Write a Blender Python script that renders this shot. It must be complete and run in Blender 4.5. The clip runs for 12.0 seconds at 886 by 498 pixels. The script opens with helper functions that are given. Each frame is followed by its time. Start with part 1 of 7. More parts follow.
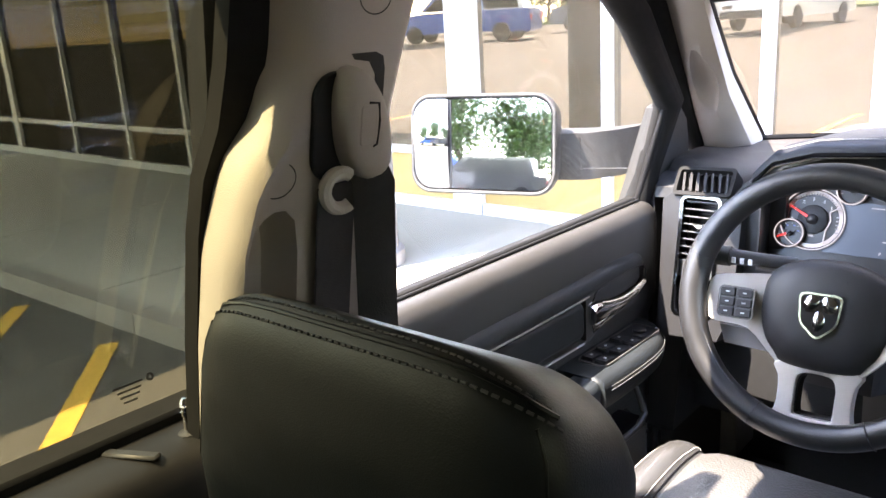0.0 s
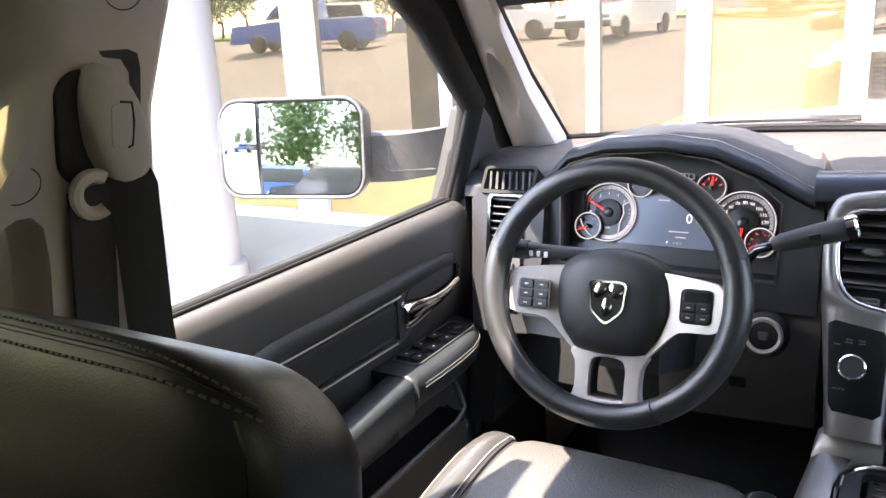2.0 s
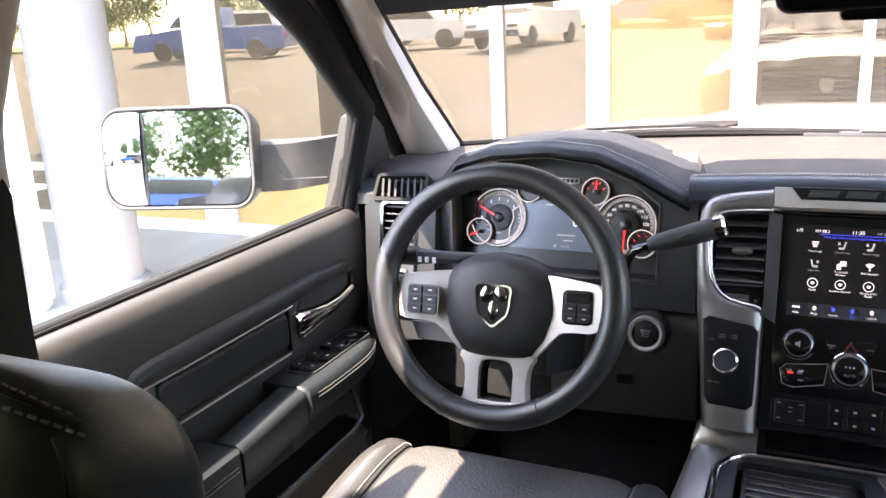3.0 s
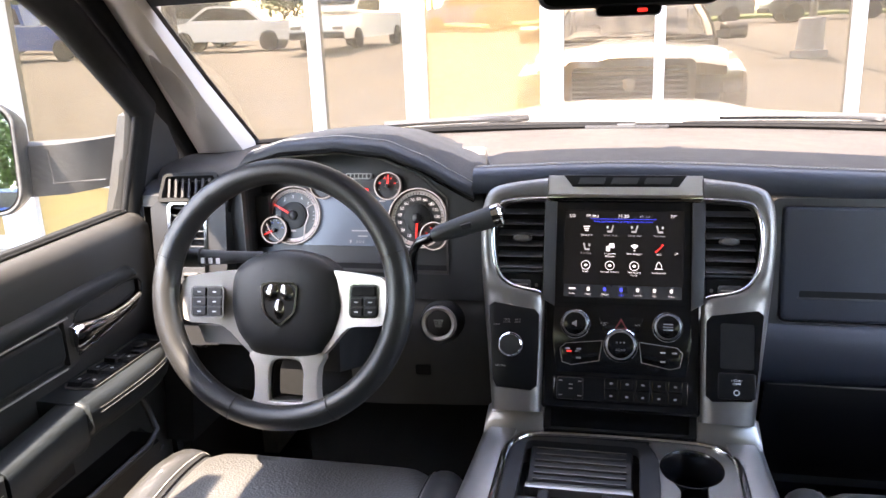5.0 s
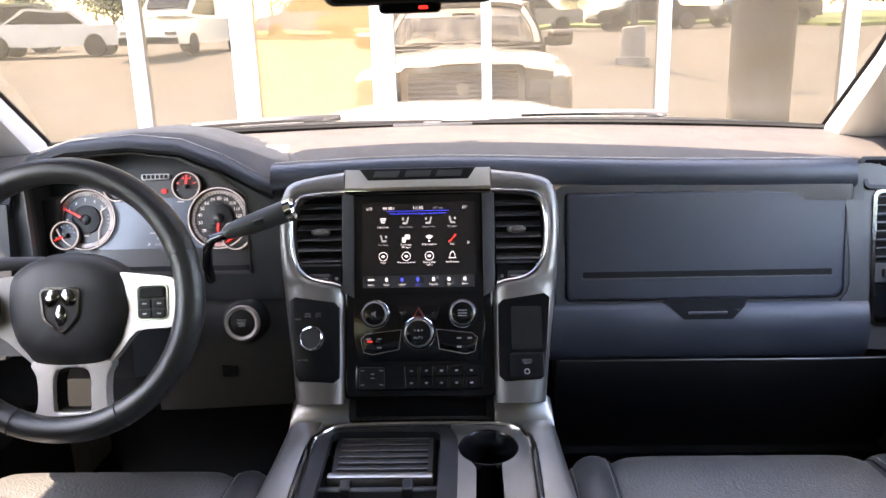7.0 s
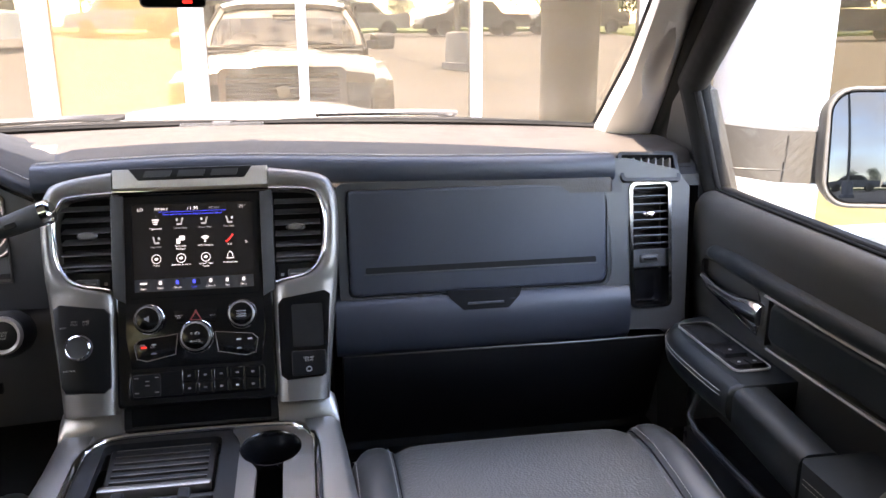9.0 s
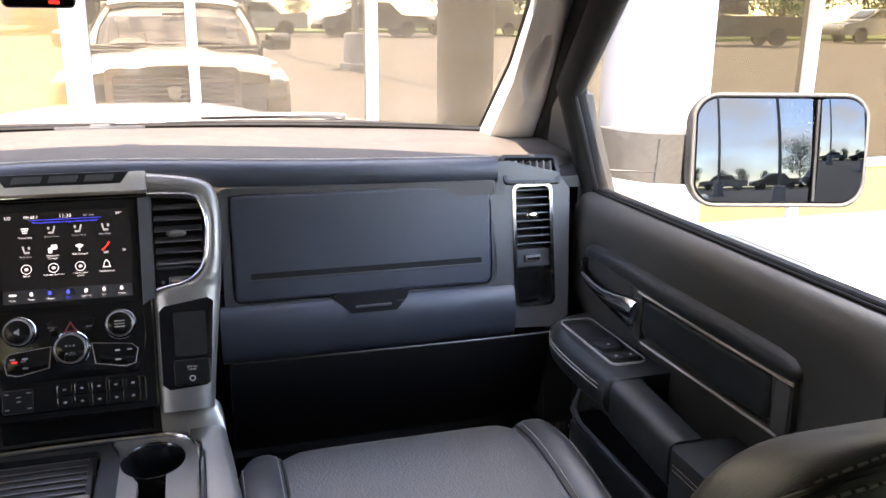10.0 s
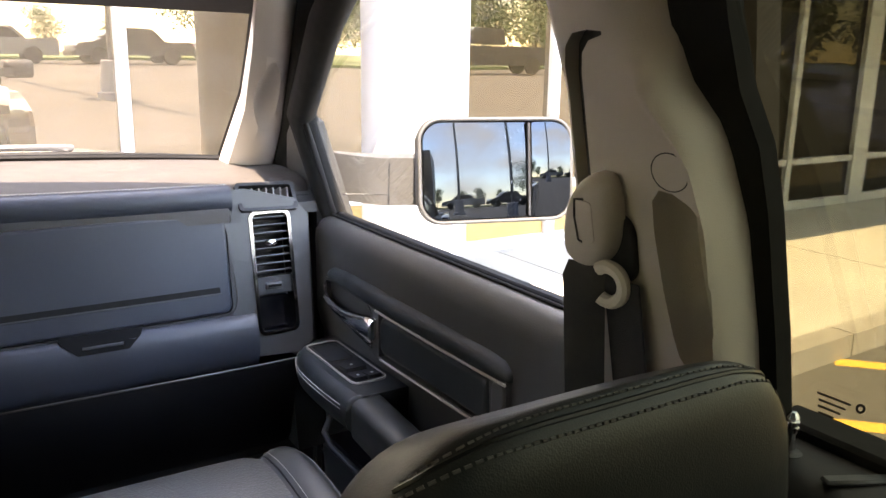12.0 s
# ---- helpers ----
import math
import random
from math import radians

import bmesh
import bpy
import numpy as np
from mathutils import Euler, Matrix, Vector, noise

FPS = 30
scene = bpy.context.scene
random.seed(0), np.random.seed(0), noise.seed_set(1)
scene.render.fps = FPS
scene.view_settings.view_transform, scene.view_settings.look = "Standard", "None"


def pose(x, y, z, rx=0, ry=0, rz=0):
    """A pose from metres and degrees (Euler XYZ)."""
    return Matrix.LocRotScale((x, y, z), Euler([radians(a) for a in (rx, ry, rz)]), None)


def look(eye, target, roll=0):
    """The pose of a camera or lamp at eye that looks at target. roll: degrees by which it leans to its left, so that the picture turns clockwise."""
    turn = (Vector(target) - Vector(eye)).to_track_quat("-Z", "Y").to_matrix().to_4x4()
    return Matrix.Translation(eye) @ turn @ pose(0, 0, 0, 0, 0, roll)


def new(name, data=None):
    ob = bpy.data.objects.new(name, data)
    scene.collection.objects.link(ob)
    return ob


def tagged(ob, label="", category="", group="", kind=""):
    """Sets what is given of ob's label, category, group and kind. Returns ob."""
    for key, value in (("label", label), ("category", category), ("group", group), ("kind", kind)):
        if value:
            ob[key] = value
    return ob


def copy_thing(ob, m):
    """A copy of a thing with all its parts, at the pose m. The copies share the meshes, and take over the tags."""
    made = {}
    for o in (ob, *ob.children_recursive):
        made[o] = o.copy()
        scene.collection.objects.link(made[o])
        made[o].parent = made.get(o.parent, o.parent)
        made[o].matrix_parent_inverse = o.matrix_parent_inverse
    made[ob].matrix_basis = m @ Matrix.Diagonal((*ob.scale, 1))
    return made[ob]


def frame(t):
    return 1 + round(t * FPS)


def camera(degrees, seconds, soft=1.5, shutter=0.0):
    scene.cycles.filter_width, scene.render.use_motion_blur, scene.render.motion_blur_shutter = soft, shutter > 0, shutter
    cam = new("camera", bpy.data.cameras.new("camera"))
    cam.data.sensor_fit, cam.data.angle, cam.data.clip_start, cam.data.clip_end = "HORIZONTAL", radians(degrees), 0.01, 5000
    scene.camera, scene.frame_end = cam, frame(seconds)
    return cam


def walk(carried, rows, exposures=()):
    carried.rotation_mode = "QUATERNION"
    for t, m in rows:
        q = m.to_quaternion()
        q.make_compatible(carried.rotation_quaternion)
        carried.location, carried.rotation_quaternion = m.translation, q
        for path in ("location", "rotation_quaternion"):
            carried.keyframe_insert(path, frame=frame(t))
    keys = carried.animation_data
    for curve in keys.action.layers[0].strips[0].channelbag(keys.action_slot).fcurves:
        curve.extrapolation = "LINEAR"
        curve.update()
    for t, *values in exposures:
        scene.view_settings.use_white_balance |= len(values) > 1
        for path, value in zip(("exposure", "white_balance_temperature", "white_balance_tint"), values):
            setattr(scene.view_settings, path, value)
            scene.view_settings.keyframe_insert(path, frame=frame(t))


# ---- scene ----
cam = camera(57.4, 12.0)
PATH = [
    (0, (-0.168, 1.056, 1.771), (-1.449, 2.494, 1.231), -3.5),
    (0.5, (-0.152, 1.067, 1.773), (-1.389, 2.544, 1.235), -3.7),
    (1, (-0.135, 1.084, 1.763), (-1.319, 2.604, 1.23), -4.1),
    (1.5, (-0.12, 1.094, 1.761), (-1.221, 2.674, 1.221), -3.8),
    (2, (-0.105, 1.099, 1.757), (-1.102, 2.746, 1.217), -3.2),
    (2.5, (-0.086, 1.104, 1.757), (-0.991, 2.806, 1.223), -2.8),
    (3, (-0.065, 1.114, 1.754), (-0.882, 2.861, 1.223), -2.9),
    (5, (0.004, 1.141, 1.738), (-0.436, 3.015, 1.196), -2.3),
    (5.5, (0.036, 1.152, 1.735), (-0.324, 3.042, 1.188), -2.4),
    (6, (0.061, 1.152, 1.731), (-0.222, 3.055, 1.183), -2.4),
    (6.5, (0.074, 1.142, 1.725), (-0.119, 3.057, 1.181), -2.2),
    (7, (0.087, 1.132, 1.72), (0.007, 3.057, 1.182), -1.7),
    (7.5, (0.113, 1.132, 1.709), (0.134, 3.058, 1.173), -1.4),
    (9.5, (0.184, 1.107, 1.713), (0.617, 2.985, 1.178), 0.1),
    (10, (0.196, 1.099, 1.717), (0.749, 2.945, 1.184), 0.5),
    (10.5, (0.211, 1.087, 1.717), (0.888, 2.894, 1.191), 0.8),
    (11, (0.226, 1.073, 1.719), (1.023, 2.835, 1.208), 0.8),
    (11.5, (0.243, 1.064, 1.719), (1.158, 2.772, 1.226), 0.9),
    (12, (0.26, 1.053, 1.718), (1.299, 2.698, 1.255), 0.9),
]
EXPOSURES = [(t, e, k, 23) for t, e, k in ((0, 5.27, 7300), (1.5, 5.27, 7400), (2.5, 5.13, 7600), (5, 5.07, 7900), (9, 5.1, 8100), (10, 5.1, 8200), (12, 5.08, 8500))]
walk(cam, [(t, look(eye, target, roll)) for t, eye, target, roll in PATH], EXPOSURES)

# ---- world, sun ----
SUN_ELEV, SUN_AZ = 57.9, 153.4          # azimuth: degrees to the left of straight ahead
world = bpy.data.worlds.new("world")
scene.world = world
world.use_nodes = True
wn, wl = world.node_tree.nodes, world.node_tree.links
sky = wn.new("ShaderNodeTexSky")
sky.sky_type, sky.sun_disc = "NISHITA", False
sky.dust_density, sky.ozone_density = 0.3, 2.0
sky.sun_elevation, sky.sun_rotation = radians(SUN_ELEV), radians(-SUN_AZ)
wtc = wn.new("ShaderNodeTexCoord")
wmap = wn.new("ShaderNodeMapping")
wmap.inputs["Scale"].default_value = (1, 1, 2.6)
cl = wn.new("ShaderNodeTexNoise")
cl.inputs["Scale"].default_value, cl.inputs["Detail"].default_value = 2.3, 9
cr = wn.new("ShaderNodeValToRGB")
cr.color_ramp.elements[0].position, cr.color_ramp.elements[1].position = 0.50, 0.66
cmix = wn.new("ShaderNodeMixRGB")
cmix.inputs["Color2"].default_value = (3.6, 3.6, 3.7, 1)
wl.new(wtc.outputs["Generated"], wmap.inputs["Vector"])
wl.new(wmap.outputs[0], cl.inputs["Vector"])
wl.new(cl.outputs["Fac"], cr.inputs["Fac"])
wl.new(cr.outputs["Color"], cmix.inputs["Fac"])
wl.new(sky.outputs[0], cmix.inputs["Color1"])
wl.new(cmix.outputs[0], wn["Background"].inputs["Color"])
wn["Background"].inputs["Strength"].default_value = 0.15
sun = new("sun", bpy.data.lights.new("sun", "SUN"))
sun.data.energy, sun.data.angle, sun.data.color = 2.0, radians(0.6), (1.0, 0.965, 0.925)
SUN_DIR = Vector((-math.sin(radians(SUN_AZ)) * math.cos(radians(SUN_ELEV)), math.cos(radians(SUN_AZ)) * math.cos(radians(SUN_ELEV)), math.sin(radians(SUN_ELEV))))
sun.matrix_world = look(SUN_DIR * 30, (0, 0, 0))


# ---- materials ----
def material(name, color, rough=0.5, metal=0.0, vary=0.15, scale=8.0, grain=0.0, grain_scale=400.0, bump_dist=0.0006,
             rough_vary=0.1, coat=0.0, spec=0.5, voronoi=False, emit=None, emit_strength=0.0):
    m = bpy.data.materials.new(name)
    m.use_nodes = True
    n, l = m.node_tree.nodes, m.node_tree.links
    b = n["Principled BSDF"]
    tc = n.new("ShaderNodeTexCoord")
    big = n.new("ShaderNodeTexNoise")
    big.inputs["Scale"].default_value, big.inputs["Detail"].default_value = scale, 6
    l.new(tc.outputs["Object"], big.inputs["Vector"])
    hsv = n.new("ShaderNodeMixRGB")
    hsv.blend_type = "MIX"
    hsv.inputs["Color1"].default_value = (*[c * (1 - vary) for c in color], 1)
    hsv.inputs["Color2"].default_value = (*[min(1, c * (1 + vary)) for c in color], 1)
    l.new(big.outputs["Fac"], hsv.inputs["Fac"])
    l.new(hsv.outputs[0], b.inputs["Base Color"])
    mr = n.new("ShaderNodeMapRange")
    mr.inputs["To Min"].default_value, mr.inputs["To Max"].default_value = max(0.02, rough - rough_vary), min(1, rough + rough_vary)
    fine = n.new("ShaderNodeTexNoise")
    fine.inputs["Scale"].default_value, fine.inputs["Detail"].default_value = scale * 6, 4
    l.new(tc.outputs["Object"], fine.inputs["Vector"])
    l.new(fine.outputs["Fac"], mr.inputs["Value"])
    l.new(mr.outputs[0], b.inputs["Roughness"])
    b.inputs["Metallic"].default_value = metal
    b.inputs["Specular IOR Level"].default_value = spec
    b.inputs["Coat Weight"].default_value = coat
    b.inputs["Coat Roughness"].default_value = 0.05
    if grain:
        g = n.new("ShaderNodeTexVoronoi" if voronoi else "ShaderNodeTexNoise")
        g.inputs["Scale"].default_value = grain_scale
        l.new(tc.outputs["Object"], g.inputs["Vector"])
        bp = n.new("ShaderNodeBump")
        bp.inputs["Strength"].default_value, bp.inputs["Distance"].default_value = grain, bump_dist
        l.new(g.outputs["Distance" if voronoi else "Fac"], bp.inputs["Height"])
        l.new(bp.outputs[0], b.inputs["Normal"])
    if emit:
        b.inputs["Emission Color"].default_value = (*emit, 1)
        b.inputs["Emission Strength"].default_value = emit_strength
    return m


def see_through(name, tint, gloss=0.9, dirt_veil=0.0):
    """Thin glass: clear with a Fresnel gloss, and a little dirt, which also stands for glare haze."""
    m = bpy.data.materials.new(name)
    m.use_nodes = True
    n, l = m.node_tree.nodes, m.node_tree.links
    n.remove(n["Principled BSDF"])
    tr, gl, fr, mx = n.new("ShaderNodeBsdfTransparent"), n.new("ShaderNodeBsdfGlossy"), n.new("ShaderNodeLayerWeight"), n.new("ShaderNodeMixShader")
    pw, sc = n.new("ShaderNodeMath"), n.new("ShaderNodeMath")
    pw.operation, sc.operation = "POWER", "MULTIPLY_ADD"
    pw.inputs[1].default_value, sc.inputs[1].default_value, sc.inputs[2].default_value = 5.0, 0.85, 0.03
    tr.inputs["Color"].default_value = (*tint, 1)
    gl.inputs["Color"].default_value, gl.inputs["Roughness"].default_value = (gloss, gloss, gloss, 1), 0.0
    fr.inputs["Blend"].default_value = 0.5
    l.new(fr.outputs["Facing"], pw.inputs[0])
    l.new(pw.outputs[0], sc.inputs[0])
    l.new(sc.outputs[0], mx.inputs[0])
    l.new(tr.outputs[0], mx.inputs[1])
    l.new(gl.outputs[0], mx.inputs[2])
    last = mx
    if dirt_veil:
        df, m2, no, ra, tc = n.new("ShaderNodeBsdfDiffuse"), n.new("ShaderNodeMixShader"), n.new("ShaderNodeTexNoise"), n.new("ShaderNodeMapRange"), n.new("ShaderNodeTexCoord")
        no.inputs["Scale"].default_value, no.inputs["Detail"].default_value = 7, 8
        ra.inputs["From Min"].default_value, ra.inputs["From Max"].default_value = 0.4, 0.8
        ra.inputs["To Max"].default_value = dirt_veil
        df.inputs["Color"].default_value = (0.8, 0.78, 0.74, 1)
        l.new(tc.outputs["Object"], no.inputs["Vector"])
        l.new(no.outputs["Fac"], ra.inputs["Value"])
        l.new(ra.outputs[0], m2.inputs[0])
        l.new(mx.outputs[0], m2.inputs[1])
        l.new(df.outputs[0], m2.inputs[2])
        last = m2
    l.new(last.outputs[0], n["Material Output"].inputs[0])
    return m


def coated_glass(name, base, mirror_tint, amount):
    """Dark solar-control glazing: a body colour behind a strong, tinted mirror coat."""
    m = bpy.data.materials.new(name)
    m.use_nodes = True
    n, l = m.node_tree.nodes, m.node_tree.links
    n.remove(n["Principled BSDF"])
    df, gl, mx = n.new("ShaderNodeBsdfDiffuse"), n.new("ShaderNodeBsdfGlossy"), n.new("ShaderNodeMixShader")
    df.inputs["Color"].default_value = (*base, 1)
    gl.inputs["Color"].default_value, gl.inputs["Roughness"].default_value = (*mirror_tint, 1), 0.01
    no, bp, tc = n.new("ShaderNodeTexNoise"), n.new("ShaderNodeBump"), n.new("ShaderNodeTexCoord")
    no.inputs["Scale"].default_value = 1.4
    bp.inputs["Strength"].default_value, bp.inputs["Distance"].default_value = 0.04, 0.02
    l.new(tc.outputs["Object"], no.inputs["Vector"])
    l.new(no.outputs["Fac"], bp.inputs["Height"])
    l.new(bp.outputs[0], gl.inputs["Normal"])
    mx.inputs[0].default_value = amount
    l.new(df.outputs[0], mx.inputs[1])
    l.new(gl.outputs[0], mx.inputs[2])
    l.new(mx.outputs[0], n["Material Output"].inputs[0])
    return m


def glow(name, color, strength):
    m = bpy.data.materials.new(name)
    m.use_nodes = True
    b = m.node_tree.nodes["Principled BSDF"]
    b.inputs["Base Color"].default_value = (*[c * 0.3 for c in color], 1)
    b.inputs["Emission Color"].default_value, b.inputs["Emission Strength"].default_value = (*color, 1), strength
    return m


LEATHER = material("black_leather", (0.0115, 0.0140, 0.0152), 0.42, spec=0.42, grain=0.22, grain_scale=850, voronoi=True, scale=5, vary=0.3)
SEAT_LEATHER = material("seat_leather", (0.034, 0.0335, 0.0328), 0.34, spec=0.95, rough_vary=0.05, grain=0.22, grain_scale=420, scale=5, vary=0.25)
LEATHER_GREY = material("perforated_leather", (0.054, 0.0515, 0.048), 0.42, spec=0.8, rough_vary=0.05, grain=0.9, grain_scale=260, voronoi=True, scale=5, vary=0.15, bump_dist=0.0008)
WHEEL_LEATHER = material("wheel_leather", (0.0145, 0.0145, 0.0148), 0.37, spec=0.55, grain=0.3, grain_scale=700, voronoi=True, scale=6, vary=0.3)
DOOR_VINYL = material("door_vinyl", (0.040, 0.0380, 0.0355), 0.37, spec=0.8, rough_vary=0.05, grain=0.35, grain_scale=900, voronoi=True, scale=4, vary=0.25)
PLASTIC = material("black_grained_plastic", (0.030, 0.031, 0.033), 0.48, grain=0.5, grain_scale=900, scale=4, vary=0.25)
PLASTIC_DARK = material("dark_plastic", (0.012, 0.012, 0.013), 0.5, spec=0.38, grain=0.4, grain_scale=900, scale=4, vary=0.25)
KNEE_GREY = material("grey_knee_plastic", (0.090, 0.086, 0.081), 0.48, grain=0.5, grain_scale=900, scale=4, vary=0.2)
VENT_GREY = material("grey_vent_plastic", (0.040, 0.0405, 0.042), 0.40, grain=0.45, grain_scale=900, scale=4, vary=0.12)
DASH_TOP = material("dash_top_vinyl", (0.034, 0.029, 0.0255), 0.55, grain=0.7, grain_scale=650, voronoi=True, scale=4, vary=0.15)
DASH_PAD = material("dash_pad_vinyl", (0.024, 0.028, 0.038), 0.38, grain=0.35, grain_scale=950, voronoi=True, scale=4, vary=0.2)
BROW_VINYL = material("cluster_brow_vinyl", (0.0125, 0.0145, 0.0185), 0.55, spec=0.30, grain=0.3, grain_scale=950, voronoi=True, scale=4, vary=0.2)
# blacker than rubber or plastic: the shade of a gap as colour
SHADE_BLACK = material("shaded_black", (0.0014, 0.0014, 0.0015), 0.6, spec=0.12, scale=10, vary=0.3)
GLOSS_BLACK = material("gloss_black_plastic", (0.005, 0.005, 0.006), 0.17, rough_vary=0.05, scale=6)
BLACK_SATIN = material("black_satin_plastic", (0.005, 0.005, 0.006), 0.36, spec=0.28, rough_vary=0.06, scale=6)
SLAT = material("vent_slat_plastic", (0.050, 0.050, 0.054), 0.34, rough_vary=0.06, scale=6)
SATIN_LIGHT = material("bright_satin_plastic", (0.46, 0.43, 0.40), 0.38, metal=0.45, grain=0.15, grain_scale=1200, scale=7, vary=0.06)
SATIN = material("satin_silver_plastic", (0.33, 0.31, 0.29), 0.34, metal=0.85, grain=0.15, grain_scale=1200, scale=7, vary=0.08)
SATIN_MID = material("satin_pewter_plastic", (0.185, 0.175, 0.165), 0.40, metal=0.7, grain=0.15, grain_scale=1200, scale=7, vary=0.08)
SATIN_DARK = material("satin_graphite_plastic", (0.125, 0.119, 0.113), 0.36, metal=0.6, grain=0.15, grain_scale=1200, scale=7, vary=0.1)
CHROME_DARK = material("smoked_chrome", (0.30, 0.305, 0.32), 0.13, metal=1.0, rough_vary=0.05, vary=0.06)
CHROME = material("chrome", (0.64, 0.64, 0.65), 0.10, metal=1.0, rough_vary=0.04, vary=0.04)
BEIGE = material("beige_grained_plastic", (0.465, 0.425, 0.37), 0.6, grain=0.5, grain_scale=800, scale=5, vary=0.08)
BEIGE_LIGHT = material("pale_beige_plastic", (0.62, 0.58, 0.50), 0.5, grain=0.3, grain_scale=800, scale=5, vary=0.06)
HEADLINER = material("headliner_fabric", (0.60, 0.56, 0.49), 0.95, grain=0.8, grain_scale=500, scale=6, vary=0.08)
WEBBING = material("belt_webbing", (0.020, 0.020, 0.021), 0.75, grain=0.8, grain_scale=600, scale=20, vary=0.25)
# dusty mirror plastic; also the painted groove shade on the pillars
DUSTY_SHADE = material("dusty_shade_plastic", (0.034, 0.033, 0.032), 0.7, grain=0.5, grain_scale=500, scale=9, vary=0.35)
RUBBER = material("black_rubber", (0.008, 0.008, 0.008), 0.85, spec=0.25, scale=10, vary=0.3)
CARPET = material("black_carpet", (0.006, 0.006, 0.006), 0.98, grain=1.0, grain_scale=350, scale=20, vary=0.4)
THREAD = material("pale_thread", (0.42, 0.40, 0.37), 0.8, scale=60, vary=0.2)
THREAD_DARK = material("grey_thread", (0.10, 0.10, 0.098), 0.8, scale=60, vary=0.2)
# right mirror's darkened copy of MIRROR, so the bright sky reflects blue
MIRROR_DIM = material("darkened_mirror_glass", (0.030, 0.035, 0.042), 0.01, metal=1.0, rough_vary=0.0, vary=0.0)
MIRROR = material("mirror_glass", (0.50, 0.51, 0.52), 0.01, metal=1.0, rough_vary=0.0, vary=0.0)
GLASS = see_through("clear_glass", (0.93, 0.95, 0.93), dirt_veil=0.035)
# pale film is part dust, part painted veil of dash reflections
GLASS_WS = see_through("windshield_glass", (0.92, 0.94, 0.92), dirt_veil=0.35)
GLASS_TINT = see_through("privacy_glass", (0.350, 0.340, 0.258))
# unseen rear pane, made extra dark to keep light off the headrests
REAR_GLASS = see_through("dark_rear_glass", (0.10, 0.105, 0.11))
SHOP_GLASS = coated_glass("solar_glass", (0.125, 0.098, 0.064), (0.36, 0.305, 0.235), 0.55)
DOOR_GLASS = coated_glass("warm_door_glass", (0.38, 0.225, 0.09), (0.50, 0.40, 0.28), 0.40)
DARK_GLASS = coated_glass("dark_shop_glass", (0.014, 0.0125, 0.010), (0.60, 0.54, 0.44), 0.035)
WHITE_FRAME = material("white_aluminium", (0.56, 0.56, 0.58), 0.45, scale=3, vary=0.05)
GREY_FRAME = material("grey_aluminium", (0.27, 0.265, 0.255), 0.5, scale=3, vary=0.08)
BRONZE_GLASS = coated_glass("bronze_solar_glass", (0.075, 0.054, 0.030), (0.30, 0.245, 0.175), 0.55)
# yellow reflection in the lower panes, put in as body colour
OCHRE = material("ochre_reflection", (0.34, 0.22, 0.075), 0.7, scale=4, vary=0.12, grain=0.3, grain_scale=120)
STUCCO = material("white_stucco", (0.225, 0.218, 0.226), 0.85, grain=0.8, grain_scale=90, scale=3, vary=0.06, bump_dist=0.004)
CONCRETE = material("concrete", (0.33, 0.315, 0.28), 0.9, grain=0.6, grain_scale=60, scale=1.6, vary=0.22, bump_dist=0.003)
KERB = material("kerb_concrete", (0.20, 0.185, 0.165), 0.92, grain=0.8, grain_scale=45, scale=4, vary=0.3, bump_dist=0.006)
ASPHALT = material("asphalt", (0.068, 0.064, 0.058), 0.92, grain=0.9, grain_scale=110, scale=0.9, vary=0.35, bump_dist=0.006)
YELLOW = material("yellow_road_paint", (0.52, 0.31, 0.05), 0.75, grain=0.8, grain_scale=90, scale=9, vary=0.25, bump_dist=0.003)
SILVER_PAINT = material("granite_car_paint", (0.42, 0.39, 0.36), 0.30, metal=0.4, coat=1.0, scale=1.5, vary=0.03, rough_vary=0.02)
GRASS = material("grass_green", (0.09, 0.13, 0.03), 0.9, scale=20, vary=0.4)
LEAF = material("leaf_green", (0.055, 0.10, 0.025), 0.6, scale=3, vary=0.5)
BARK = material("bark_brown", (0.10, 0.075, 0.05), 0.95, grain=1, grain_scale=30, bump_dist=0.01, vary=0.3)
SCREEN = material("dark_display", (0.008, 0.008, 0.009), 0.22, rough_vary=0.03, emit=(0.08, 0.075, 0.07), emit_strength=0.002)
CLUSTER_LCD = material("cluster_display", (0.02, 0.03, 0.045), 0.25, rough_vary=0.04, emit=(0.17, 0.24, 0.36), emit_strength=0.016)
DIAL = material("dial_black", (0.012, 0.012, 0.013), 0.4)
DIAL_RING = material("dial_scale_band", (0.52, 0.435, 0.405), 0.5, vary=0.1, scale=60)
GLOW_WHITE = glow("lit_white", (0.95, 0.95, 1.0), 0.042)
GLOW_DIM = glow("lit_grey", (0.5, 0.5, 0.52), 0.025)
GLOW_RED = glow("lit_red", (1.0, 0.04, 0.03), 0.045)
GLOW_BLUE = glow("lit_blue", (0.05, 0.08, 1.0), 0.052)
PRINT = material("white_print", (0.5, 0.5, 0.5), 0.6)
PRINT_DARK = material("black_print", (0.01, 0.01, 0.01), 0.7)


# ---- mesh helpers ----
def finish(bm, angle=38):
    bmesh.ops.recalc_face_normals(bm, faces=bm.faces)
    lim = radians(angle)
    for f in bm.faces:
        f.smooth = len(f.verts) < 9
    for e in bm.edges:
        if len(e.link_faces) == 2 and e.calc_face_angle(0) > lim:
            e.smooth = False
    return bm


def part(name, bm, mat, parent=None, label="", angle=38):
    finish(bm, angle)
    me = bpy.data.meshes.new(name)
    bm.to_mesh(me)
    bm.free()
    me.materials.append(mat)
    ob = new(name, me)
    if parent is not None:
        ob.parent = parent
        ob.matrix_parent_inverse = parent.matrix_world.inverted()
    if label:
        tagged(ob, label)
    return ob


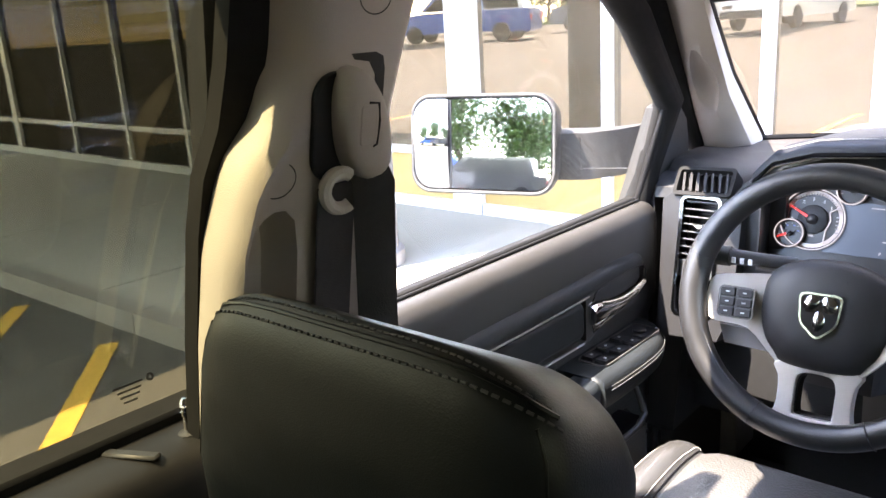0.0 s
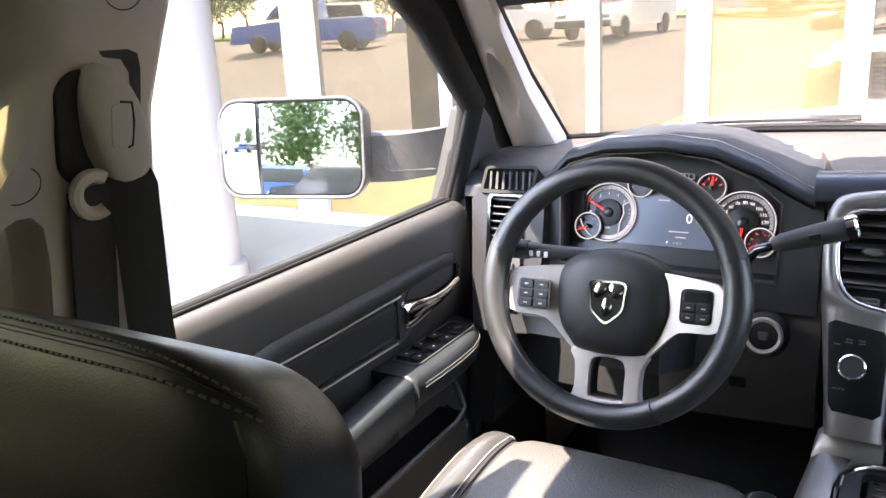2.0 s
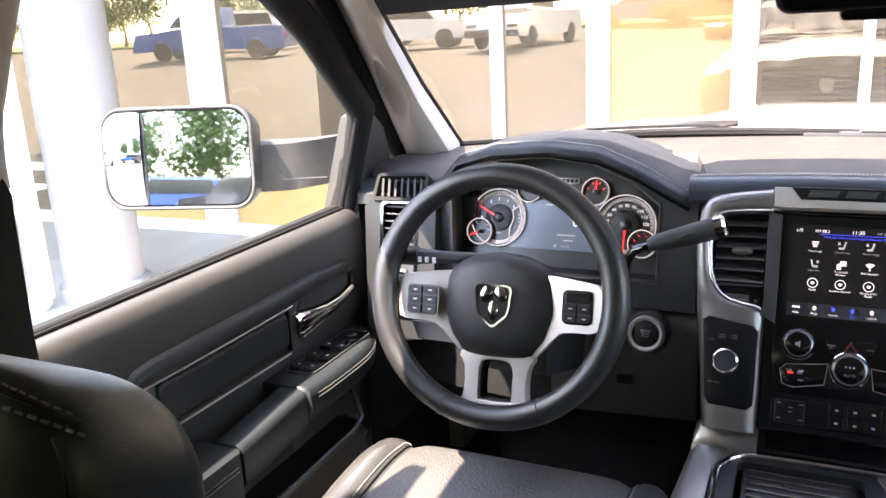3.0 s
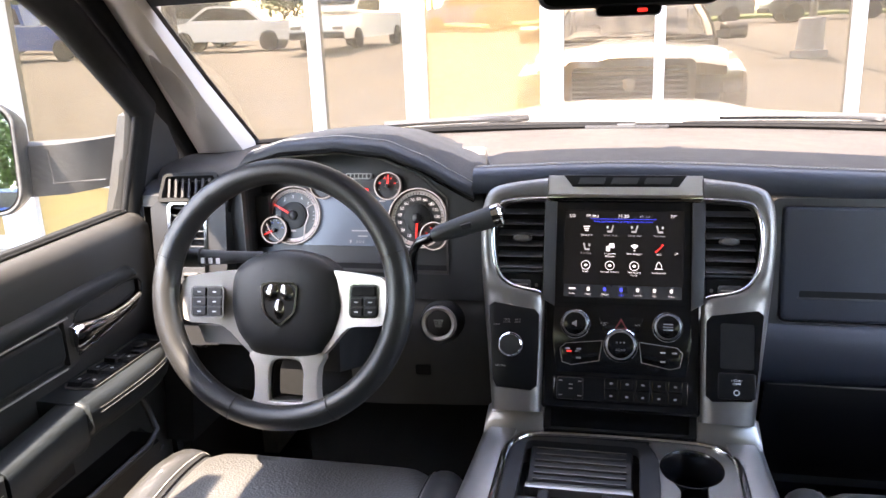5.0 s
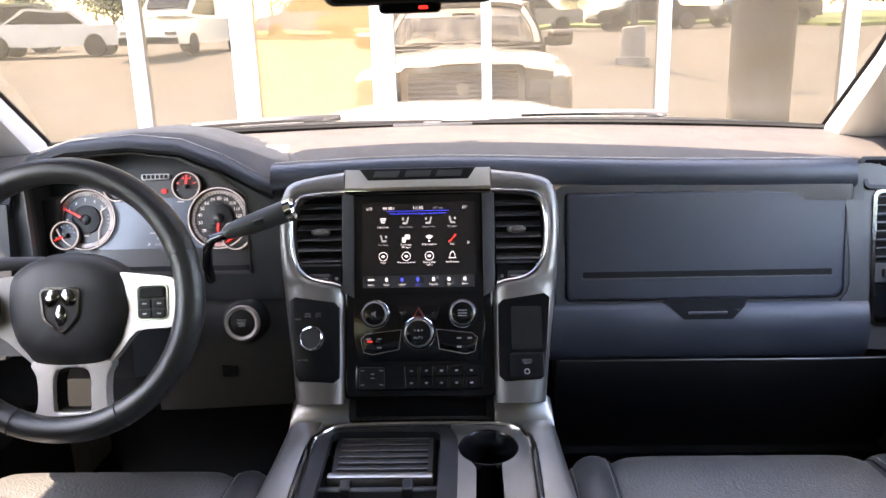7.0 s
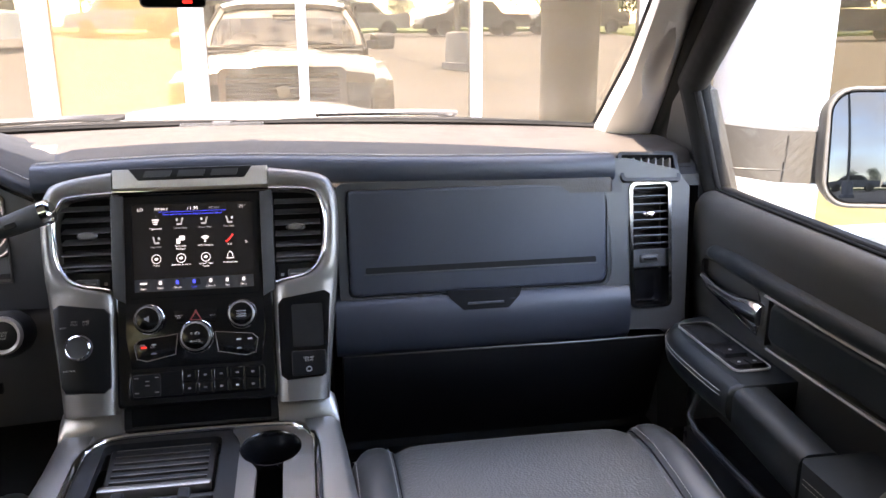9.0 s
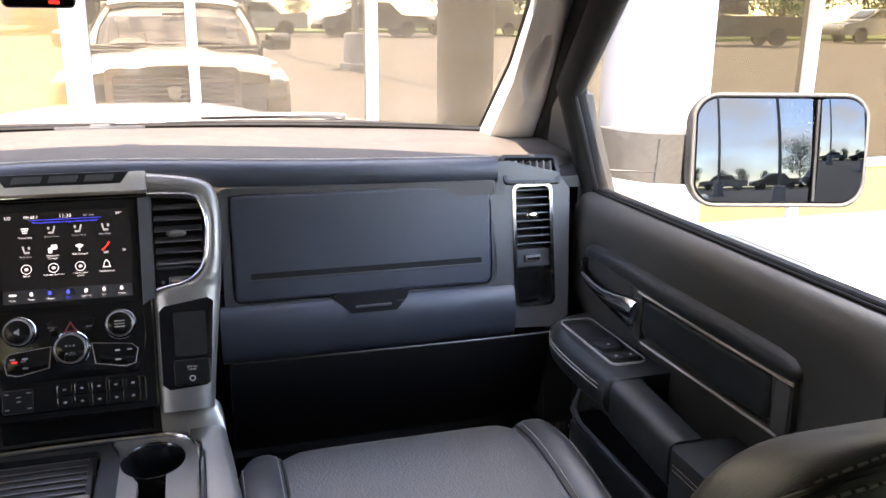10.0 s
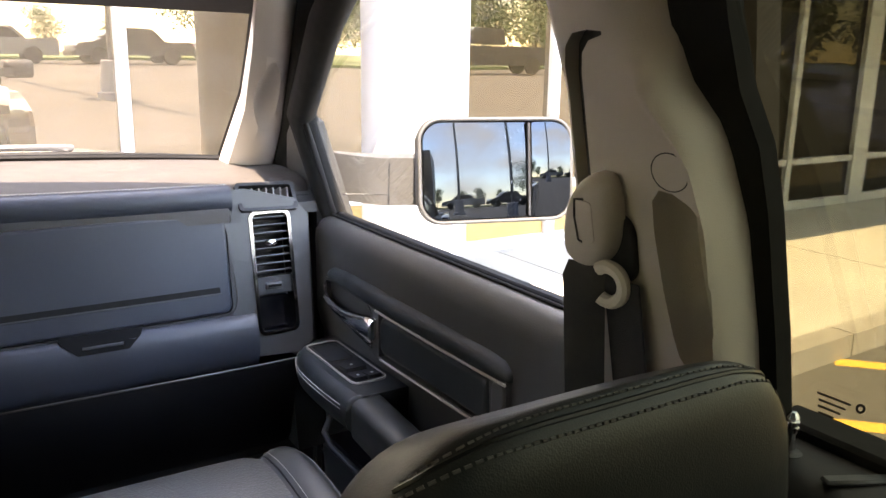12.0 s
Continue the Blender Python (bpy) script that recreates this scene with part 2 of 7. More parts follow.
def thing(name, at, label, category, group="", kind=""):
    ob = new(name)
    ob.empty_display_size = 0.05
    ob.location = at
    ob.matrix_world = Matrix.Translation(at)
    return tagged(ob, label, category, group, kind)


def join(*bms):
    out = bmesh.new()
    for b in bms:
        me = bpy.data.meshes.new("tmp")
        b.to_mesh(me)
        b.free()
        out.from_mesh(me)
        bpy.data.meshes.remove(me)
    return out


def moved(bm, m):
    bmesh.ops.transform(bm, matrix=m, verts=bm.verts)
    return bm


def soften(bm, width, seg=2, angle=30):
    es = [e for e in bm.edges if len(e.link_faces) == 2 and e.calc_face_angle(0) > radians(angle)]
    if width > 0 and es:
        bmesh.ops.bevel(bm, geom=es, offset=width, segments=seg, profile=0.6, affect="EDGES", clamp_overlap=True)
    return bm


def box(x0, x1, y0, y1, z0, z1, bev=0.0, seg=2):
    bm = bmesh.new()
    bmesh.ops.create_cube(bm, size=1)
    for v in bm.verts:
        v.co = Vector(((x0 + x1) / 2 + v.co.x * (x1 - x0), (y0 + y1) / 2 + v.co.y * (y1 - y0), (z0 + z1) / 2 + v.co.z * (z1 - z0)))
    return soften(bm, bev, seg)


def loft(rings, closed=True, caps=True):
    """A skin over rings of points, each of the same count."""
    bm = bmesh.new()
    rows = [[bm.verts.new(p) for p in r] for r in rings]
    n = len(rows[0])
    for a, b in zip(rows, rows[1:]):
        for i in range(n if closed else n - 1):
            j = (i + 1) % n
            bm.faces.new((a[i], a[j], b[j], b[i]))
    if caps and closed:
        bm.faces.new(rows[0][::-1])
        bm.faces.new(rows[-1])
    return bm


def prism(poly, axis, a0, a1, bev=0.0, seg=2):
    """A polygon in the two other axes, drawn out along one axis."""
    def at(p, a):
        return {"x": (a, p[0], p[1]), "y": (p[0], a, p[1]), "z": (p[0], p[1], a)}[axis]
    return soften(loft([[at(p, a0) for p in poly], [at(p, a1) for p in poly]]), bev, seg)


def tube(path, r, n=10, closed=False, flat=1.0, up=(0, 0, 1)):
    """A rod along a path; r one radius or one for each point; flat squashes it along the up side."""
    pts = [Vector(p) for p in path]
    rs = r if isinstance(r, (list, tuple)) else [r] * len(pts)
    rings = []
    for i, p in enumerate(pts):
        a = pts[i - 1] if (i or closed) else p
        b = pts[(i + 1) % len(pts)] if (i < len(pts) - 1 or closed) else p
        d = (b - a).normalized()
        s = d.cross(Vector(up))
        s = s.normalized() if s.length > 1e-4 else d.orthogonal().normalized()
        u = s.cross(d).normalized()
        rings.append([p + rs[i] * (math.cos(q) * s + flat * math.sin(q) * u) for q in (2 * math.pi * k / n for k in range(n))])
    if closed:
        rings.append(rings[0])
        bm = loft(rings, caps=False)
        bmesh.ops.remove_doubles(bm, verts=bm.verts, dist=1e-6)
        return bm
    return loft(rings)


def lathe(profile, n=32, m=None):
    """Turns a profile of (radius, height) about local z."""
    rings = [[(max(r, 1e-4) * math.cos(q), max(r, 1e-4) * math.sin(q), h) for q in (2 * math.pi * k / n for k in range(n))] for r, h in profile]
    bm = loft(rings)
    return moved(bm, m) if m else bm


def hoop(profile, n=32, m=None):
    """Turns a closed profile of (radius, height) about local z into a ring with a hole."""
    rings = [[(r * math.cos(q), r * math.sin(q), h) for q in (2 * math.pi * k / n for k in range(n))] for r, h in profile]
    bm = loft(rings + rings[:1], caps=False)
    bmesh.ops.remove_doubles(bm, verts=bm.verts, dist=1e-6)
    return moved(bm, m) if m else bm


def rrect(x0, x1, y0, y1, r, n=5):
    """Outline of a rounded rectangle; r one radius or four (from the low-left corner, round)."""
    rs = r if isinstance(r, (list, tuple)) else [r] * 4
    out = []
    for (cx, cy, a), q in zip(((x0, y0, 180), (x1, y0, 270), (x1, y1, 0), (x0, y1, 90)), rs):
        ox, oy = cx + (q if cx == x0 else -q), cy + (q if cy == y0 else -q)
        for k in range(n + 1):
            t = radians(a + 90 * k / n)
            out.append((ox + q * math.cos(t), oy + q * math.sin(t)))
    return out


def slab(outline, m, h0, h1, bev=0.0, seg=2):
    """An outline in the plane m, from height h0 to h1 over it, its front edge rounded."""
    def grown(d, h):
        c = Vector((sum(p[0] for p in outline) / len(outline), sum(p[1] for p in outline) / len(outline)))
        w = max(abs(p[0] - c.x) for p in outline)
        v = max(abs(p[1] - c.y) for p in outline)
        return [m @ Vector((c.x + (p[0] - c.x) * (1 - d / max(w, 1e-6)), c.y + (p[1] - c.y) * (1 - d / max(v, 1e-6)), h)) for p in outline]
    rings = [grown(0, h0)]
    if bev > 0:
        sgn = 1 if h1 > h0 else -1
        for k in range(seg + 1):
            t = math.pi / 2 * k / seg
            rings.append(grown(bev * (1 - math.cos(t)), h1 - sgn * bev * (1 - math.sin(t))))
    else:
        rings.append(grown(0, h1))
    return loft(rings)


def frame_of(outer, inner, m, h0, h1):
    """A flat frame between two outlines of one count, in the plane m."""
    def r(o, h):
        return [m @ Vector((p[0], p[1], h)) for p in o]
    rings = [r(outer, h0), r(outer, h1), r(inner, h1), r(inner, h0), r(outer, h0)]
    bm = loft(rings, caps=False)
    bmesh.ops.remove_doubles(bm, verts=bm.verts, dist=1e-6)
    return bm


def plane(o, x, n):
    """A pose whose local x runs along x and whose local z points along n."""
    x, n = Vector(x).normalized(), Vector(n).normalized()
    y = n.cross(x).normalized()
    m = Matrix((x, y, n)).transposed().to_4x4()
    return Matrix.Translation(o) @ m


def words(name, text, size, m, mat, parent, at=(0, 0), h=0.0006, align="CENTER"):
    cu = bpy.data.curves.new(name, "FONT")
    cu.body, cu.size, cu.align_x, cu.align_y, cu.resolution_u = text, size, align, "CENTER", 2
    tmp = bpy.data.objects.new(name, cu)
    me = bpy.data.meshes.new_from_object(tmp)
    bpy.data.objects.remove(tmp)
    bpy.data.curves.remove(cu)
    me.transform(m @ Matrix.Translation((at[0], at[1], h)))
    me.materials.clear()
    me.materials.append(mat)
    ob = new(name, me)
    ob.parent = parent
    ob.matrix_parent_inverse = parent.matrix_world.inverted()
    return ob


def arc(cx, cy, r, a0, a1, n=16):
    return [(cx + r * math.cos(radians(a0 + (a1 - a0) * k / n)), cy + r * math.sin(radians(a0 + (a1 - a0) * k / n))) for k in range(n + 1)]


def smooth(pts, n=5, closed=False):
    """A finer line through points, rounded at them."""
    P = [Vector(p) for p in pts]
    k = len(P)
    out = []
    for i in range(k if closed else k - 1):
        a, b, c, d = (P[(i + j) % k] if closed else P[max(0, min(k - 1, i + j))] for j in (-1, 0, 1, 2))
        for q in range(n):
            u = q / n
            out.append(0.5 * ((2 * b) + (c - a) * u + (2 * a - 5 * b + 4 * c - d) * u * u + (3 * b - a - 3 * c + d) * u ** 3))
    return [tuple(v) for v in (out if closed else out + [P[-1]])]


def evened(outline, n):
    """A closed outline with its points at even steps."""
    P = [Vector(p) for p in outline]
    L = [(b - a).length for a, b in zip(P, P[1:] + P[:1])]
    out, total = [], sum(L)
    for k in range(n):
        d = total * k / n
        i = 0
        while d > L[i]:
            d -= L[i]
            i += 1
        out.append(tuple(P[i].lerp(P[(i + 1) % len(P)], d / max(L[i], 1e-9))))
    return out


def stitches(path, mat, parent, step=0.006, r=0.0007, name="stitching"):
    """Short raised stitches along a path, as one mesh."""
    pts = [Vector(p) for p in path]
    bms = []
    for a, b in zip(pts, pts[1:]):
        n = max(1, int((b - a).length / step))
        for k in range(n):
            p, q = a.lerp(b, (k + 0.15) / n), a.lerp(b, (k + 0.8) / n)
            bms.append(tube([p, q], r, 5))
    return part(name, join(*bms), mat, parent)


def table(rows, z):
    """Straight-line reading of a small table of (height, value)."""
    if z <= rows[0][0]:
        return rows[0][1]
    for (a, u), (b, w) in zip(rows, rows[1:]):
        if z <= b:
            return u + (w - u) * (z - a) / (b - a)
    return rows[-1][1]


def cut(ob, bm):
    """Cuts a hollow of the shape bm out of a part."""
    me = bpy.data.meshes.new("cutter")
    bmesh.ops.recalc_face_normals(bm, faces=bm.faces)
    bm.to_mesh(me)
    bm.free()
    tool = new("cutter", me)
    mod = ob.modifiers.new("hollow", "BOOLEAN")
    mod.operation, mod.solver, mod.object = "DIFFERENCE", "EXACT", tool
    bpy.context.view_layer.update()
    got = bpy.data.meshes.new_from_object(ob.evaluated_get(bpy.context.evaluated_depsgraph_get()))
    ob.modifiers.remove(mod)
    bpy.data.objects.remove(tool)
    keep = ob.data.materials[0]
    tmp = bmesh.new()
    tmp.from_mesh(got)
    finish(tmp, 42)
    tmp.to_mesh(ob.data)
    tmp.free()
    ob.data.materials.clear()
    ob.data.materials.append(keep)
    for f in ob.data.polygons:
        f.material_index = 0


def holed(outline, holes, m, h0, h1):
    """A plate with openings through it, in the plane m."""
    bm = bmesh.new()
    edges = []
    for loop in (outline, *holes):
        vs = [bm.verts.new(m @ Vector((p[0], p[1], h1))) for p in loop]
        edges += [bm.edges.new((a, b)) for a, b in zip(vs, vs[1:] + vs[:1])]
    bmesh.ops.triangle_fill(bm, use_beauty=True, use_dissolve=False, edges=edges)
    d = m.to_3x3() @ Vector((0, 0, h0 - h1))
    got = bmesh.ops.extrude_face_region(bm, geom=list(bm.faces), use_keep_orig=True)
    for v in got["geom"]:
        if isinstance(v, bmesh.types.BMVert):
            v.co += d
    return bm


SIDES = (-1, 1)


def XG(z):
    """Half width of the door glass at a height."""
    return 0.878 - (z - 1.43) * 0.36


# ---- outside: ground, pavement, shop front ----
WALK_Z, SHOP_Y = 0.14, 6.45
LOT = [(60, 0.0), (-2.5, 0.0), (-7, 0.35), (-12, 0.95), (-30, 1.3), (-700, 1.5)]


def gz(y):
    """Height of the lot, which climbs behind the truck."""
    for (a, za), (b, zb) in zip(LOT, LOT[1:]):
        if b <= y <= a:
            return za + (zb - za) * (a - y) / (a - b)
    return 0.0


part("ground", loft([[(x, y, z) for y, z in LOT] + [(x, -700, -1.0), (x, 60, -1.0)] for x in (-400, 400)]), ASPHALT)
tagged(bpy.data.objects["ground"], "grey asphalt parking lot in bright sun", "ground", kind="structure")
def kerb_y(x):
    """Front face of the kerb, which runs slightly aslant to the shop."""
    return 3.47 + 0.032 * max(-14.0, min(14.0, x))


def paving(x0, x1, front, back, z0, z1, bev):
    return prism([(x0, kerb_y(x0) + front), (x1, kerb_y(x1) + front), (x1, back(x1)), (x0, back(x0))], "z", z0, z1, bev, 1)


walk_base = part("pavement", paving(-14, 14, 0.15, lambda x: 12, 0.0, WALK_Z - 0.012, 0), CONCRETE)
tagged(walk_base, "pale concrete pavement with sawn joints before the shop", "pavement", kind="structure")
for i in range(-5, 6):
    part("slab", paving(i * 2.4 - 0.65 + 0.008, i * 2.4 + 1.75 - 0.008, 0.155, lambda x: SHOP_Y - 0.05, WALK_Z - 0.012, WALK_Z, 0.006), CONCRETE, walk_base)
kerb = thing("kerb", (0, kerb_y(0), 0), "weathered concrete kerb along the parking bays", "kerb", kind="structure")
for i in range(-6, 6):
    part("kerbstone", paving(i * 2.4 + 0.006, i * 2.4 + 2.394, 0.0, lambda x: kerb_y(x) + 0.15, -0.02, WALK_Z + 0.002, 0.018), KERB, kerb)


def road_line(x0, y0, x1, y1, w):
    a, b = Vector((x0, y0, 0)), Vector((x1, y1, 0))
    s = (b - a).normalized().cross(Vector((0, 0, 1))) * (w / 2)
    bm = loft([[a - s, b - s, b + s, a + s], [p + Vector((0, 0, 0.004)) for p in (a - s, b - s, b + s, a + s)]])
    ob = part("road_marking", bm, YELLOW)
    return tagged(ob, "worn yellow painted parking line on asphalt", "road marking", "parking lines", "structure")


for k in range(6):
    road_line(-4.80 - 1.27 * k, 3.14, -3.70 - 1.27 * k, 2.28, 0.12)
road_line(-3.62, 3.5, -3.62, -2.0, 0.11)
road_line(-11.4, 3.5, -11.4, -2.0, 0.11)
for k in range(6):
    road_line(4.62 + 0.0 + 1.02 * k, 3.62 - 0.0, 6.2 + 1.02 * k, 1.95, 0.11)
for k in range(3):
    road_line(3.82 - 0.0 + 0.0 * k, 3.14 - 0.72 * k, 5.2, 1.75 - 0.72 * k, 0.11)

MULLIONS = [(-19.0, 0.07), (-17.4, 0.07), (-15.8, 0.07), (-13.87, 0.16), (-11.92, 0.07), (-10.38, 0.07), (-8.95, 0.07), (-7.5, 0.07), (-6.05, 0.07), (-4.60, 0.32), (-3.23, 0.08), (-2.07, 0.08), (-1.372, 0.145),
            (-0.478, 0.145), (0.18, 0.062), (1.295, 0.072), (2.45, 0.07), (3.77, 0.16), (4.73, 0.09), (5.85, 0.08), (6.9, 0.08), (8.0, 0.09), (9.3, 0.28), (11.2, 0.08), (12.6, 0.08), (14.0, 0.08)]
SILL_Z, TOP_Z = 0.665, 3.1
shop = thing("storefront", (0, SHOP_Y, WALK_Z), "white aluminium storefront with bronze mirrored glass over panels painted with an ochre reflection", "storefront", kind="structure")


def bay(x):
    """Frame and glass of a bay: white with solar glass in the middle, grey with dark glass at the ends."""
    if x < -7.6 or x > 6.8:
        return GREY_FRAME, DARK_GLASS
    return WHITE_FRAME, BRONZE_GLASS if x > 3.6 else SHOP_GLASS


for x, w in MULLIONS:
    part("mullion", box(x - w / 2, x + w / 2, SHOP_Y - 0.06, SHOP_Y + 0.06, WALK_Z, TOP_Z, 0.006, 1), bay(x)[0], shop)
for (xa, wa), (xb, wb) in zip(MULLIONS, MULLIONS[1:]):
    x0, x1 = xa + wa / 2, xb - wb / 2
    door = abs(xa + 1.372) < 0.01
    part("pane", box(x0, x1, SHOP_Y + 0.0, SHOP_Y + 0.02, SILL_Z + 0.035, TOP_Z), DOOR_GLASS if door else bay(x0)[1], shop)
    part("sill_rail", box(x0, x1, SHOP_Y - 0.05, SHOP_Y + 0.05, SILL_Z - 0.035, SILL_Z + 0.035, 0.005, 1), bay(x0)[0], shop)
    part("base_rail", box(x0, x1, SHOP_Y - 0.055, SHOP_Y + 0.05, WALK_Z, 0.235, 0.005, 1), bay(x0)[0], shop)
    part("lower_panel", box(x0, x1, SHOP_Y - 0.005, SHOP_Y + 0.03, 0.235, SILL_Z - 0.035), bay(x0)[1] if x0 < -6.5 or x0 > 6.8 else OCHRE, shop)
# second box: unseen roof added to shade the bays at left
canopy = part("canopy", join(box(-40, 40, 3.74, SHOP_Y - 0.085, 3.15, 3.6, 0.02, 1), box(-13.0, -5.1, 0.2, 3.73, 3.15, 3.6, 0.02, 1)), STUCCO)
tagged(canopy, "deep white stucco canopy over the pavement, on columns, with an unseen shading roof added", "canopy", kind="structure")
part("wall_shop", box(-40, 40, SHOP_Y - 0.08, SHOP_Y + 0.5, TOP_Z, 4.4), STUCCO)
tagged(bpy.data.objects["wall_shop"], "white stucco fascia above the storefront", "wall", kind="structure")
part("wall_shop_end", box(-40, -19.1, SHOP_Y - 0.04, SHOP_Y + 0.5, 0.1, TOP_Z), STUCCO)
tagged(bpy.data.objects["wall_shop_end"], "white stucco wall beside the storefront", "wall", kind="structure")
part("wall_shop_far", box(14.1, 40, SHOP_Y - 0.04, SHOP_Y + 0.5, 0.1, TOP_Z), STUCCO)
tagged(bpy.data.objects["wall_shop_far"], "white stucco wall at the far storefront end", "wall", kind="structure")
for cx, cy in ((-4.3, 4.85), (2.45, 4.9)):
    col = part("column", lathe([(0.29, 0), (0.29, 0.10), (0.25, 0.12), (0.25, 2.92), (0.29, 2.95), (0.29, 3.01)], 40, Matrix.Translation((cx, cy, WALK_Z))), STUCCO)
    tagged(col, "round white stucco column standing on the pavement", "column", "canopy columns", "structure")


spout = thing("downspout", (-4.44, 4.48, WALK_Z), "white square metal downspout beside the column", "downspout")
part("pipe", box(-4.50, -4.40, 4.43, 4.53, WALK_Z + 0.06, 3.15, 0.012, 2), WHITE_FRAME, spout)
part("elbow", moved(box(-0.05, 0.05, -0.12, 0.02, -0.05, 0.05, 0.012, 2), Matrix.Translation((-4.45, 4.47, WALK_Z + 0.07)) @ pose(0, 0, 0, 30, 0, 0)), WHITE_FRAME, spout)
for z in (0.9, 2.2):
    part("strap", box(-4.506, -4.394, 4.424, 4.60, z, z + 0.03), WHITE_FRAME, spout)


# ---- the truck's body: cab shell, bonnet, front ----
truck = thing("truck_body", (0, 2.0, 0.5), "brown-grey heavy-duty pickup body with chrome grille, parked nose-in", "pickup truck")


def bonnet():
    rings = []
    for y, z, w in ((3.03, 1.430, 0.84), (3.13, 1.462, 0.86), (3.5, 1.460, 0.87), (3.9, 1.435, 0.86), (4.2, 1.392, 0.84), (4.3, 1.33, 0.82)):
        prof = []
        for k in range(25):
            u = -1 + 2 * k / 24
            dome = 0.035 * max(0, 1 - (abs(u) / 0.45) ** 4)
            prof.append((u * w, y, z - 0.055 * abs(u) ** 3 + dome))
        prof += [(w, y, z - 0.12), (-w, y, z - 0.12)]
        rings.append(prof)
    return loft(rings)


part("hood", bonnet(), SILVER_PAINT, truck, "brown-grey metallic hood with a raised centre")
for s in SIDES:
    part("front_fender", prism([(2.75, 0.75), (2.75, 1.33), (3.3, 1.33), (4.15, 1.22), (4.25, 1.1), (4.25, 0.85), (4.0, 0.85), (3.9, 1.0), (3.6, 1.08), (3.3, 1.0), (3.18, 0.75)], "x", s * 0.80, s * 1.0, 0.04, 3), SILVER_PAINT, truck)
    part("headlight", box(min(s * 0.58, s * 0.96), max(s * 0.58, s * 0.96), 4.16, 4.30, 1.05, 1.26, 0.03, 3), GLASS, truck)
    part("headlight_bowl", box(min(s * 0.6, s * 0.94), max(s * 0.6, s * 0.94), 4.1, 4.2, 1.07, 1.24, 0.02, 2), CHROME, truck)
    part("rocker_panel", box(min(s * 0.86, s * 0.98), max(s * 0.86, s * 0.98), 0.1, 2.8, 0.5, 0.76, 0.03, 2), SILVER_PAINT, truck)
    part("box_side", box(min(s * 0.9, s * 1.0), max(s * 0.9, s * 1.0), -1.9, 0.08, 0.75, 1.38, 0.04, 2), SILVER_PAINT, truck)
    for wy in (3.6, -0.75):
        tyre = part("tyre", lathe([(0.24, -0.12), (0.38, -0.13), (0.41, -0.09), (0.41, 0.09), (0.38, 0.13), (0.24, 0.12)], 36, plane((s * 0.86, wy, 0.41), (0, 1, 0), (s, 0, 0))), RUBBER, truck)
        part("rim", lathe([(0.03, 0.10), (0.10, 0.12), (0.2, 0.07), (0.25, 0.11), (0.25, -0.1), (0.03, -0.1)], 24, plane((s * 0.86, wy, 0.41), (0, 1, 0), (s, 0, 0))), CHROME, tyre)
grille_plane = plane((0, 4.33, 1.13), (-1, 0, 0), (0, 1, 0))
part("grille_frame", frame_of(rrect(-0.56, 0.56, -0.22, 0.22, 0.06), rrect(-0.5, 0.5, -0.16, 0.165, 0.05), grille_plane, -0.08, 0.03), CHROME, truck)
part("grille_backing", slab(rrect(-0.52, 0.52, -0.18, 0.18, 0.05), grille_plane, -0.08, -0.05), PLASTIC_DARK, truck)
for k in range(7):
    part("grille_bar", box(-0.5, 0.5, 4.30, 4.335, 0.98 + 0.045 * k, 0.995 + 0.045 * k, 0.004, 1), GLOSS_BLACK, truck)
part("grille_badge", slab([(-0.06, 0.05), (0, 0.065), (0.06, 0.05), (0.05, -0.03), (0, -0.07), (-0.05, -0.03)], grille_plane, 0.0, 0.04, 0.006), CHROME, truck)
part("front_bumper", box(-0.98, 0.98, 4.2, 4.5, 0.55, 0.82, 0.06, 3), CHROME, truck)
part("cowl", prism([(2.99, 1.40), (2.99, 1.462), (3.06, 1.455), (3.06, 1.38)], "x", -0.80, 0.80, 0.008), PLASTIC_DARK, truck)
part("firewall", box(-0.83, 0.83, 2.86, 2.92, 0.55, 1.44), CARPET, truck)
for s in SIDES:
    part("kick_panel", box(*sorted((s * 0.838, s * 0.875)), 2.40, 2.92, 0.62, 1.468), CARPET, truck)
part("engine_bay", box(-0.78, 0.78, 3.0, 4.2, 0.6, 1.25), PLASTIC_DARK, truck)
part("tailgate", box(-0.9, 0.9, -1.95, -1.88, 0.75, 1.38, 0.03, 2), SILVER_PAINT, truck)
part("bed_floor", box(-0.9, 0.9, -1.9, 0.08, 0.78, 0.84), PLASTIC_DARK, truck)

# roof outside, headliner inside
part("roof_skin", loft([[(u * w, y, z - 0.05 * abs(u) ** 4) for u in (k / 6 - 1 for k in range(13))] + [(w, y, z - 0.07), (-w, y, z - 0.07)]
                        for y, z, w in ((0.12, 1.955, 0.66), (0.5, 2.0, 0.7), (1.4, 2.01, 0.71), (2.0, 1.98, 0.69), (2.12, 1.945, 0.67))]), SILVER_PAINT, truck)
ceiling = part("ceiling", loft([[(u * w, y, z - 0.055 * abs(u) ** 4) for u in (k / 6 - 1 for k in range(13))] + [(w, y, z + 0.012), (-w, y, z + 0.012)]
                                for y, z, w in ((0.12, 1.86, 0.70), (0.5, 1.90, 0.715), (1.4, 1.915, 0.72), (1.95, 1.90, 0.70), (2.10, 1.875, 0.66))]), HEADLINER)
tagged(ceiling, "pale beige fabric headliner of the cab", "ceiling", kind="structure")
floor = part("floor", box(-0.86, 0.86, 0.1, 2.9, 0.60, 0.70), CARPET)
tagged(floor, "black carpeted cab floor", "floor", kind="structure")
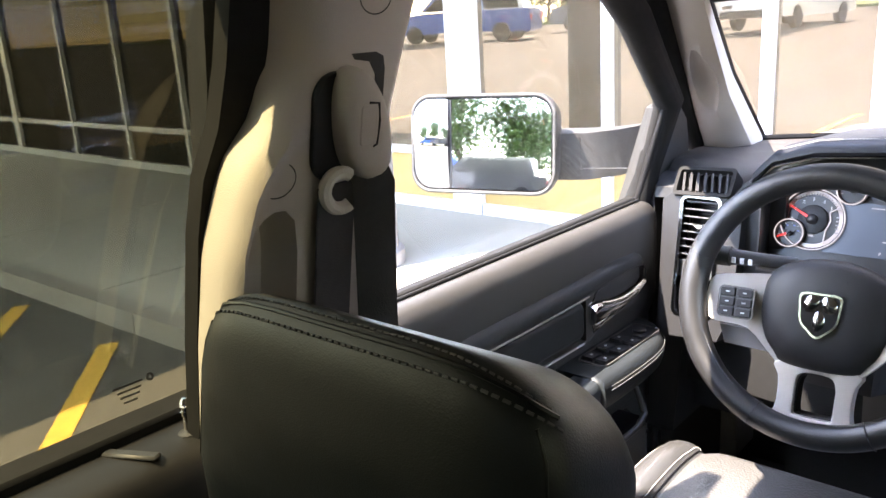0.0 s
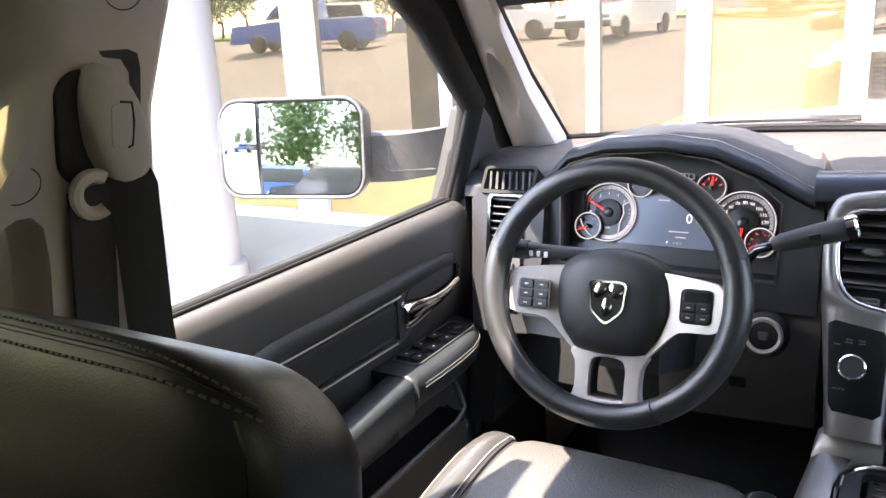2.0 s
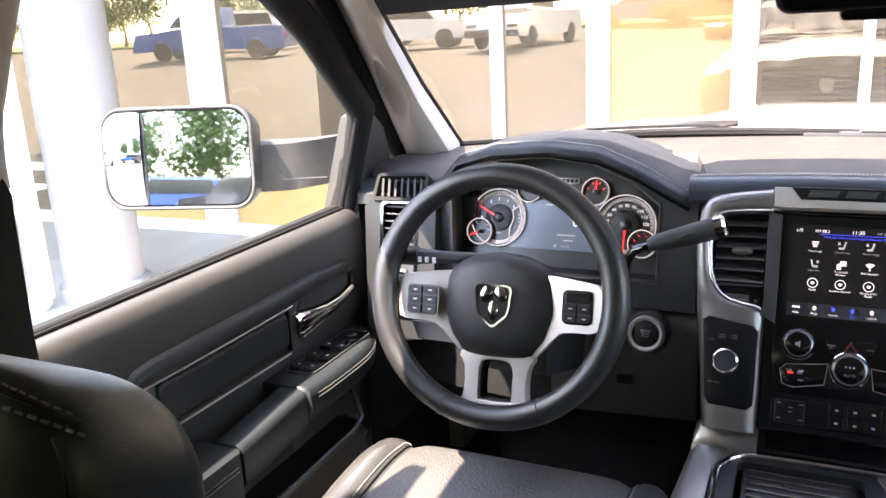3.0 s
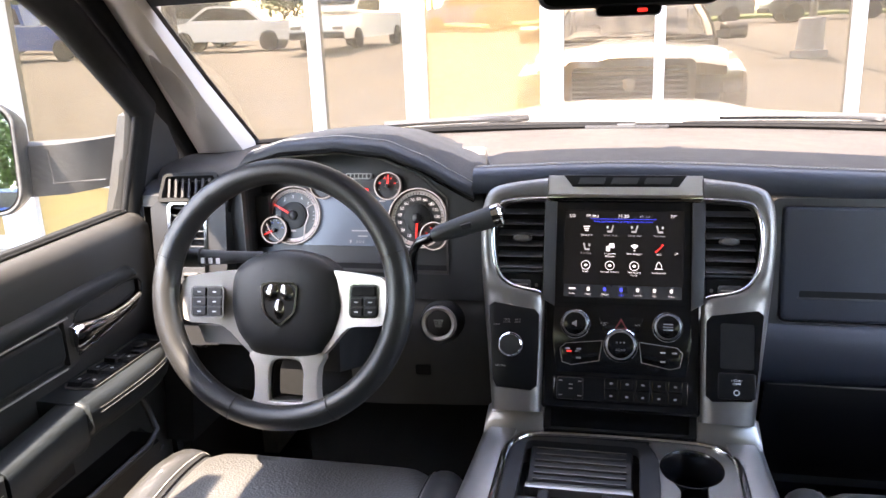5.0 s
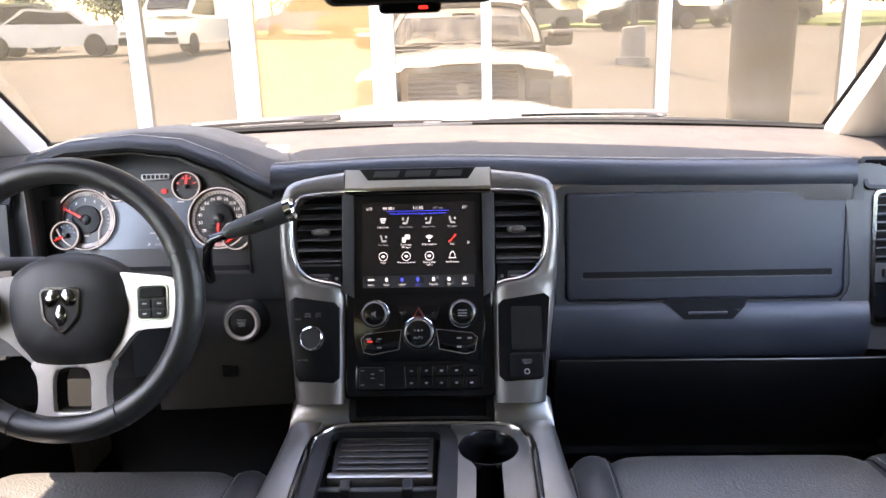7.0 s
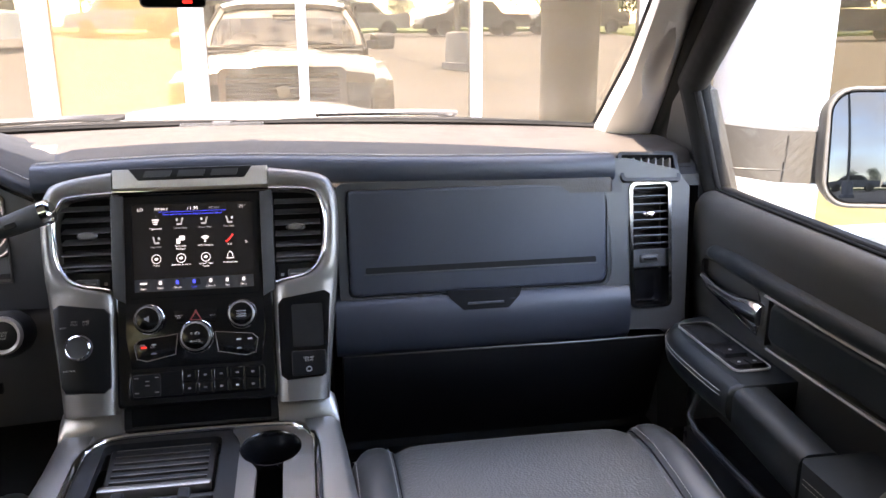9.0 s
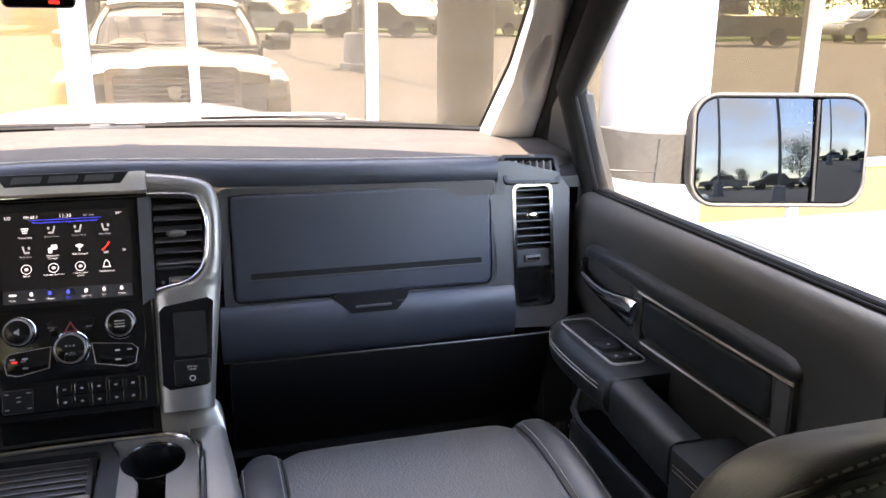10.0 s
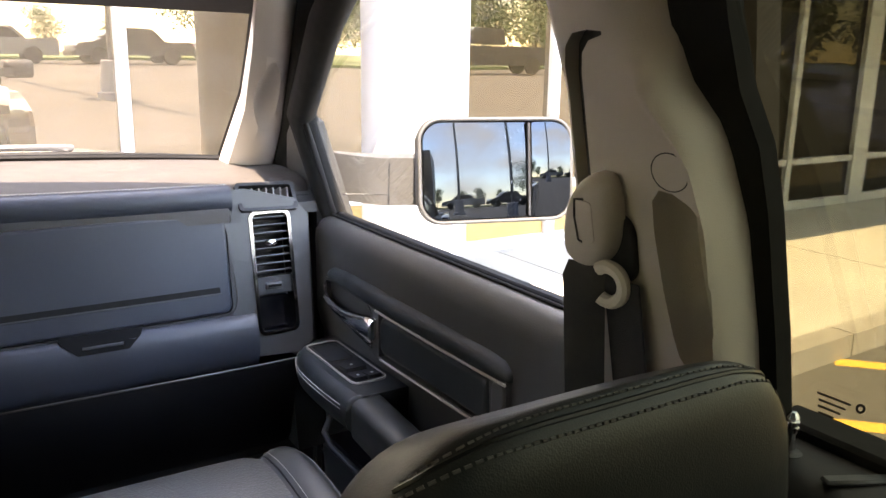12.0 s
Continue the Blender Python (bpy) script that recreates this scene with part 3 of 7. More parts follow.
wall_back = part("wall_rear", holed(rrect(-0.86, 0.86, 0.6, 1.92, 0.02, 1), [rrect(-0.62, 0.62, 1.42, 1.82, 0.05, 3)], plane((0, 0.12, 0), (1, 0, 0), (0, -1, 0)), -0.05, 0.05), PLASTIC)
tagged(wall_back, "dark rear cab wall with a window", "wall", kind="structure")
part("rear_window_pane", box(-0.64, 0.64, 0.10, 0.106, 1.40, 1.84), REAR_GLASS, wall_back)
rear_seat = thing("rear_bench", (0, 0.5, 0.7), "black leather rear bench seat", "seat")
part("seat", box(-0.74, 0.74, 0.3, 0.85, 0.86, 1.06, 0.05, 3), LEATHER, rear_seat)
part("backrest", box(-0.74, 0.74, 0.18, 0.32, 1.0, 1.5, 0.05, 3), LEATHER, rear_seat)

# windscreen
WS_EDGE = [(0.765, 2.77, 1.475), (0.741, 2.50, 1.654), (0.693, 2.30, 1.755), (0.63, 2.06, 1.872)]
WS_MID = [(2.985, 1.475), (2.66, 1.66), (2.45, 1.765), (2.17, 1.885)]


def ws_point(i, u):
    ex, ey, ez = WS_EDGE[i]
    my, mz = WS_MID[i]
    k = abs(u) ** 2.4
    return Vector((ex * u, my + (ey - my) * k, mz + (ez - mz) * k))


ws = part("windshield", loft([[ws_point(i, -1 + k / 8) for k in range(17)] for i in range(4)], closed=False), GLASS_WS)
tagged(ws, "clear laminated windshield, slightly dusty, with a painted glare haze", "windshield", kind="structure")
part("header_band", loft([[ws_point(2, u).lerp(ws_point(3, u), g) + Vector((0, -0.004, -0.004)) for u in (-1 + k / 12 for k in range(25))] for g in (0.2, 0.5, 0.8, 1.0)], closed=False), PLASTIC_DARK, ws, "black band along the windshield top")
# near-black seal: the dark gap at the glass foot is painted in
part("windshield_seal", join(*[tube([ws_point(i, s) + Vector((s * 0.004, 0, 0)) for i in range(4)], 0.009, 8) for s in SIDES],
                             tube([ws_point(0, -1 + k / 8) + Vector((0, -0.072, 0.033)) for k in range(17)], 0.0062, 8), tube([ws_point(3, -1 + k / 8) for k in range(17)], 0.012, 8)), SHADE_BLACK, ws)

# front pillars, door frames and rear pillars
A_OUT = [(0.842, 2.66, 1.45), (0.825, 2.533, 1.578), (0.775, 2.351, 1.71), (0.70, 2.10, 1.862)]


RECESS = (0.768, 2.410, 1.630)


def a_pillar(s):
    t = thing("pillar_trim", (s * 0.8, 2.6, 1.45), "beige plastic trim on the front pillar with grab recess", "pillar trim", "front pillars", "structure")
    rings = []
    fine = []
    for i in range(3):
        for k in range(4):
            f = k / 4
            fine.append((Vector(WS_EDGE[i]).lerp(Vector(WS_EDGE[i + 1]), f), Vector(A_OUT[i]).lerp(Vector(A_OUT[i + 1]), f)))
    fine.append((Vector(WS_EDGE[3]), Vector(A_OUT[3])))
    for w, o in fine:
        inward = Vector((-0.03, -0.035, -0.012))
        pts = [w + Vector((0.004, 0.01, 0)), w + Vector((-0.006, -0.012, -0.006)), w.lerp(o, 0.3) + inward, w.lerp(o, 0.65) + inward, o + Vector((-0.008, -0.01, -0.004)), o + Vector((0.012, 0.012, 0)), w.lerp(o, 0.5) + Vector((0.03, 0.03, 0.01))]
        rings.append([(s * p.x, p.y, p.z) for p in pts])
    cover = part("cover", loft(rings), BEIGE, t, angle=60)
    # thumb recess beside the door seal: a long shallow scoop
    ax = (Vector(A_OUT[2]) - Vector(A_OUT[1])).normalized()
    m = plane((s * RECESS[0], RECESS[1], RECESS[2]), (s * ax.x, ax.y, ax.z), (-s * 0.56, -0.45, -0.65))
    cut(cover, lathe([(0.0, -1), (0.38, -0.92), (0.70, -0.71), (0.92, -0.38), (1.0, 0.0), (0.98, 0.2), (0.92, 0.38), (0.70, 0.71), (0.38, 0.92), (0.0, 1)], 28, m @ Matrix.Diagonal((0.128, 0.038, 0.022, 1))))
    # black seal along the door side
    part("door_seal", tube([(s * (p[0] + 0.018), p[1] - 0.010, p[2] + 0.004) for p in ((0.85, 2.55, 1.30), *A_OUT, (0.70, 1.95, 1.89), (0.70, 1.7, 1.90))], 0.024, 14), RUBBER, t)
    return t


for s in SIDES:
    a_pillar(s)

B_FRONT = [(1.36, 1.630), (1.50, 1.622), (1.58, 1.612), (1.69, 1.609), (1.75, 1.622), (1.79, 1.632), (1.92, 1.67)]
B_REAR = [(1.36, 1.386), (1.50, 1.387), (1.59, 1.393), (1.648, 1.407), (1.672, 1.418), (1.693, 1.438), (1.719, 1.448), (1.77, 1.452), (1.92, 1.456)]
B_ROLL = [(1.36, 1.413), (1.60, 1.414), (1.644, 1.428), (1.664, 1.446), (1.684, 1.468), (1.716, 1.481), (1.74, 1.49), (1.92, 1.498)]


def b_pillar(s):
    t = thing("pillar_trim", (s * 0.75, 1.5, 1.36), "beige plastic centre pillar trim with a moulded grab handle", "pillar trim", "centre pillars", "structure")
    # local x along +y, local y up, leaning inward with height
    up = Vector((-s * 0.20, 0, 1))
    n = Vector((0, 1, 0)).cross(up) * (1 if s < 0 else -1)
    if n.x * s > 0:
        n = -n
    o = Vector((s * (0.748 if s < 0 else 0.768), 0, 1.5))
    m = Matrix((Vector((0, 1, 0)), up, n.normalized())).transposed().to_4x4()
    m = Matrix.Translation(o) @ m
    back = 0.022 if s < 0 else 0.048
    wide = 0.0 if s < 0 else -0.015
    rings = []
    for k in range(41):
        z = 1.36 + 0.56 * k / 40
        f, r, i = table(B_FRONT, z), table(B_REAR, z) + back, table(B_ROLL, z) + back + wide * (1 if z < 1.64 else max(0.0, 1 - (z - 1.64) * 10))
        h = max(0.0, min(1.0, (1.745 - z) / 0.06))
        h = h * h * (3 - 2 * h)
        mid = (r + i) / 2
        rings.append([m @ Vector((y, z - 1.5, c)) for y, c in (
            (f - 0.002, -0.05), (f, -0.014), (f - 0.004, -0.005), (f - 0.014, 0.0), (i + 0.05, 0.0), (i + 0.016, 0.0), (i, 0.004 * h - 0.002 * (1 - h)),
            (i - 0.25 * (i - r), 0.012 * h - 0.009 * (1 - h)), (mid, 0.014 * h - 0.020 * (1 - h)), (r + 0.2 * (i - r), 0.008 * h - 0.034 * (1 - h)), (r + 0.001, -0.006 * h - 0.044 * (1 - h)), (r, -0.03 * h - 0.052 * (1 - h)), (r + 0.008, -0.062))])
    cover = part("cover", loft(rings), BEIGE, t, angle=60)
    if s < 0:
        hole = [(1.490, 1.38), (1.492, 1.50), (1.492, 1.58), (1.488, 1.61), (1.478, 1.621), (1.466, 1.622), (1.454, 1.617), (1.442, 1.607), (1.432, 1.592), (1.427, 1.57), (1.425, 1.53), (1.425, 1.38)]
    else:
        hole = [(1.494, 1.49), (1.502, 1.53), (1.508, 1.58), (1.508, 1.606), (1.500, 1.616), (1.486, 1.615), (1.470, 1.608), (1.458, 1.596), (1.449, 1.578), (1.444, 1.55), (1.443, 1.515), (1.448, 1.488), (1.457, 1.471), (1.468, 1.463), (1.480, 1.465), (1.489, 1.475)]
    cx, cz = sum(p[0] for p in hole) / len(hole), sum(p[1] for p in hole) / len(hole)
    cut(cover, loft([[m @ Vector((cx + (a - cx) * g, b - 1.5 + (cz - b) * (1 - g) * 0.5, c)) for a, b in hole] for c, g in ((-0.040, 0.72), (-0.034, 0.88), (-0.018, 0.97), (-0.004, 1.0), (0.004, 1.05), (0.03, 1.10))]))

    def ring(a0, b0, r, mat, name):
        return part(name, tube([m @ Vector((a0 + r * math.cos(q), b0 - 1.5 + r * 0.8 * math.sin(q), 0.0)) for q in (2 * math.pi * k / 28 for k in range(28))], 0.0006, 5, True), mat, t)
    ring(1.470 if s < 0 else 1.488, 1.650 if s < 0 else 1.633, 0.019, DUSTY_SHADE, "screw_cap")
    ring(1.574, 1.796, 0.019, DUSTY_SHADE, "airbag_tag")
    dz = 0.0 if s < 0 else -0.105
    dy = 0.0 if s < 0 else 0.014
    M = m @ Matrix.Translation((dy, dz, 0))
    if s < 0:
        # flush dark strip: painted shade of the track groove
        part("height_track", slab([(1.579, 0.06), (1.588, 0.06), (1.590, 0.233), (1.587, 0.245), (1.578, 0.249), (1.548, 0.249), (1.552, 0.244), (1.570, 0.241), (1.578, 0.229)], m, -0.006, 0.0005), DUSTY_SHADE, t)
    else:
        groove = [(1.6005, 0.045), (1.6005, 0.206), (1.5965, 0.228), (1.5866, 0.2385), (1.5684, 0.241), (1.5513, 0.2395), (1.5513, 0.2365), (1.5672, 0.2325), (1.5761, 0.2227), (1.5788, 0.207), (1.5800, 0.045)]
        cut(cover, loft([[m @ Vector((a, b, c)) for a, b in groove] for c in (-0.017, 0.02)]))
        # dark floor deepens the groove's shade by colour
        part("height_track", slab(groove, m, -0.022, -0.0155), DUSTY_SHADE, t)
    # black door seal between the trim and the rear glass
    gap = 0.0 if s < 0 else 0.014
    part("door_seal", loft([[m @ Vector((table(B_REAR, z) + back + a, z - 1.5, c)) for a, c in ((0.030, -0.03), (-0.004 - w - gap, -0.034), (-0.006 - w - gap, -0.05), (0.03, -0.08))]
                            for z, w in ((1.36, -0.004), (1.50, -0.004), (1.60, 0.0), (1.65, 0.006), (1.69, 0.018), (1.74, 0.024), (1.80, 0.022), (1.92, 0.022))]), RUBBER, t)
    part("outer_post", prism([(1.45, 1.0), (1.60, 1.0), (1.60, 1.44), (1.66, 1.92), (1.50, 1.92), (1.45, 1.44)], "x", s * 0.82, s * 0.85), RUBBER, t)
    belt = thing("seat_belt", (s * 0.70, 1.53, 1.5), "black seat belt webbing hanging from a beige shoulder guide", "seat belt", "front seat belts")
    # shoulder cover: an egg-shaped shell, leaning forward at its foot
    egg = []
    tall = 0.051 if s < 0 else 0.043
    for k in range(28):
        q = 2 * math.pi * k / 28
        u, v = math.cos(q), math.sin(q)
        egg.append((1.551 + 0.028 * u * abs(u) ** -0.15 * (1 - 0.16 * v) - 0.013 * v, 0.190 + tall * v * abs(v) ** -0.12 if abs(v) > 1e-6 else 0.190) if abs(u) > 1e-6 else (1.551 - 0.010 * v, 0.190 + tall * v))
    ex, ez = 1.551, 0.190
    part("guide_cover", loft([[M @ Vector((ex + (a - ex) * g, ez + (b - ez) * g, c)) for a, b in egg] for c, g in ((0.004, 1.0), (0.014, 1.0), (0.021, 0.96), (0.0255, 0.87), (0.028, 0.66), (0.0288, 0.3))]), BEIGE, belt, "beige plastic height adjuster cover", angle=60)
    part("release_button", slab(rrect(1.536, 1.556, 0.176, 0.212, 0.004), M, 0.020, 0.0292, 0.001), BEIGE, belt)
    part("button_gap", tube([M @ Vector((a, b, 0.0287)) for a, b in ((1.545, 0.2135), (1.5565, 0.212), (1.5585, 0.196), (1.5565, 0.176), (1.552, 0.1745))], 0.0012, 6), PLASTIC_DARK, belt)
    # raised dark pad stands for the shade behind the guide
    part("guide_shade", slab(rrect(1.503, 1.560, 0.140, 0.236, 0.024, 6) if s < 0 else rrect(1.514, 1.560, 0.134, 0.196, 0.018, 6), M, 0.0006, 0.006, 0.002), PLASTIC_DARK, belt)
    part("guide_ring", tube([M @ Vector(((1.523 if s < 0 else 1.533) + 0.0135 * math.cos(q), 0.137 + 0.0165 * math.sin(q), 0.020 + 0.005 * math.cos(q))) for q in (radians(55 + 255 * k / 18) for k in range(19))], 0.0062, 9, up=tuple(n)), BEIGE_LIGHT, belt)

    def strap(path, w, tx):
        rings = []
        for a, b, c in path:
            rings.append([M @ Vector((a + w * dx * math.cos(radians(tx)), b, c + w * dx * math.sin(radians(tx)) + d2)) for dx, d2 in ((-0.5, 0), (-0.47, -0.0006), (0.47, -0.0006), (0.5, 0), (0.47, 0.0012), (-0.47, 0.0012))])
        return loft(rings)
    lean = 0.034 if s < 0 else 0.036
    part("webbing", strap([(1.560, 0.150, 0.016), (1.561, 0.138, 0.024), (1.562, 0.125, 0.024), (1.562 + lean * 0.3, 0.0, 0.030), (1.562 + lean, -0.20, 0.045), (1.562 + lean * 1.4, -0.36, 0.055)], 0.045, 14), WEBBING, belt)
    part("webbing_return", strap([(1.528, 0.140, 0.010), (1.530, 0.06, 0.008), (1.534, -0.12, 0.006), (1.538, -0.36, 0.005)], 0.049, -4), WEBBING, belt)
    return t


for s in SIDES:
    b_pillar(s)


# ---- doors ----
DOOR_SECTION = [(0.874, 1.430), (0.862, 1.434), (0.850, 1.431), (0.840, 1.422), (0.8345, 1.408), (0.833, 1.390), (0.8335, 1.37), (0.834, 1.26), (0.838, 1.235), (0.846, 1.215), (0.846, 1.05), (0.846, 0.78), (0.93, 0.78), (0.965, 1.05), (0.95, 1.30), (0.90, 1.425)]


def front_door(s):
    driver = s < 0
    d = thing("front_door", (s * 0.87, 2.0, 0.78), "closed front door, black vinyl panel with leather insert and " + ("four window switches" if driver else "one window switch"), "car door", "front doors", "structure")
    rings = []
    for y in (1.56, 1.565, 1.60, 1.75, 1.9, 2.1, 2.3, 2.385, 2.405, 2.415, 2.42):
        k = {1.56: 0.012, 2.42: 0.022, 1.565: 0.005, 2.415: 0.011, 2.405: 0.003}.get(y, 0)
        rings.append([(s * (x + (k if x < 0.87 else -k)), y, z - (k if z > 1.42 else 0)) for x, z in DOOR_SECTION])
    part("panel", loft(rings), DOOR_VINYL, d, angle=50)
    part("front_post", soften(loft([[(s * x, y, z) for x, y in ((0.838, 2.424), (0.838, 2.445), (0.90, 2.445), (0.90, 2.424))] for z in (0.80, 1.405)]), 0.006, 2), KNEE_GREY, d)
    part("sill_weatherstrip", box(min(s * 0.866, s * 0.884), max(s * 0.866, s * 0.884), 1.58, 2.385, 1.426, 1.440, 0.003, 1), RUBBER, d)
    part("sill_bead", tube([(s * 0.8605, 1.60, 1.4355), (s * 0.8605, 2.38, 1.4355)], 0.0028, 8), RUBBER, d)
    # window glass and its frame
    G = [(1.60, 1.425), (2.385, 1.425), (2.366, 1.612), (2.14, 1.757), (1.97, 1.84), (1.66, 1.84)]
    part("pane", loft([[(s * (XG(z) + e), y, z) for y, z in G] for e in (0, 0.004)]), GLASS, d, "clear front door window glass")
    part("window_frame", tube([(s * (XG(z) - 0.006), y + 0.018, z + 0.006) for y, z in G[1:5]] + [(s * (XG(1.84) - 0.006), 1.60, 1.848)], 0.026, 14), RUBBER, d)
    # mirror corner
    part("mirror_corner", soften(loft([[(s * (XG(z) - 0.004 + e), y, z) for y, z in ((2.385, 1.42), (2.56, 1.42), (2.535, 1.51), (2.47, 1.575), (2.40, 1.615), (2.368, 1.605))] for e in (-0.010, 0.03)]), 0.006, 2), DOOR_VINYL, d)
    part("corner_lip", tube([(s * (XG(z) - 0.010), y, z) for y, z in ((2.384, 1.43), (2.368, 1.61), (2.30, 1.665))], 0.007, 10), PLASTIC_DARK, d)
    # raised trim on the panel: local x along +y, local y up, facing inward
    m = plane((s * 0.834, 0, 0), (0, 1, 0), (-s, 0, 0))
    flip = 1 if (m @ Vector((0, 1, 0))).z > 0 else -1
    Y = lambda pts: [(a, flip * b) for a, b in pts]
    trim_out = [(2.335, 1.335), (2.15, 1.335), (1.85, 1.335), (1.798, 1.330), (1.795, 1.268), (1.800, 1.256), (1.812, 1.250), (2.12, 1.243), (2.15, 1.248), (2.165, 1.253), (2.30, 1.270), (2.335, 1.283)]
    insert_hole = [(2.135, 1.321), (1.834, 1.321), (1.829, 1.262), (1.834, 1.256), (2.135, 1.250)]
    pocket_hole = smooth([(2.330, 1.330), (2.19, 1.330), (2.160, 1.318), (2.152, 1.290), (2.158, 1.262), (2.17, 1.259), (2.29, 1.277), (2.330, 1.290)], 3, True)
    part("trim", holed(Y(trim_out), [Y(insert_hole), Y(pocket_hole)], m, -0.004, 0.009), DOOR_VINYL, d)
    rings = []
    for y, lo, hi, o in ((2.338, 1.3375, 1.3425, 0.004), (2.332, 1.335, 1.3475, 0.010), (2.315, 1.3325, 1.3545, 0.015), (2.25, 1.3315, 1.3575, 0.017), (2.17, 1.3285, 1.3565, 0.017), (2.10, 1.3255, 1.3545, 0.017), (1.95, 1.3255, 1.3535, 0.017), (1.84, 1.3255, 1.3525, 0.017), (1.810, 1.3260, 1.3490, 0.016), (1.799, 1.3265, 1.3420, 0.012), (1.795, 1.3270, 1.3350, 0.006)):
        h = hi - lo
        rings.append([(s * (0.836 - c), y, z) for c, z in ((0, lo), (o * 0.72, lo), (o * 0.95, lo + 0.18 * h), (o, lo + 0.45 * h), (o * 0.9, lo + 0.72 * h), (o * 0.62, lo + 0.92 * h), (o * 0.2, hi + 0.001), (0, hi + 0.003))])
    part("trim_top_roll", loft(rings), LEATHER, d, "padded black leather roll", angle=60)
    part("insert", slab(Y(rrect(1.836, 2.132, 1.258, 1.3185, 0.012)), m, -0.003, 0.0100, 0.007, 4), LEATHER, d, "padded black leather insert")
    part("trim_line", join(tube([(s * 0.8225, 2.142, 1.3255), (s * 0.8225, 1.96, 1.3240), (s * 0.8235, 1.797, 1.3245)], 0.0015 if driver else 0.0021, 6), tube([(s * 0.8240, 2.128, 1.2475), (s * 0.8240, 1.815, 1.2510)], 0.0016 if driver else 0.0021, 6)), SATIN_LIGHT, d)
    part("trim_end", slab(Y(rrect(1.798, 1.823, 1.254, 1.3225, 0.006)), m, 0.006, 0.0130, 0.002), SATIN_DARK, d)
    part("handle_recess", slab(Y([(2.34, 1.345), (2.15, 1.345), (2.15, 1.25), (2.34, 1.25)]), m, -0.030, -0.020), BLACK_SATIN, d)
    part("door_handle", loft([[(s * (0.826 - dx - 0.012 * math.sin(math.pi * f * 0.9)), y, z + w * h) for dx, w in ((0.0, -1), (0.009, -0.9), (0.013, -0.35), (0.012, 0.3), (0.006, 0.85), (-0.004, 1), (-0.008, 0))]
                                    for f, y, z, h in ((0, 2.322, 1.3035, 0.0045), (0.15, 2.295, 1.3015, 0.0055), (0.35, 2.262, 1.2985, 0.0065), (0.55, 2.225, 1.2960, 0.0085), (0.72, 2.195, 1.2945, 0.0125), (0.86, 2.168, 1.2935, 0.0170), (0.96, 2.150, 1.2930, 0.0190), (1, 2.143, 1.2930, 0.0165))]), CHROME, d, "chrome inside door handle", angle=50)
    part("handle_bezel", tube([m @ Vector((a, b, 0.0095)) for a, b in Y(pocket_hole)], 0.0013, 6, True), BLACK_SATIN, d)
    part("handle_cup", tube([(s * 0.8235, y, z) for y, z in ((2.315, 1.286), (2.26, 1.2745), (2.20, 1.2665), (2.165, 1.2625), (2.1545, 1.2665), (2.152, 1.285), (2.1545, 1.300))], 0.0021, 8), CHROME, d)
    # arm rest: a wide switch pad, a pull bar with a cup behind it, a rear pad
    xi = 0.762 if driver else 0.745
    zt = 1.2175
    sw = smooth([(0.848, 2.075), (xi + 0.004, 2.076), (xi - 0.004, 2.10), (xi - 0.007, 2.18), (xi - 0.004, 2.26), (xi + 0.010, 2.312), (xi + 0.036, 2.348), (0.815, 2.366), (0.848, 2.372)], 3)
    pad_rings = []
    for inset, z in ((0.024, -0.066), (0.012, -0.060), (0.004, -0.050), (0.0, -0.036), (0.001, -0.020), (0.005, -0.009), (0.012, -0.003), (0.022, 0.0)):
        pad_rings.append([(s * min(0.848, x + inset * (1 if x < 0.84 else 0)), y - inset * max(0.0, min(1.0, (y - 2.28) / 0.09)), zt + z) for x, y in sw])
    part("armrest_front", loft(pad_rings), LEATHER, d, angle=60)
    bar = [(xi + 0.002, -0.004), (xi + 0.006, 0.005), (xi + 0.014, 0.009), (xi + 0.050, 0.009), (xi + 0.058, 0.002), (xi + 0.058, -0.05), (xi + 0.05, -0.062), (xi + 0.012, -0.062), (xi + 0.003, -0.05)]
    part("pull_bar", loft([[(s * x, y, 1.2065 + z - (2.09 - y) * 0.09) for x, z in bar] for y in (2.0755, 2.0, 1.92, 1.915)]), LEATHER, d, angle=50)
    part("pull_cup", box(min(s * 0.80, s * 0.845), max(s * 0.80, s * 0.845), 1.90, 2.075, 1.10, 1.130), BLACK_SATIN, d)
    part("armrest_rear", soften(loft([[(s * x, y, z) for x, y in ((0.845, 1.56), (xi + 0.004, 1.56), (xi, 1.6), (xi, 1.905), (xi + 0.008, 1.913), (0.845, 1.913))] for z in (1.110, 1.197)]), 0.010, 3), LEATHER, d)
    part("lower_pod", soften(loft([[(s * x, y, 0.80) for x, y in ((0.85, 1.6), (0.80, 1.62), (0.795, 2.27), (0.85, 2.31))], [(s * x, y, 1.05) for x, y in ((0.85, 1.6), (0.79, 1.62), (0.785, 2.27), (0.85, 2.31))]]), 0.015, 3), DOOR_VINYL, d)
    part("pocket_lip", tube([(s * 0.842, 2.300, 1.14), (s * 0.815, 2.292, 1.10), (s * 0.790, 2.275, 1.068), (s * 0.787, 2.24, 1.056), (s * 0.787, 1.9, 1.052), (s * 0.787, 1.62, 1.045)], 0.006, 8), DOOR_VINYL, d)
    part("pocket_floor", box(min(s * 0.80, s * 0.848), max(s * 0.80, s * 0.848), 1.62, 2.28, 1.045, 1.058), BLACK_SATIN, d)
    part("lower_crease", tube([(s * 0.7925, 2.29, 1.03), (s * 0.7905, 2.20, 0.985), (s * 0.7925, 2.05, 0.955), (s * 0.7945, 1.66, 0.95)], 0.003, 6), PLASTIC, d)
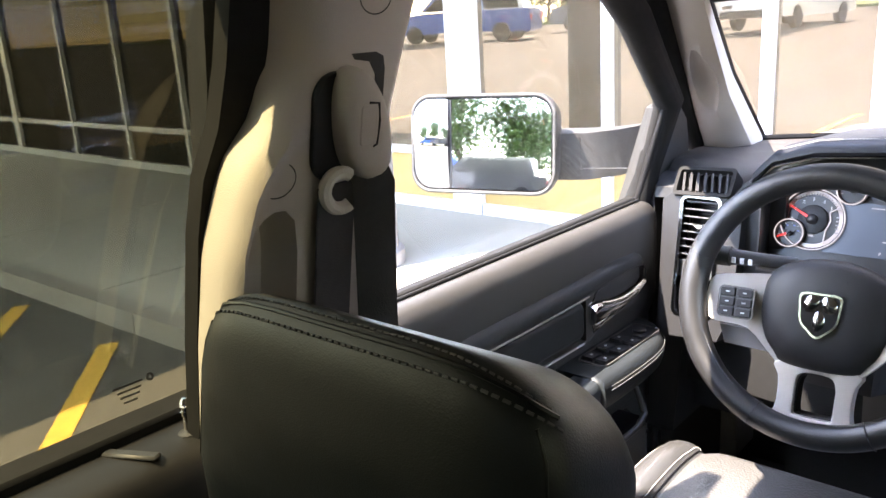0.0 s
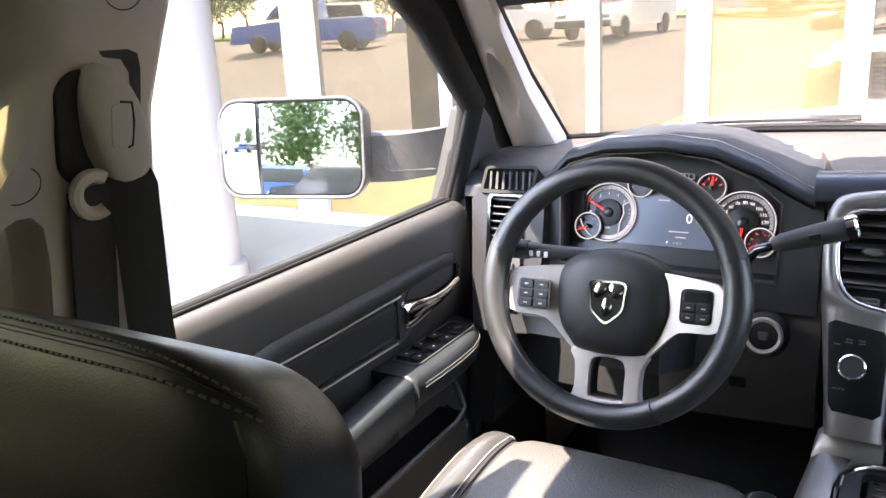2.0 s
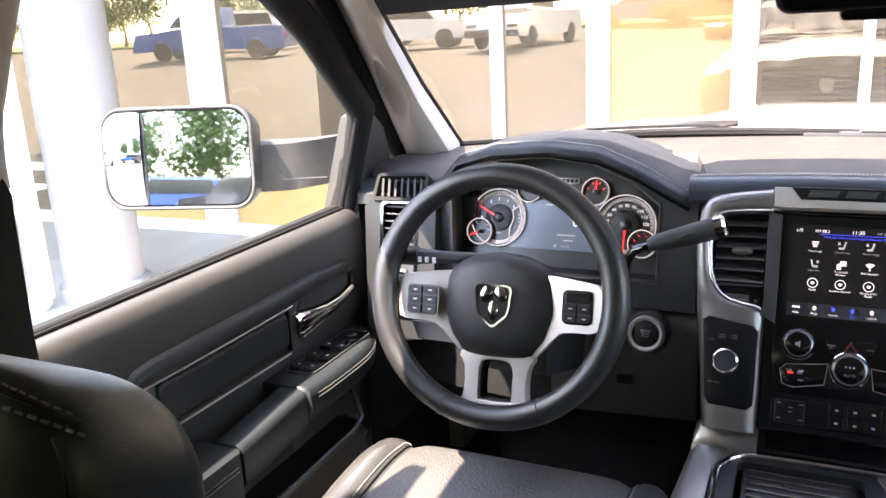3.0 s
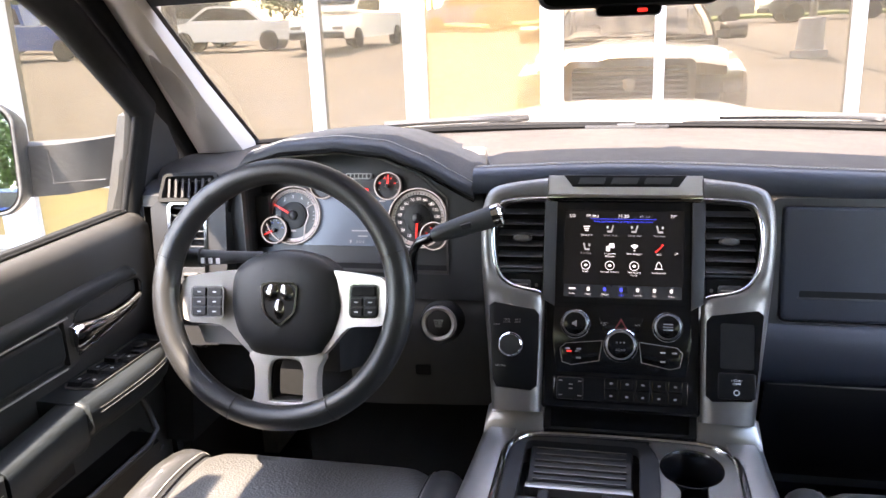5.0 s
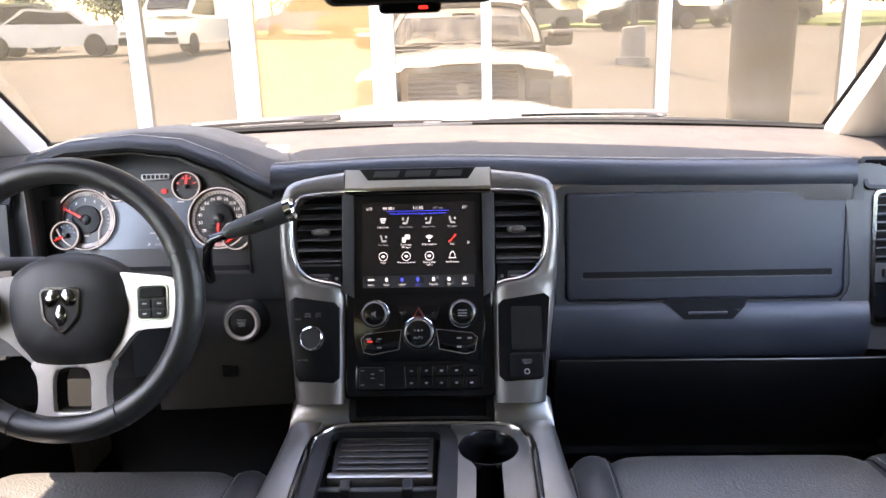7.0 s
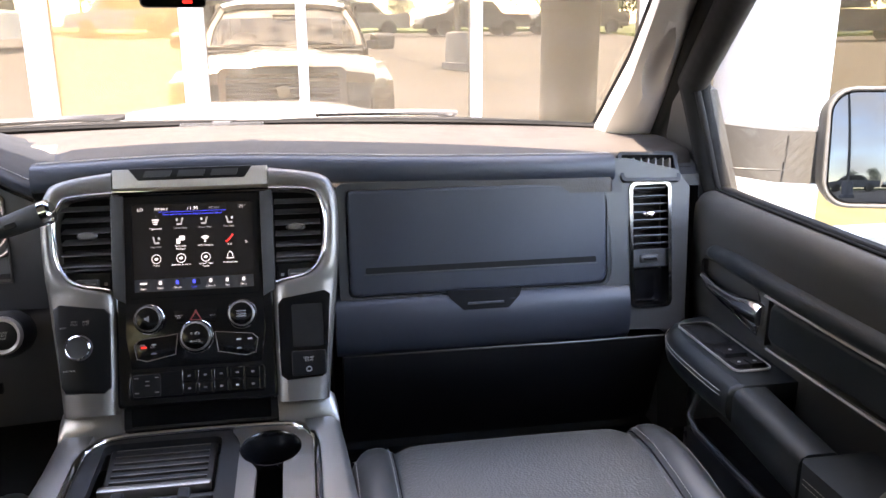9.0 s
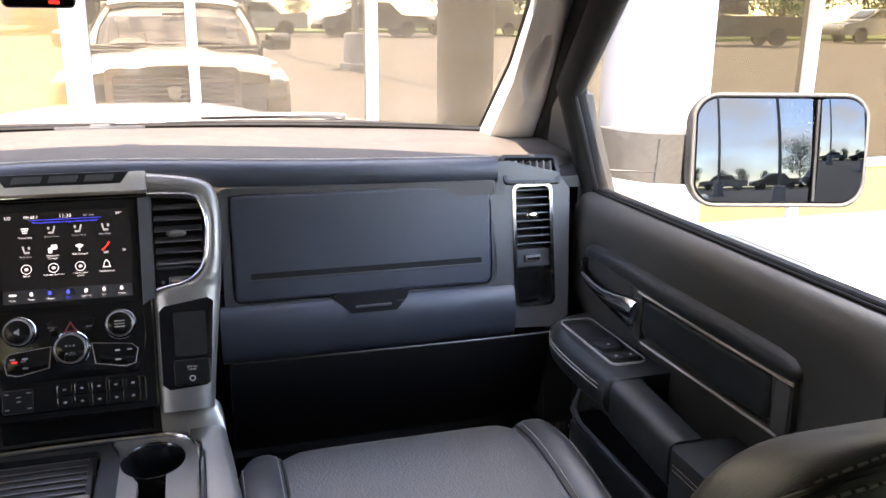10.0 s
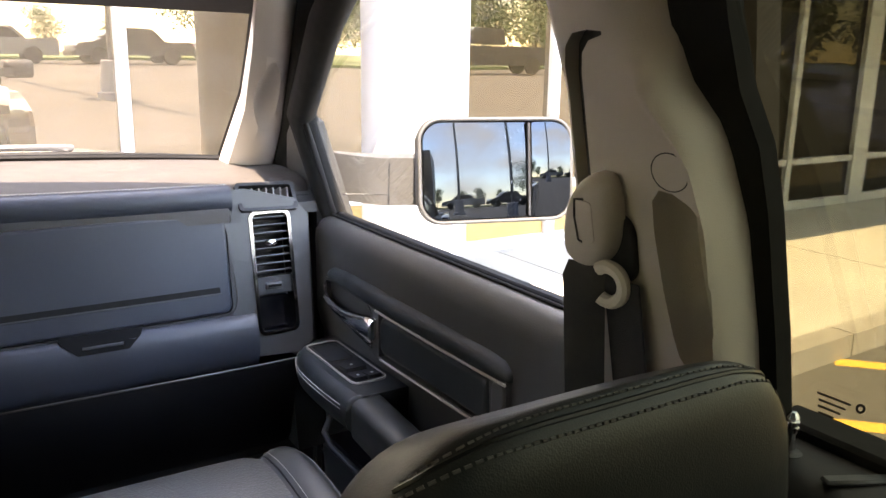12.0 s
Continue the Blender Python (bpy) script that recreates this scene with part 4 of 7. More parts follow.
    # stitches along the edge of the pad
    for e in (0.0, 0.007):
        # driver's thread is a darker copy, standing for shade on that door
        stitches([(s * (x - 0.0008), y, zt - 0.017 - e) for x, y in sw[6:-6]], THREAD_DARK if driver else THREAD, d, 0.0055, 0.0006)
        stitches([(s * (xi - 0.0008), 1.57, 1.178 - e), (s * (xi - 0.0008), 1.90, 1.178 - e)], THREAD, d, 0.0055, 0.0006)
    # switch bank
    y0, y1 = 2.118, 2.318
    sm = plane((s * (0.808 if driver else 0.804), 0, zt), (0, 1, 0), (0, 0, 1))
    wide = 0.028 if driver else 0.031
    # driver's bezel darker than the passenger's: shade put into the colour
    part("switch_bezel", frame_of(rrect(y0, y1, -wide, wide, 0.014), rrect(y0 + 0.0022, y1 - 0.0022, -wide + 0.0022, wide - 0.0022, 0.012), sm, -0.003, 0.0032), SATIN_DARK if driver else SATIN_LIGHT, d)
    part("switch_plate", slab(rrect(y0 + 0.0022, y1 - 0.0022, -wide + 0.0022, wide - 0.0022, 0.012), sm, -0.003, 0.0012), BLACK_SATIN, d)

    def rocker(name, yy, v, hy, hv, mark=True):
        foot = [(-hy, -hv), (hy, -hv), (hy, hv), (-hy, hv)]
        b = part(name, soften(loft([[sm @ Vector((yy + a, v + c, 0.0)) for a, c in foot], [sm @ Vector((yy + a * 0.9, v + c * 0.92, 0.0072 if a < 0 else 0.0042)) for a, c in foot]]), 0.0016, 2), PLASTIC_DARK, d)
        if mark:
            part("switch_mark", slab(rrect(yy - 0.0022, yy + 0.0022, v - 0.0022, v + 0.0022, 0.0008, 2), sm, 0.005, 0.0066), PRINT, b)

    if driver:
        for i in range(3):
            for j in (-1, 1):
                rocker("window_switch", y0 + 0.026 + i * 0.046, 0.0128 * j, 0.0165, 0.0105)
        part("mirror_knob", lathe([(0.0125, 0), (0.0120, 0.004), (0.0095, 0.0052), (0, 0.0052)], 24, sm @ Matrix.Translation((2.290, 0.002, 0.001))), PLASTIC_DARK, d)
        rocker("mirror_switch", 2.262, -0.0128, 0.0085, 0.0095, False)
    else:
        part("coin_tray", slab(rrect(2.225, 2.306, -0.022, 0.022, 0.006), sm, 0.0008, 0.0015), CARPET, d)
        rocker("window_switch", 2.188, 0.002, 0.0200, 0.0190)
        for j in (-1, 1):
            rocker("lock_switch", 2.142, 0.0125 * j, 0.0135, 0.0115)
    return d


for s in SIDES:
    front_door(s)


def rear_door(s):
    d = thing("rear_door", (s * 0.87, 0.9, 0.78), "closed rear door with dark privacy glass and black panel", "car door", "rear doors", "structure")
    sec = [(0.874, 1.408), (0.866, 1.414), (0.84, 1.412), (0.80, 1.409), (0.785, 1.398), (0.780, 1.375), (0.783, 1.30), (0.80, 1.05), (0.80, 0.78), (0.93, 0.78), (0.965, 1.05), (0.95, 1.30), (0.90, 1.40)]
    part("panel", loft([[(s * x, y, z + (0.004 if y < 0.5 else 0)) for x, z in sec] for y in (0.15, 0.5, 1.0, 1.425, 1.44)]), PLASTIC_DARK, d, angle=50)
    part("panel_rib", moved(box(-0.006, 0.006, -0.028, 0.028, -0.002, 0.003, 0.002, 1), Matrix.Translation((s * 0.822, 1.352, 1.412)) @ pose(0, 0, 0, 0, 0, s * 62)), PLASTIC, d)
    G = [(0.35, 1.40), (1.46, 1.40), (1.47, 1.60), (1.49, 1.80), (1.50, 1.87), (0.55, 1.87), (0.40, 1.7)]
    part("pane", loft([[(s * (XG(z) + e), y, z) for y, z in G] for e in (0, 0.004)]), GLASS_TINT, d, "dark tinted rear door glass")
    part("sill_weatherstrip", box(min(s * 0.845, s * 0.885), max(s * 0.845, s * 0.885), 0.3, 1.45, 1.405, 1.424, 0.004, 1), RUBBER, d)
    part("window_frame", tube([(s * (XG(z) - 0.004), y, z) for y, z in G[4:] + G[:1]], 0.02, 8), RUBBER, d)
    part("header_rail", box(min(s * 0.66, s * 0.76), max(s * 0.66, s * 0.76), 0.15, 2.0, 1.85, 1.93, 0.02, 2), HEADLINER, d)
    part("quarter_post", prism([(0.1, 1.40), (0.40, 1.40), (0.42, 1.70), (0.60, 1.93), (0.1, 1.93)], "x", s * 0.74, s * 0.86), BEIGE, d)
    pin = part("lock_pin", lathe([(0.005, 0.0), (0.005, 0.022), (0.0065, 0.023), (0.0065, 0.027), (0.005, 0.0275), (0.0065, 0.029), (0.0065, 0.033), (0.005, 0.034), (0.006, 0.036), (0.003, 0.041), (0.0, 0.0415)], 14, Matrix.Translation((s * 0.820, 1.410, 1.408)) @ Matrix.Diagonal((0.9, 0.9, 0.92, 1))), CHROME, d, "chrome ribbed door lock pin")
    part("pin_collar", lathe([(0.012, 0.0), (0.012, 0.003), (0.006, 0.005)], 16, Matrix.Translation((s * 0.820, 1.410, 1.408)) @ Matrix.Diagonal((0.9, 0.9, 0.92, 1))), PLASTIC, pin)
    # the maker's etching on the glass, as bars
    em = plane((s * (XG(1.455) - 0.002), 1.366 if s < 0 else 1.421, 1.457 if s < 0 else 1.447), (0, -s, 0), (-s, 0, 0.36))
    bars = []
    for k, (w, o) in enumerate(((0.030, 0), (0.024, 0.003), (0.020, 0.004), (0.014, 0.006))):
        bars.append(slab([(o, -0.005 * k), (o + w, -0.005 * k), (o + w, -0.005 * k + 0.0018), (o, -0.005 * k + 0.0018)], em, 0, 0.0004))
    bars.append(frame_of([(0.038 + 0.004 * math.cos(a), 0.001 + 0.004 * math.sin(a)) for a in (k * 0.5236 for k in range(12))], [(0.038 + 0.002 * math.cos(a), 0.001 + 0.002 * math.sin(a)) for a in (k * 0.5236 for k in range(12))], em, 0, 0.0004))
    part("glass_print", join(*bars), PRINT_DARK, d)
    return d


for s in SIDES:
    rear_door(s)


# ---- towing mirrors ----
def side_mirror(s):
    t = thing("side_mirror", (s * 0.95, 2.3, 1.5), "large extended towing mirror with black housing and split glass", "side mirror", "door mirrors")
    c = Vector((-1.098, 2.225, 1.549)) if s < 0 else Vector((1.094, 2.20, 1.525))
    n = Vector((0.50, -1.74, 0.21)) if s < 0 else Vector((-0.50, -1.74, 0.24))
    m = plane(c, (1, 0.28 if s < 0 else -0.28, 0), n)
    w, h = 0.140, 0.088
    out = rrect(-w, w, -h, h, 0.038, 6)
    rings = []
    for e, d in ((0.0, 0.0), (0.004, 0.004), (0.004, -0.01), (-0.006, -0.06), (-0.03, -0.10), (-0.06, -0.118)):
        rings.append([m @ Vector((p[0] * (1 + e / w), p[1] * (1 + e / h), d)) for p in out])
    part("housing", loft([[m @ Vector((p[0] * 0.93, p[1] * 0.93, -0.058)) for p in out], [m @ Vector((p[0] * 0.975, p[1] * 0.965, -0.05)) for p in out]] + rings), PLASTIC, t, angle=55)
    part("rim", tube([m @ Vector((p[0] * 1.006, p[1] * 1.01, 0.003)) for p in out], 0.0034, 8, True), DUSTY_SHADE, t)
    k = -0.062 if s < 0 else 0.060
    lo, hi = (-w + 0.005, w - 0.005)
    a = rrect(lo, k - 0.003, -h + 0.005, h - 0.005, [0.034, 0.004, 0.004, 0.034], 6) if s < 0 else rrect(k + 0.003, hi, -h + 0.005, h - 0.005, [0.004, 0.034, 0.034, 0.004], 6)
    b = rrect(k + 0.003, hi, -h + 0.005, h - 0.005, [0.004, 0.034, 0.034, 0.004], 6) if s < 0 else rrect(lo, k - 0.003, -h + 0.005, h - 0.005, [0.034, 0.004, 0.004, 0.034], 6)
    # the main glass is set in towards the truck on the far side; the spotter is convex
    piv = k if s < 0 else -0.0375
    turn = m @ Matrix.Translation((piv, 0, 0)) @ pose(0, 0, 0, 0 if s < 0 else -0.6, 0 if s < 0 else 1.8, 0) @ Matrix.Translation((-piv, 0, 0.002))
    if s < 0:
        part("main_mirror_glass", slab(b, turn, -0.001, 0.001), MIRROR, t)
    else:
        b = evened(b, 96)
        mb, mv = sum(p[0] for p in b) / len(b), sum(p[1] for p in b) / len(b)
        part("main_mirror_glass", loft([[turn @ Vector((p[0], p[1], -0.006)) for p in b]] + [[turn @ Vector((mb + (p[0] - mb) * g, mv + (p[1] - mv) * g, 0.0035 - (((p[0] - mb) * g) ** 2 + ((p[1] - mv) * g) ** 2) / 2.6)) for p in b] for g in [1.0 - 0.045 * k for k in range(22)] + [0.004]]), MIRROR_DIM, t, "convex mirror glass")
    tilt = m @ Matrix.Translation((k, 0, 0)) @ pose(0, 0, 0, 2, 0 if s < 0 else -3, 0) @ Matrix.Translation((-k, 0, 0.004))
    a = evened(a, 80)
    ca, cb = sum(p[0] for p in a) / len(a), sum(p[1] for p in a) / len(a)
    dome = []
    for g in [1.0 - 0.05 * k for k in range(20)] + [0.005]:
        dome.append([tilt @ Vector((ca + (p[0] - ca) * g, cb + (p[1] - cb) * g, 0.007 - (((p[0] - ca) * g) ** 2 + ((p[1] - cb) * g) ** 2) / 1.2)) for p in a])
    part("spotter_glass", loft([[tilt @ Vector((p[0], p[1], -0.006)) for p in a]] + dome), MIRROR if s < 0 else MIRROR_DIM, t, "convex spotter glass")
    divider = part("glass_divider", box(-0.002, 0.002, -h + 0.006, h - 0.006, 0, 0.004), PLASTIC_DARK, t)
    divider.data.transform(m @ Matrix.Translation((k, 0, 0)))
    rng = random.Random(int(7 + s))
    drops = []
    for k2 in range(170):
        x_, y_ = rng.uniform(k + 0.006, w - 0.012) if s < 0 else rng.uniform(-w + 0.012, k - 0.006), rng.uniform(-h + 0.01, h - 0.01) if s < 0 else h - 0.01 - abs(rng.gauss(0, 0.07))
        if abs(y_) < h - 0.01:
            r_ = rng.uniform(0.0005, 0.0013)
            drops.append(lathe([(r_, 0.0), (r_ * 0.8, r_ * 0.45), (r_ * 0.3, r_ * 0.65)], 7, m @ Matrix.Translation((x_, y_, 0.002))))
    tagged(part("water_drops", join(*drops), MIRROR, t, "small rain drops on the glass"), kind="stuff")
    # arm to the door
    zc = 1.522 if s < 0 else 1.50
    part("arm", soften(loft([[(s * x, y + a, zc + b) for a, b in ((-0.03, -0.046), (0.05, -0.046), (0.05, 0.040), (-0.03, 0.040))] for x, y in ((0.895, 2.46), (0.905, 2.42), (0.935, 2.36), (1.04, 2.31))]), 0.012, 3), DUSTY_SHADE, t)
    part("arm_seam", tube([(s * 0.86, 2.335, zc - 0.02), (s * 0.93, 2.297, zc - 0.02), (s * 0.932, 2.297, zc + 0.036)], 0.0015, 6), PLASTIC_DARK, t)
    return t


for s in SIDES:
    side_mirror(s)
rv = thing("rearview_mirror", (0, 2.35, 1.78), "black frameless rear-view mirror hanging from the windshield", "mirror")
rvm = plane((0, 2.33, 1.782), (1, 0, 0), (0.06, -1, -0.12))
part("housing", slab(rrect(-0.125, 0.125, -0.036, 0.036, 0.02, 6), rvm, -0.03, 0.004, 0.006), PLASTIC_DARK, rv)
part("mirror_glass", slab(rrect(-0.118, 0.118, -0.030, 0.030, 0.016, 6), rvm, 0.003, 0.0052), MIRROR, rv)
part("button_strip", slab(rrect(-0.045, 0.045, -0.048, -0.030, 0.008, 5), rvm, -0.02, 0.003, 0.003), GLOSS_BLACK, rv)
part("indicator", slab(rrect(0.012, 0.026, -0.042, -0.037, 0.002, 3), rvm, 0.003, 0.0036), GLOW_RED, rv)
part("stalk", tube([(0, 2.36, 1.79), (0, 2.40, 1.80)], 0.014, 10), PLASTIC_DARK, rv)
for x0, x1, yb in ((-0.62, 0.02, 0.0), (0.12, 0.74, 0.0)):
    wp = thing("wiper", (x0, 3.0, 1.49), "black windshield wiper resting at the glass base", "wiper", "wipers")
    pts = []
    for k in range(9):
        u = (x0 + (x1 - x0) * k / 8) / 0.765
        p = ws_point(0, max(-0.98, min(0.98, u)))
        pts.append((p.x, p.y + 0.012, p.z + 0.026 + 0.004 * math.sin(math.pi * k / 8)))
    part("blade", tube(pts, 0.006, 6), SHADE_BLACK, wp)
    part("arm", tube([(p[0], p[1] + 0.02, p[2] + 0.012) for p in pts[1:6]] + [(pts[0][0] if x0 < 0 else pts[-1][0] * 0.6, 3.04, 1.475)], 0.008, 6), PLASTIC_DARK, wp)


# ---- dashboard ----
dash = thing("dashboard", (0, 2.6, 1.1), "black dashboard with stitched sunlit top pad and closed glove boxes", "dashboard")


def top_z(x, y):
    """Crown of the top pad."""
    f = min(1, max(0, (y - 2.41) / 0.12))
    return 1.490 + (0.012 * f + 0.016 * math.exp(-(x / 0.35) ** 2)) * (1 - 0.9 * max(0, (y - 2.75) / 0.25))


def pad():
    rings = []
    xs = [-0.835 + 1.67 * k / 40 for k in range(41)]
    for x in xs:
        back = 2.975 - 0.23 * (abs(x) / 0.835) ** 2.4
        f0 = 2.41 - 0.02 * (abs(x) / 0.8) ** 2
        if x < -0.22:
            f0 = 2.60 if x > -0.66 else 2.47
        if x > 0.67:
            f0 = 2.45
        prof = [(x, back, 1.44), (x, back, top_z(x, back) - 0.006)]
        for k in range(9, -1, -1):
            y = f0 + (back - 0.02 - f0) * k / 9
            prof.append((x, y, top_z(x, y) + 0.002))
        prof += [(x, f0 - 0.012, 1.490), (x, f0 - 0.018, 1.480), (x, f0 - 0.022, 1.44), (x, 2.6, 1.40)]
        rings.append(prof)
    return loft(rings)


part("top_pad", pad(), DASH_TOP, dash, "dark warm-toned vinyl top pad", angle=50)
# the darker front roll, with its seam
ROLL = lambda x: 0.013 * math.exp(-(x / 0.28) ** 2)
part("front_roll", loft([[(x, 2.402 - 0.016 * (x / 0.8) ** 2 + a, z + 0.004 * (1 - (x / 0.7) ** 2) + ROLL(x)) for a, z in ((0.03, 1.499), (0.004, 1.5005), (-0.008, 1.496), (-0.014, 1.484), (-0.016, 1.466), (-0.010, 1.459), (0.03, 1.455))]
                         for x in (-0.236 + 0.911 * k / 24 for k in range(25))]), DASH_PAD, dash, angle=60)
stitches([(x, 2.404 - 0.016 * (x / 0.8) ** 2, 1.5018 + 0.004 * (1 - (x / 0.7) ** 2) + ROLL(x)) for x in (-0.23 + 0.90 * k / 24 for k in range(25))], THREAD, dash, 0.005)
part("defroster_grille", slab(rrect(-0.085, 0.085, -0.012, 0.012, 0.004), plane((0, 2.88, 1.510), (1, 0, 0), (0, 0, 1)), -0.006, 0.002), PLASTIC, dash)
for k in range(27):
    if abs(k - 13) > 3:
        part("grille_slot", box(-0.081 + k * 0.0062, -0.0785 + k * 0.0062, 2.870, 2.890, 1.510, 1.5132), PLASTIC_DARK, dash)
part("light_sensor", slab(rrect(-0.02, 0.02, -0.008, 0.009, 0.006), plane((0, 2.88, 1.5105), (1, 0, 0), (0, 0, 1)), 0, 0.006, 0.002), PLASTIC, dash)

# passenger side: carcass, upper and lower glove boxes
part("carcass", box(0.20, 0.83, 2.42, 2.85, 0.98, 1.47), PLASTIC_DARK, dash)
part("carcass_driver", box(-0.83, -0.62, 2.45, 2.75, 1.02, 1.45), PLASTIC_DARK, dash)
part("carcass_middle", box(-0.63, 0.21, 2.56, 2.9, 0.80, 1.44), CARPET, dash)
gm = plane((0, 2.386 - 1.461 * 0.15, 0), (1, 0, 0), (0, -1, 0.15))
GV = lambda z: z * math.sqrt(1 + 0.15 ** 2)
glove = part("glove_box", slab(rrect(0.230, 0.662, GV(1.287), GV(1.456), [0.01, 0.016, 0.006, 0.006], 4), gm, -0.03, 0.006, 0.005), DASH_PAD, dash, "closed upper glove box lid")
# proud black strip: painted shade of a sunk groove
part("lid_groove_shade", slab(rrect(0.256, 0.643, GV(1.322), GV(1.333), 0.002, 2), gm, 0.0, 0.0064), RUBBER, glove)
# ledge in a paler grey, standing for the groove's lit edge
part("groove_ledge", prism([(2.3622, 1.3235), (2.3585, 1.3245), (2.358, 1.3225), (2.3612, 1.317)], "x", 0.254, 0.645), VENT_GREY, glove)
part("glove_surround", holed(rrect(0.214, 0.690, GV(1.276), GV(1.468), 0.012, 4), [rrect(0.228, 0.664, GV(1.285), GV(1.458), [0.01, 0.016, 0.006, 0.006], 4)], gm, -0.03, 0.002), PLASTIC, dash)
# bulging shelf below the lid
part("shelf", loft([[(x, y, z) for y, z in ((2.42, 1.284), (2.366, 1.284), (2.354, 1.2815), (2.345, 1.274), (2.339, 1.260), (2.3355, 1.240), (2.336, 1.218), (2.340, 1.200), (2.347, 1.190), (2.42, 1.186))] for x in (0.205, 0.3, 0.5, 0.64, 0.70)]), DASH_PAD, dash, angle=60)
# near-black block stands for the shade inside the latch recess
part("glove_latch", soften(loft([[(x, y - 0.0015 + dy, z) for x, y, z in ((0.386, 2.3560, 1.2890), (0.514, 2.3560, 1.2890), (0.508, 2.3480, 1.2780), (0.488, 2.3385, 1.2610), (0.412, 2.3385, 1.2610), (0.392, 2.3480, 1.2780))] for dy in (0.02, 0.0)]), 0.002, 2), SHADE_BLACK, glove)
part("latch_lip", tube([(0.420, 2.3415, 1.270), (0.45, 2.3410, 1.2705), (0.480, 2.3415, 1.270)], 0.0022, 6), PLASTIC, glove)
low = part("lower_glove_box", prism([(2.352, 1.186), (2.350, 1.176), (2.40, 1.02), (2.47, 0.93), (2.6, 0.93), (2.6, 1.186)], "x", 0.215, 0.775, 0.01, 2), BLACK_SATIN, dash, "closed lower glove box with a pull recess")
part("pull_recess", prism([(2.366, 1.135), (2.372, 1.118), (2.378, 1.118), (2.374, 1.137)], "x", 0.395, 0.495, 0.002), PLASTIC, low)
part("lower_seam", tube([(0.22, 2.3505, 1.188), (0.6, 2.3505, 1.186), (0.775, 2.353, 1.186)], 0.0018, 6), SATIN_DARK, low)


def end_vent(s):
    """Air outlet at the dash end: satin surround, chrome frame, slats, thumb wheel and pocket."""
    sur = [(s * x, z) for x, z in ((0.668, 1.456), (0.79, 1.458), (0.812, 1.44), (0.802, 1.22), (0.78, 1.20), (0.69, 1.205), (0.672, 1.25), (0.668, 1.35))]
    if s > 0:
        sur = [(0.650, 1.490), (0.700, 1.492), (0.79, 1.470), (0.812, 1.44), (0.802, 1.22), (0.78, 1.20), (0.69, 1.205), (0.625, 1.225), (0.622, 1.272), (0.640, 1.274), (0.656, 1.280), (0.667, 1.292), (0.6715, 1.308), (0.670, 1.35), (0.664, 1.42)]
    lean = lambda x, z: 2.372 + (z - 1.34) * 0.17
    o = plane((0, 2.372 - 1.34 * 0.17, 0), (1, 0, 0), (0, -1, 0.17))
    q = math.sqrt(1 + 0.17 ** 2)
    v = thing("dash_vent", (s * 0.74, 2.38, 1.2), "tall dash-end air vent with chrome frame and black slats", "air vent", "dash vents")
    x0, x1 = sorted((s * 0.703, s * 0.778))
    hole = rrect(x0, x1, 1.240 * q, 1.452 * q, 0.012, 4)
    # left surround darker than its right twin: shade put into the colour
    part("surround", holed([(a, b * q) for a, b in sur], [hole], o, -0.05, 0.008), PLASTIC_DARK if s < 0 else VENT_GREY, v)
    part("chrome_frame", frame_of(hole, rrect(x0 + 0.006, x1 - 0.006, 1.245 * q, 1.447 * q, 0.009, 4), o, -0.02, 0.011), CHROME_DARK, v)
    part("duct", slab(rrect(x0, x1, 1.24 * q, 1.452 * q, 0.01), o, -0.055, -0.045), PLASTIC_DARK, v)
    for k in range(8):
        z = 1.345 + k * 0.0132
        part("slat", moved(box(x0 + 0.006, x1 - 0.006, -0.014, 0.014, -0.0011, 0.0011), Matrix.Translation((0, lean(0, z) + 0.010, z)) @ pose(0, 0, 0, -18, 0, 0)), PLASTIC, v)
    part("slat_tab", moved(lathe([(0.0, 0.0), (0.010, 0.002), (0.013, 0.006), (0.010, 0.010), (0.0, 0.012)], 16), Matrix.Translation(((x0 + x1) / 2, lean(0, 1.398), 1.398)) @ pose(0, 0, 0, 90, 0, 0) @ Matrix.Diagonal((1, 0.5, 1, 1))), CHROME, v)
    part("control_plate", slab(rrect(x0 + 0.006, x1 - 0.006, 1.308 * q, 1.338 * q, 0.003), o, -0.03, 0.0), PLASTIC, v)
    part("thumb_wheel", slab(rrect((x0 + x1) / 2 - 0.016, (x0 + x1) / 2 + 0.016, 1.315 * q, 1.329 * q, 0.004), o, -0.004, 0.007, 0.004), PLASTIC, v)
    part("wheel_shine", slab(rrect((x0 + x1) / 2 - 0.012, (x0 + x1) / 2 + 0.012, 1.320 * q, 1.324 * q, 0.0015, 3), o, 0.006, 0.0078), CHROME, v)
    part("pocket", slab(rrect(x0 + 0.006, x1 - 0.006, 1.247 * q, 1.302 * q, 0.004), o, -0.04, -0.018), GLOSS_BLACK, v)
    # side-window demister on top
    dm = plane((s * 0.742, 2.400, 1.4765), (1, 0, -s * 0.03), (0, -0.80, 0.60))
    # left demister frame and fins darkened too, in place of shade
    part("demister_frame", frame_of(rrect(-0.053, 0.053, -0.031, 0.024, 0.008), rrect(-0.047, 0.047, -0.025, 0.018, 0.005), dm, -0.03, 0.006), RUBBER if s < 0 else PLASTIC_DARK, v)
    part("demister_bed", slab(rrect(-0.048, 0.048, -0.026, 0.019, 0.005), dm, -0.03, -0.012), PLASTIC_DARK, v)
    for k in range(7):
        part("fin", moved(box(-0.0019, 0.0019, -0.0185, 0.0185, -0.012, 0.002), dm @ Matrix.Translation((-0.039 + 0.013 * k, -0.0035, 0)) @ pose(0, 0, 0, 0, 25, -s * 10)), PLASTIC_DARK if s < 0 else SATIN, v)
    return v


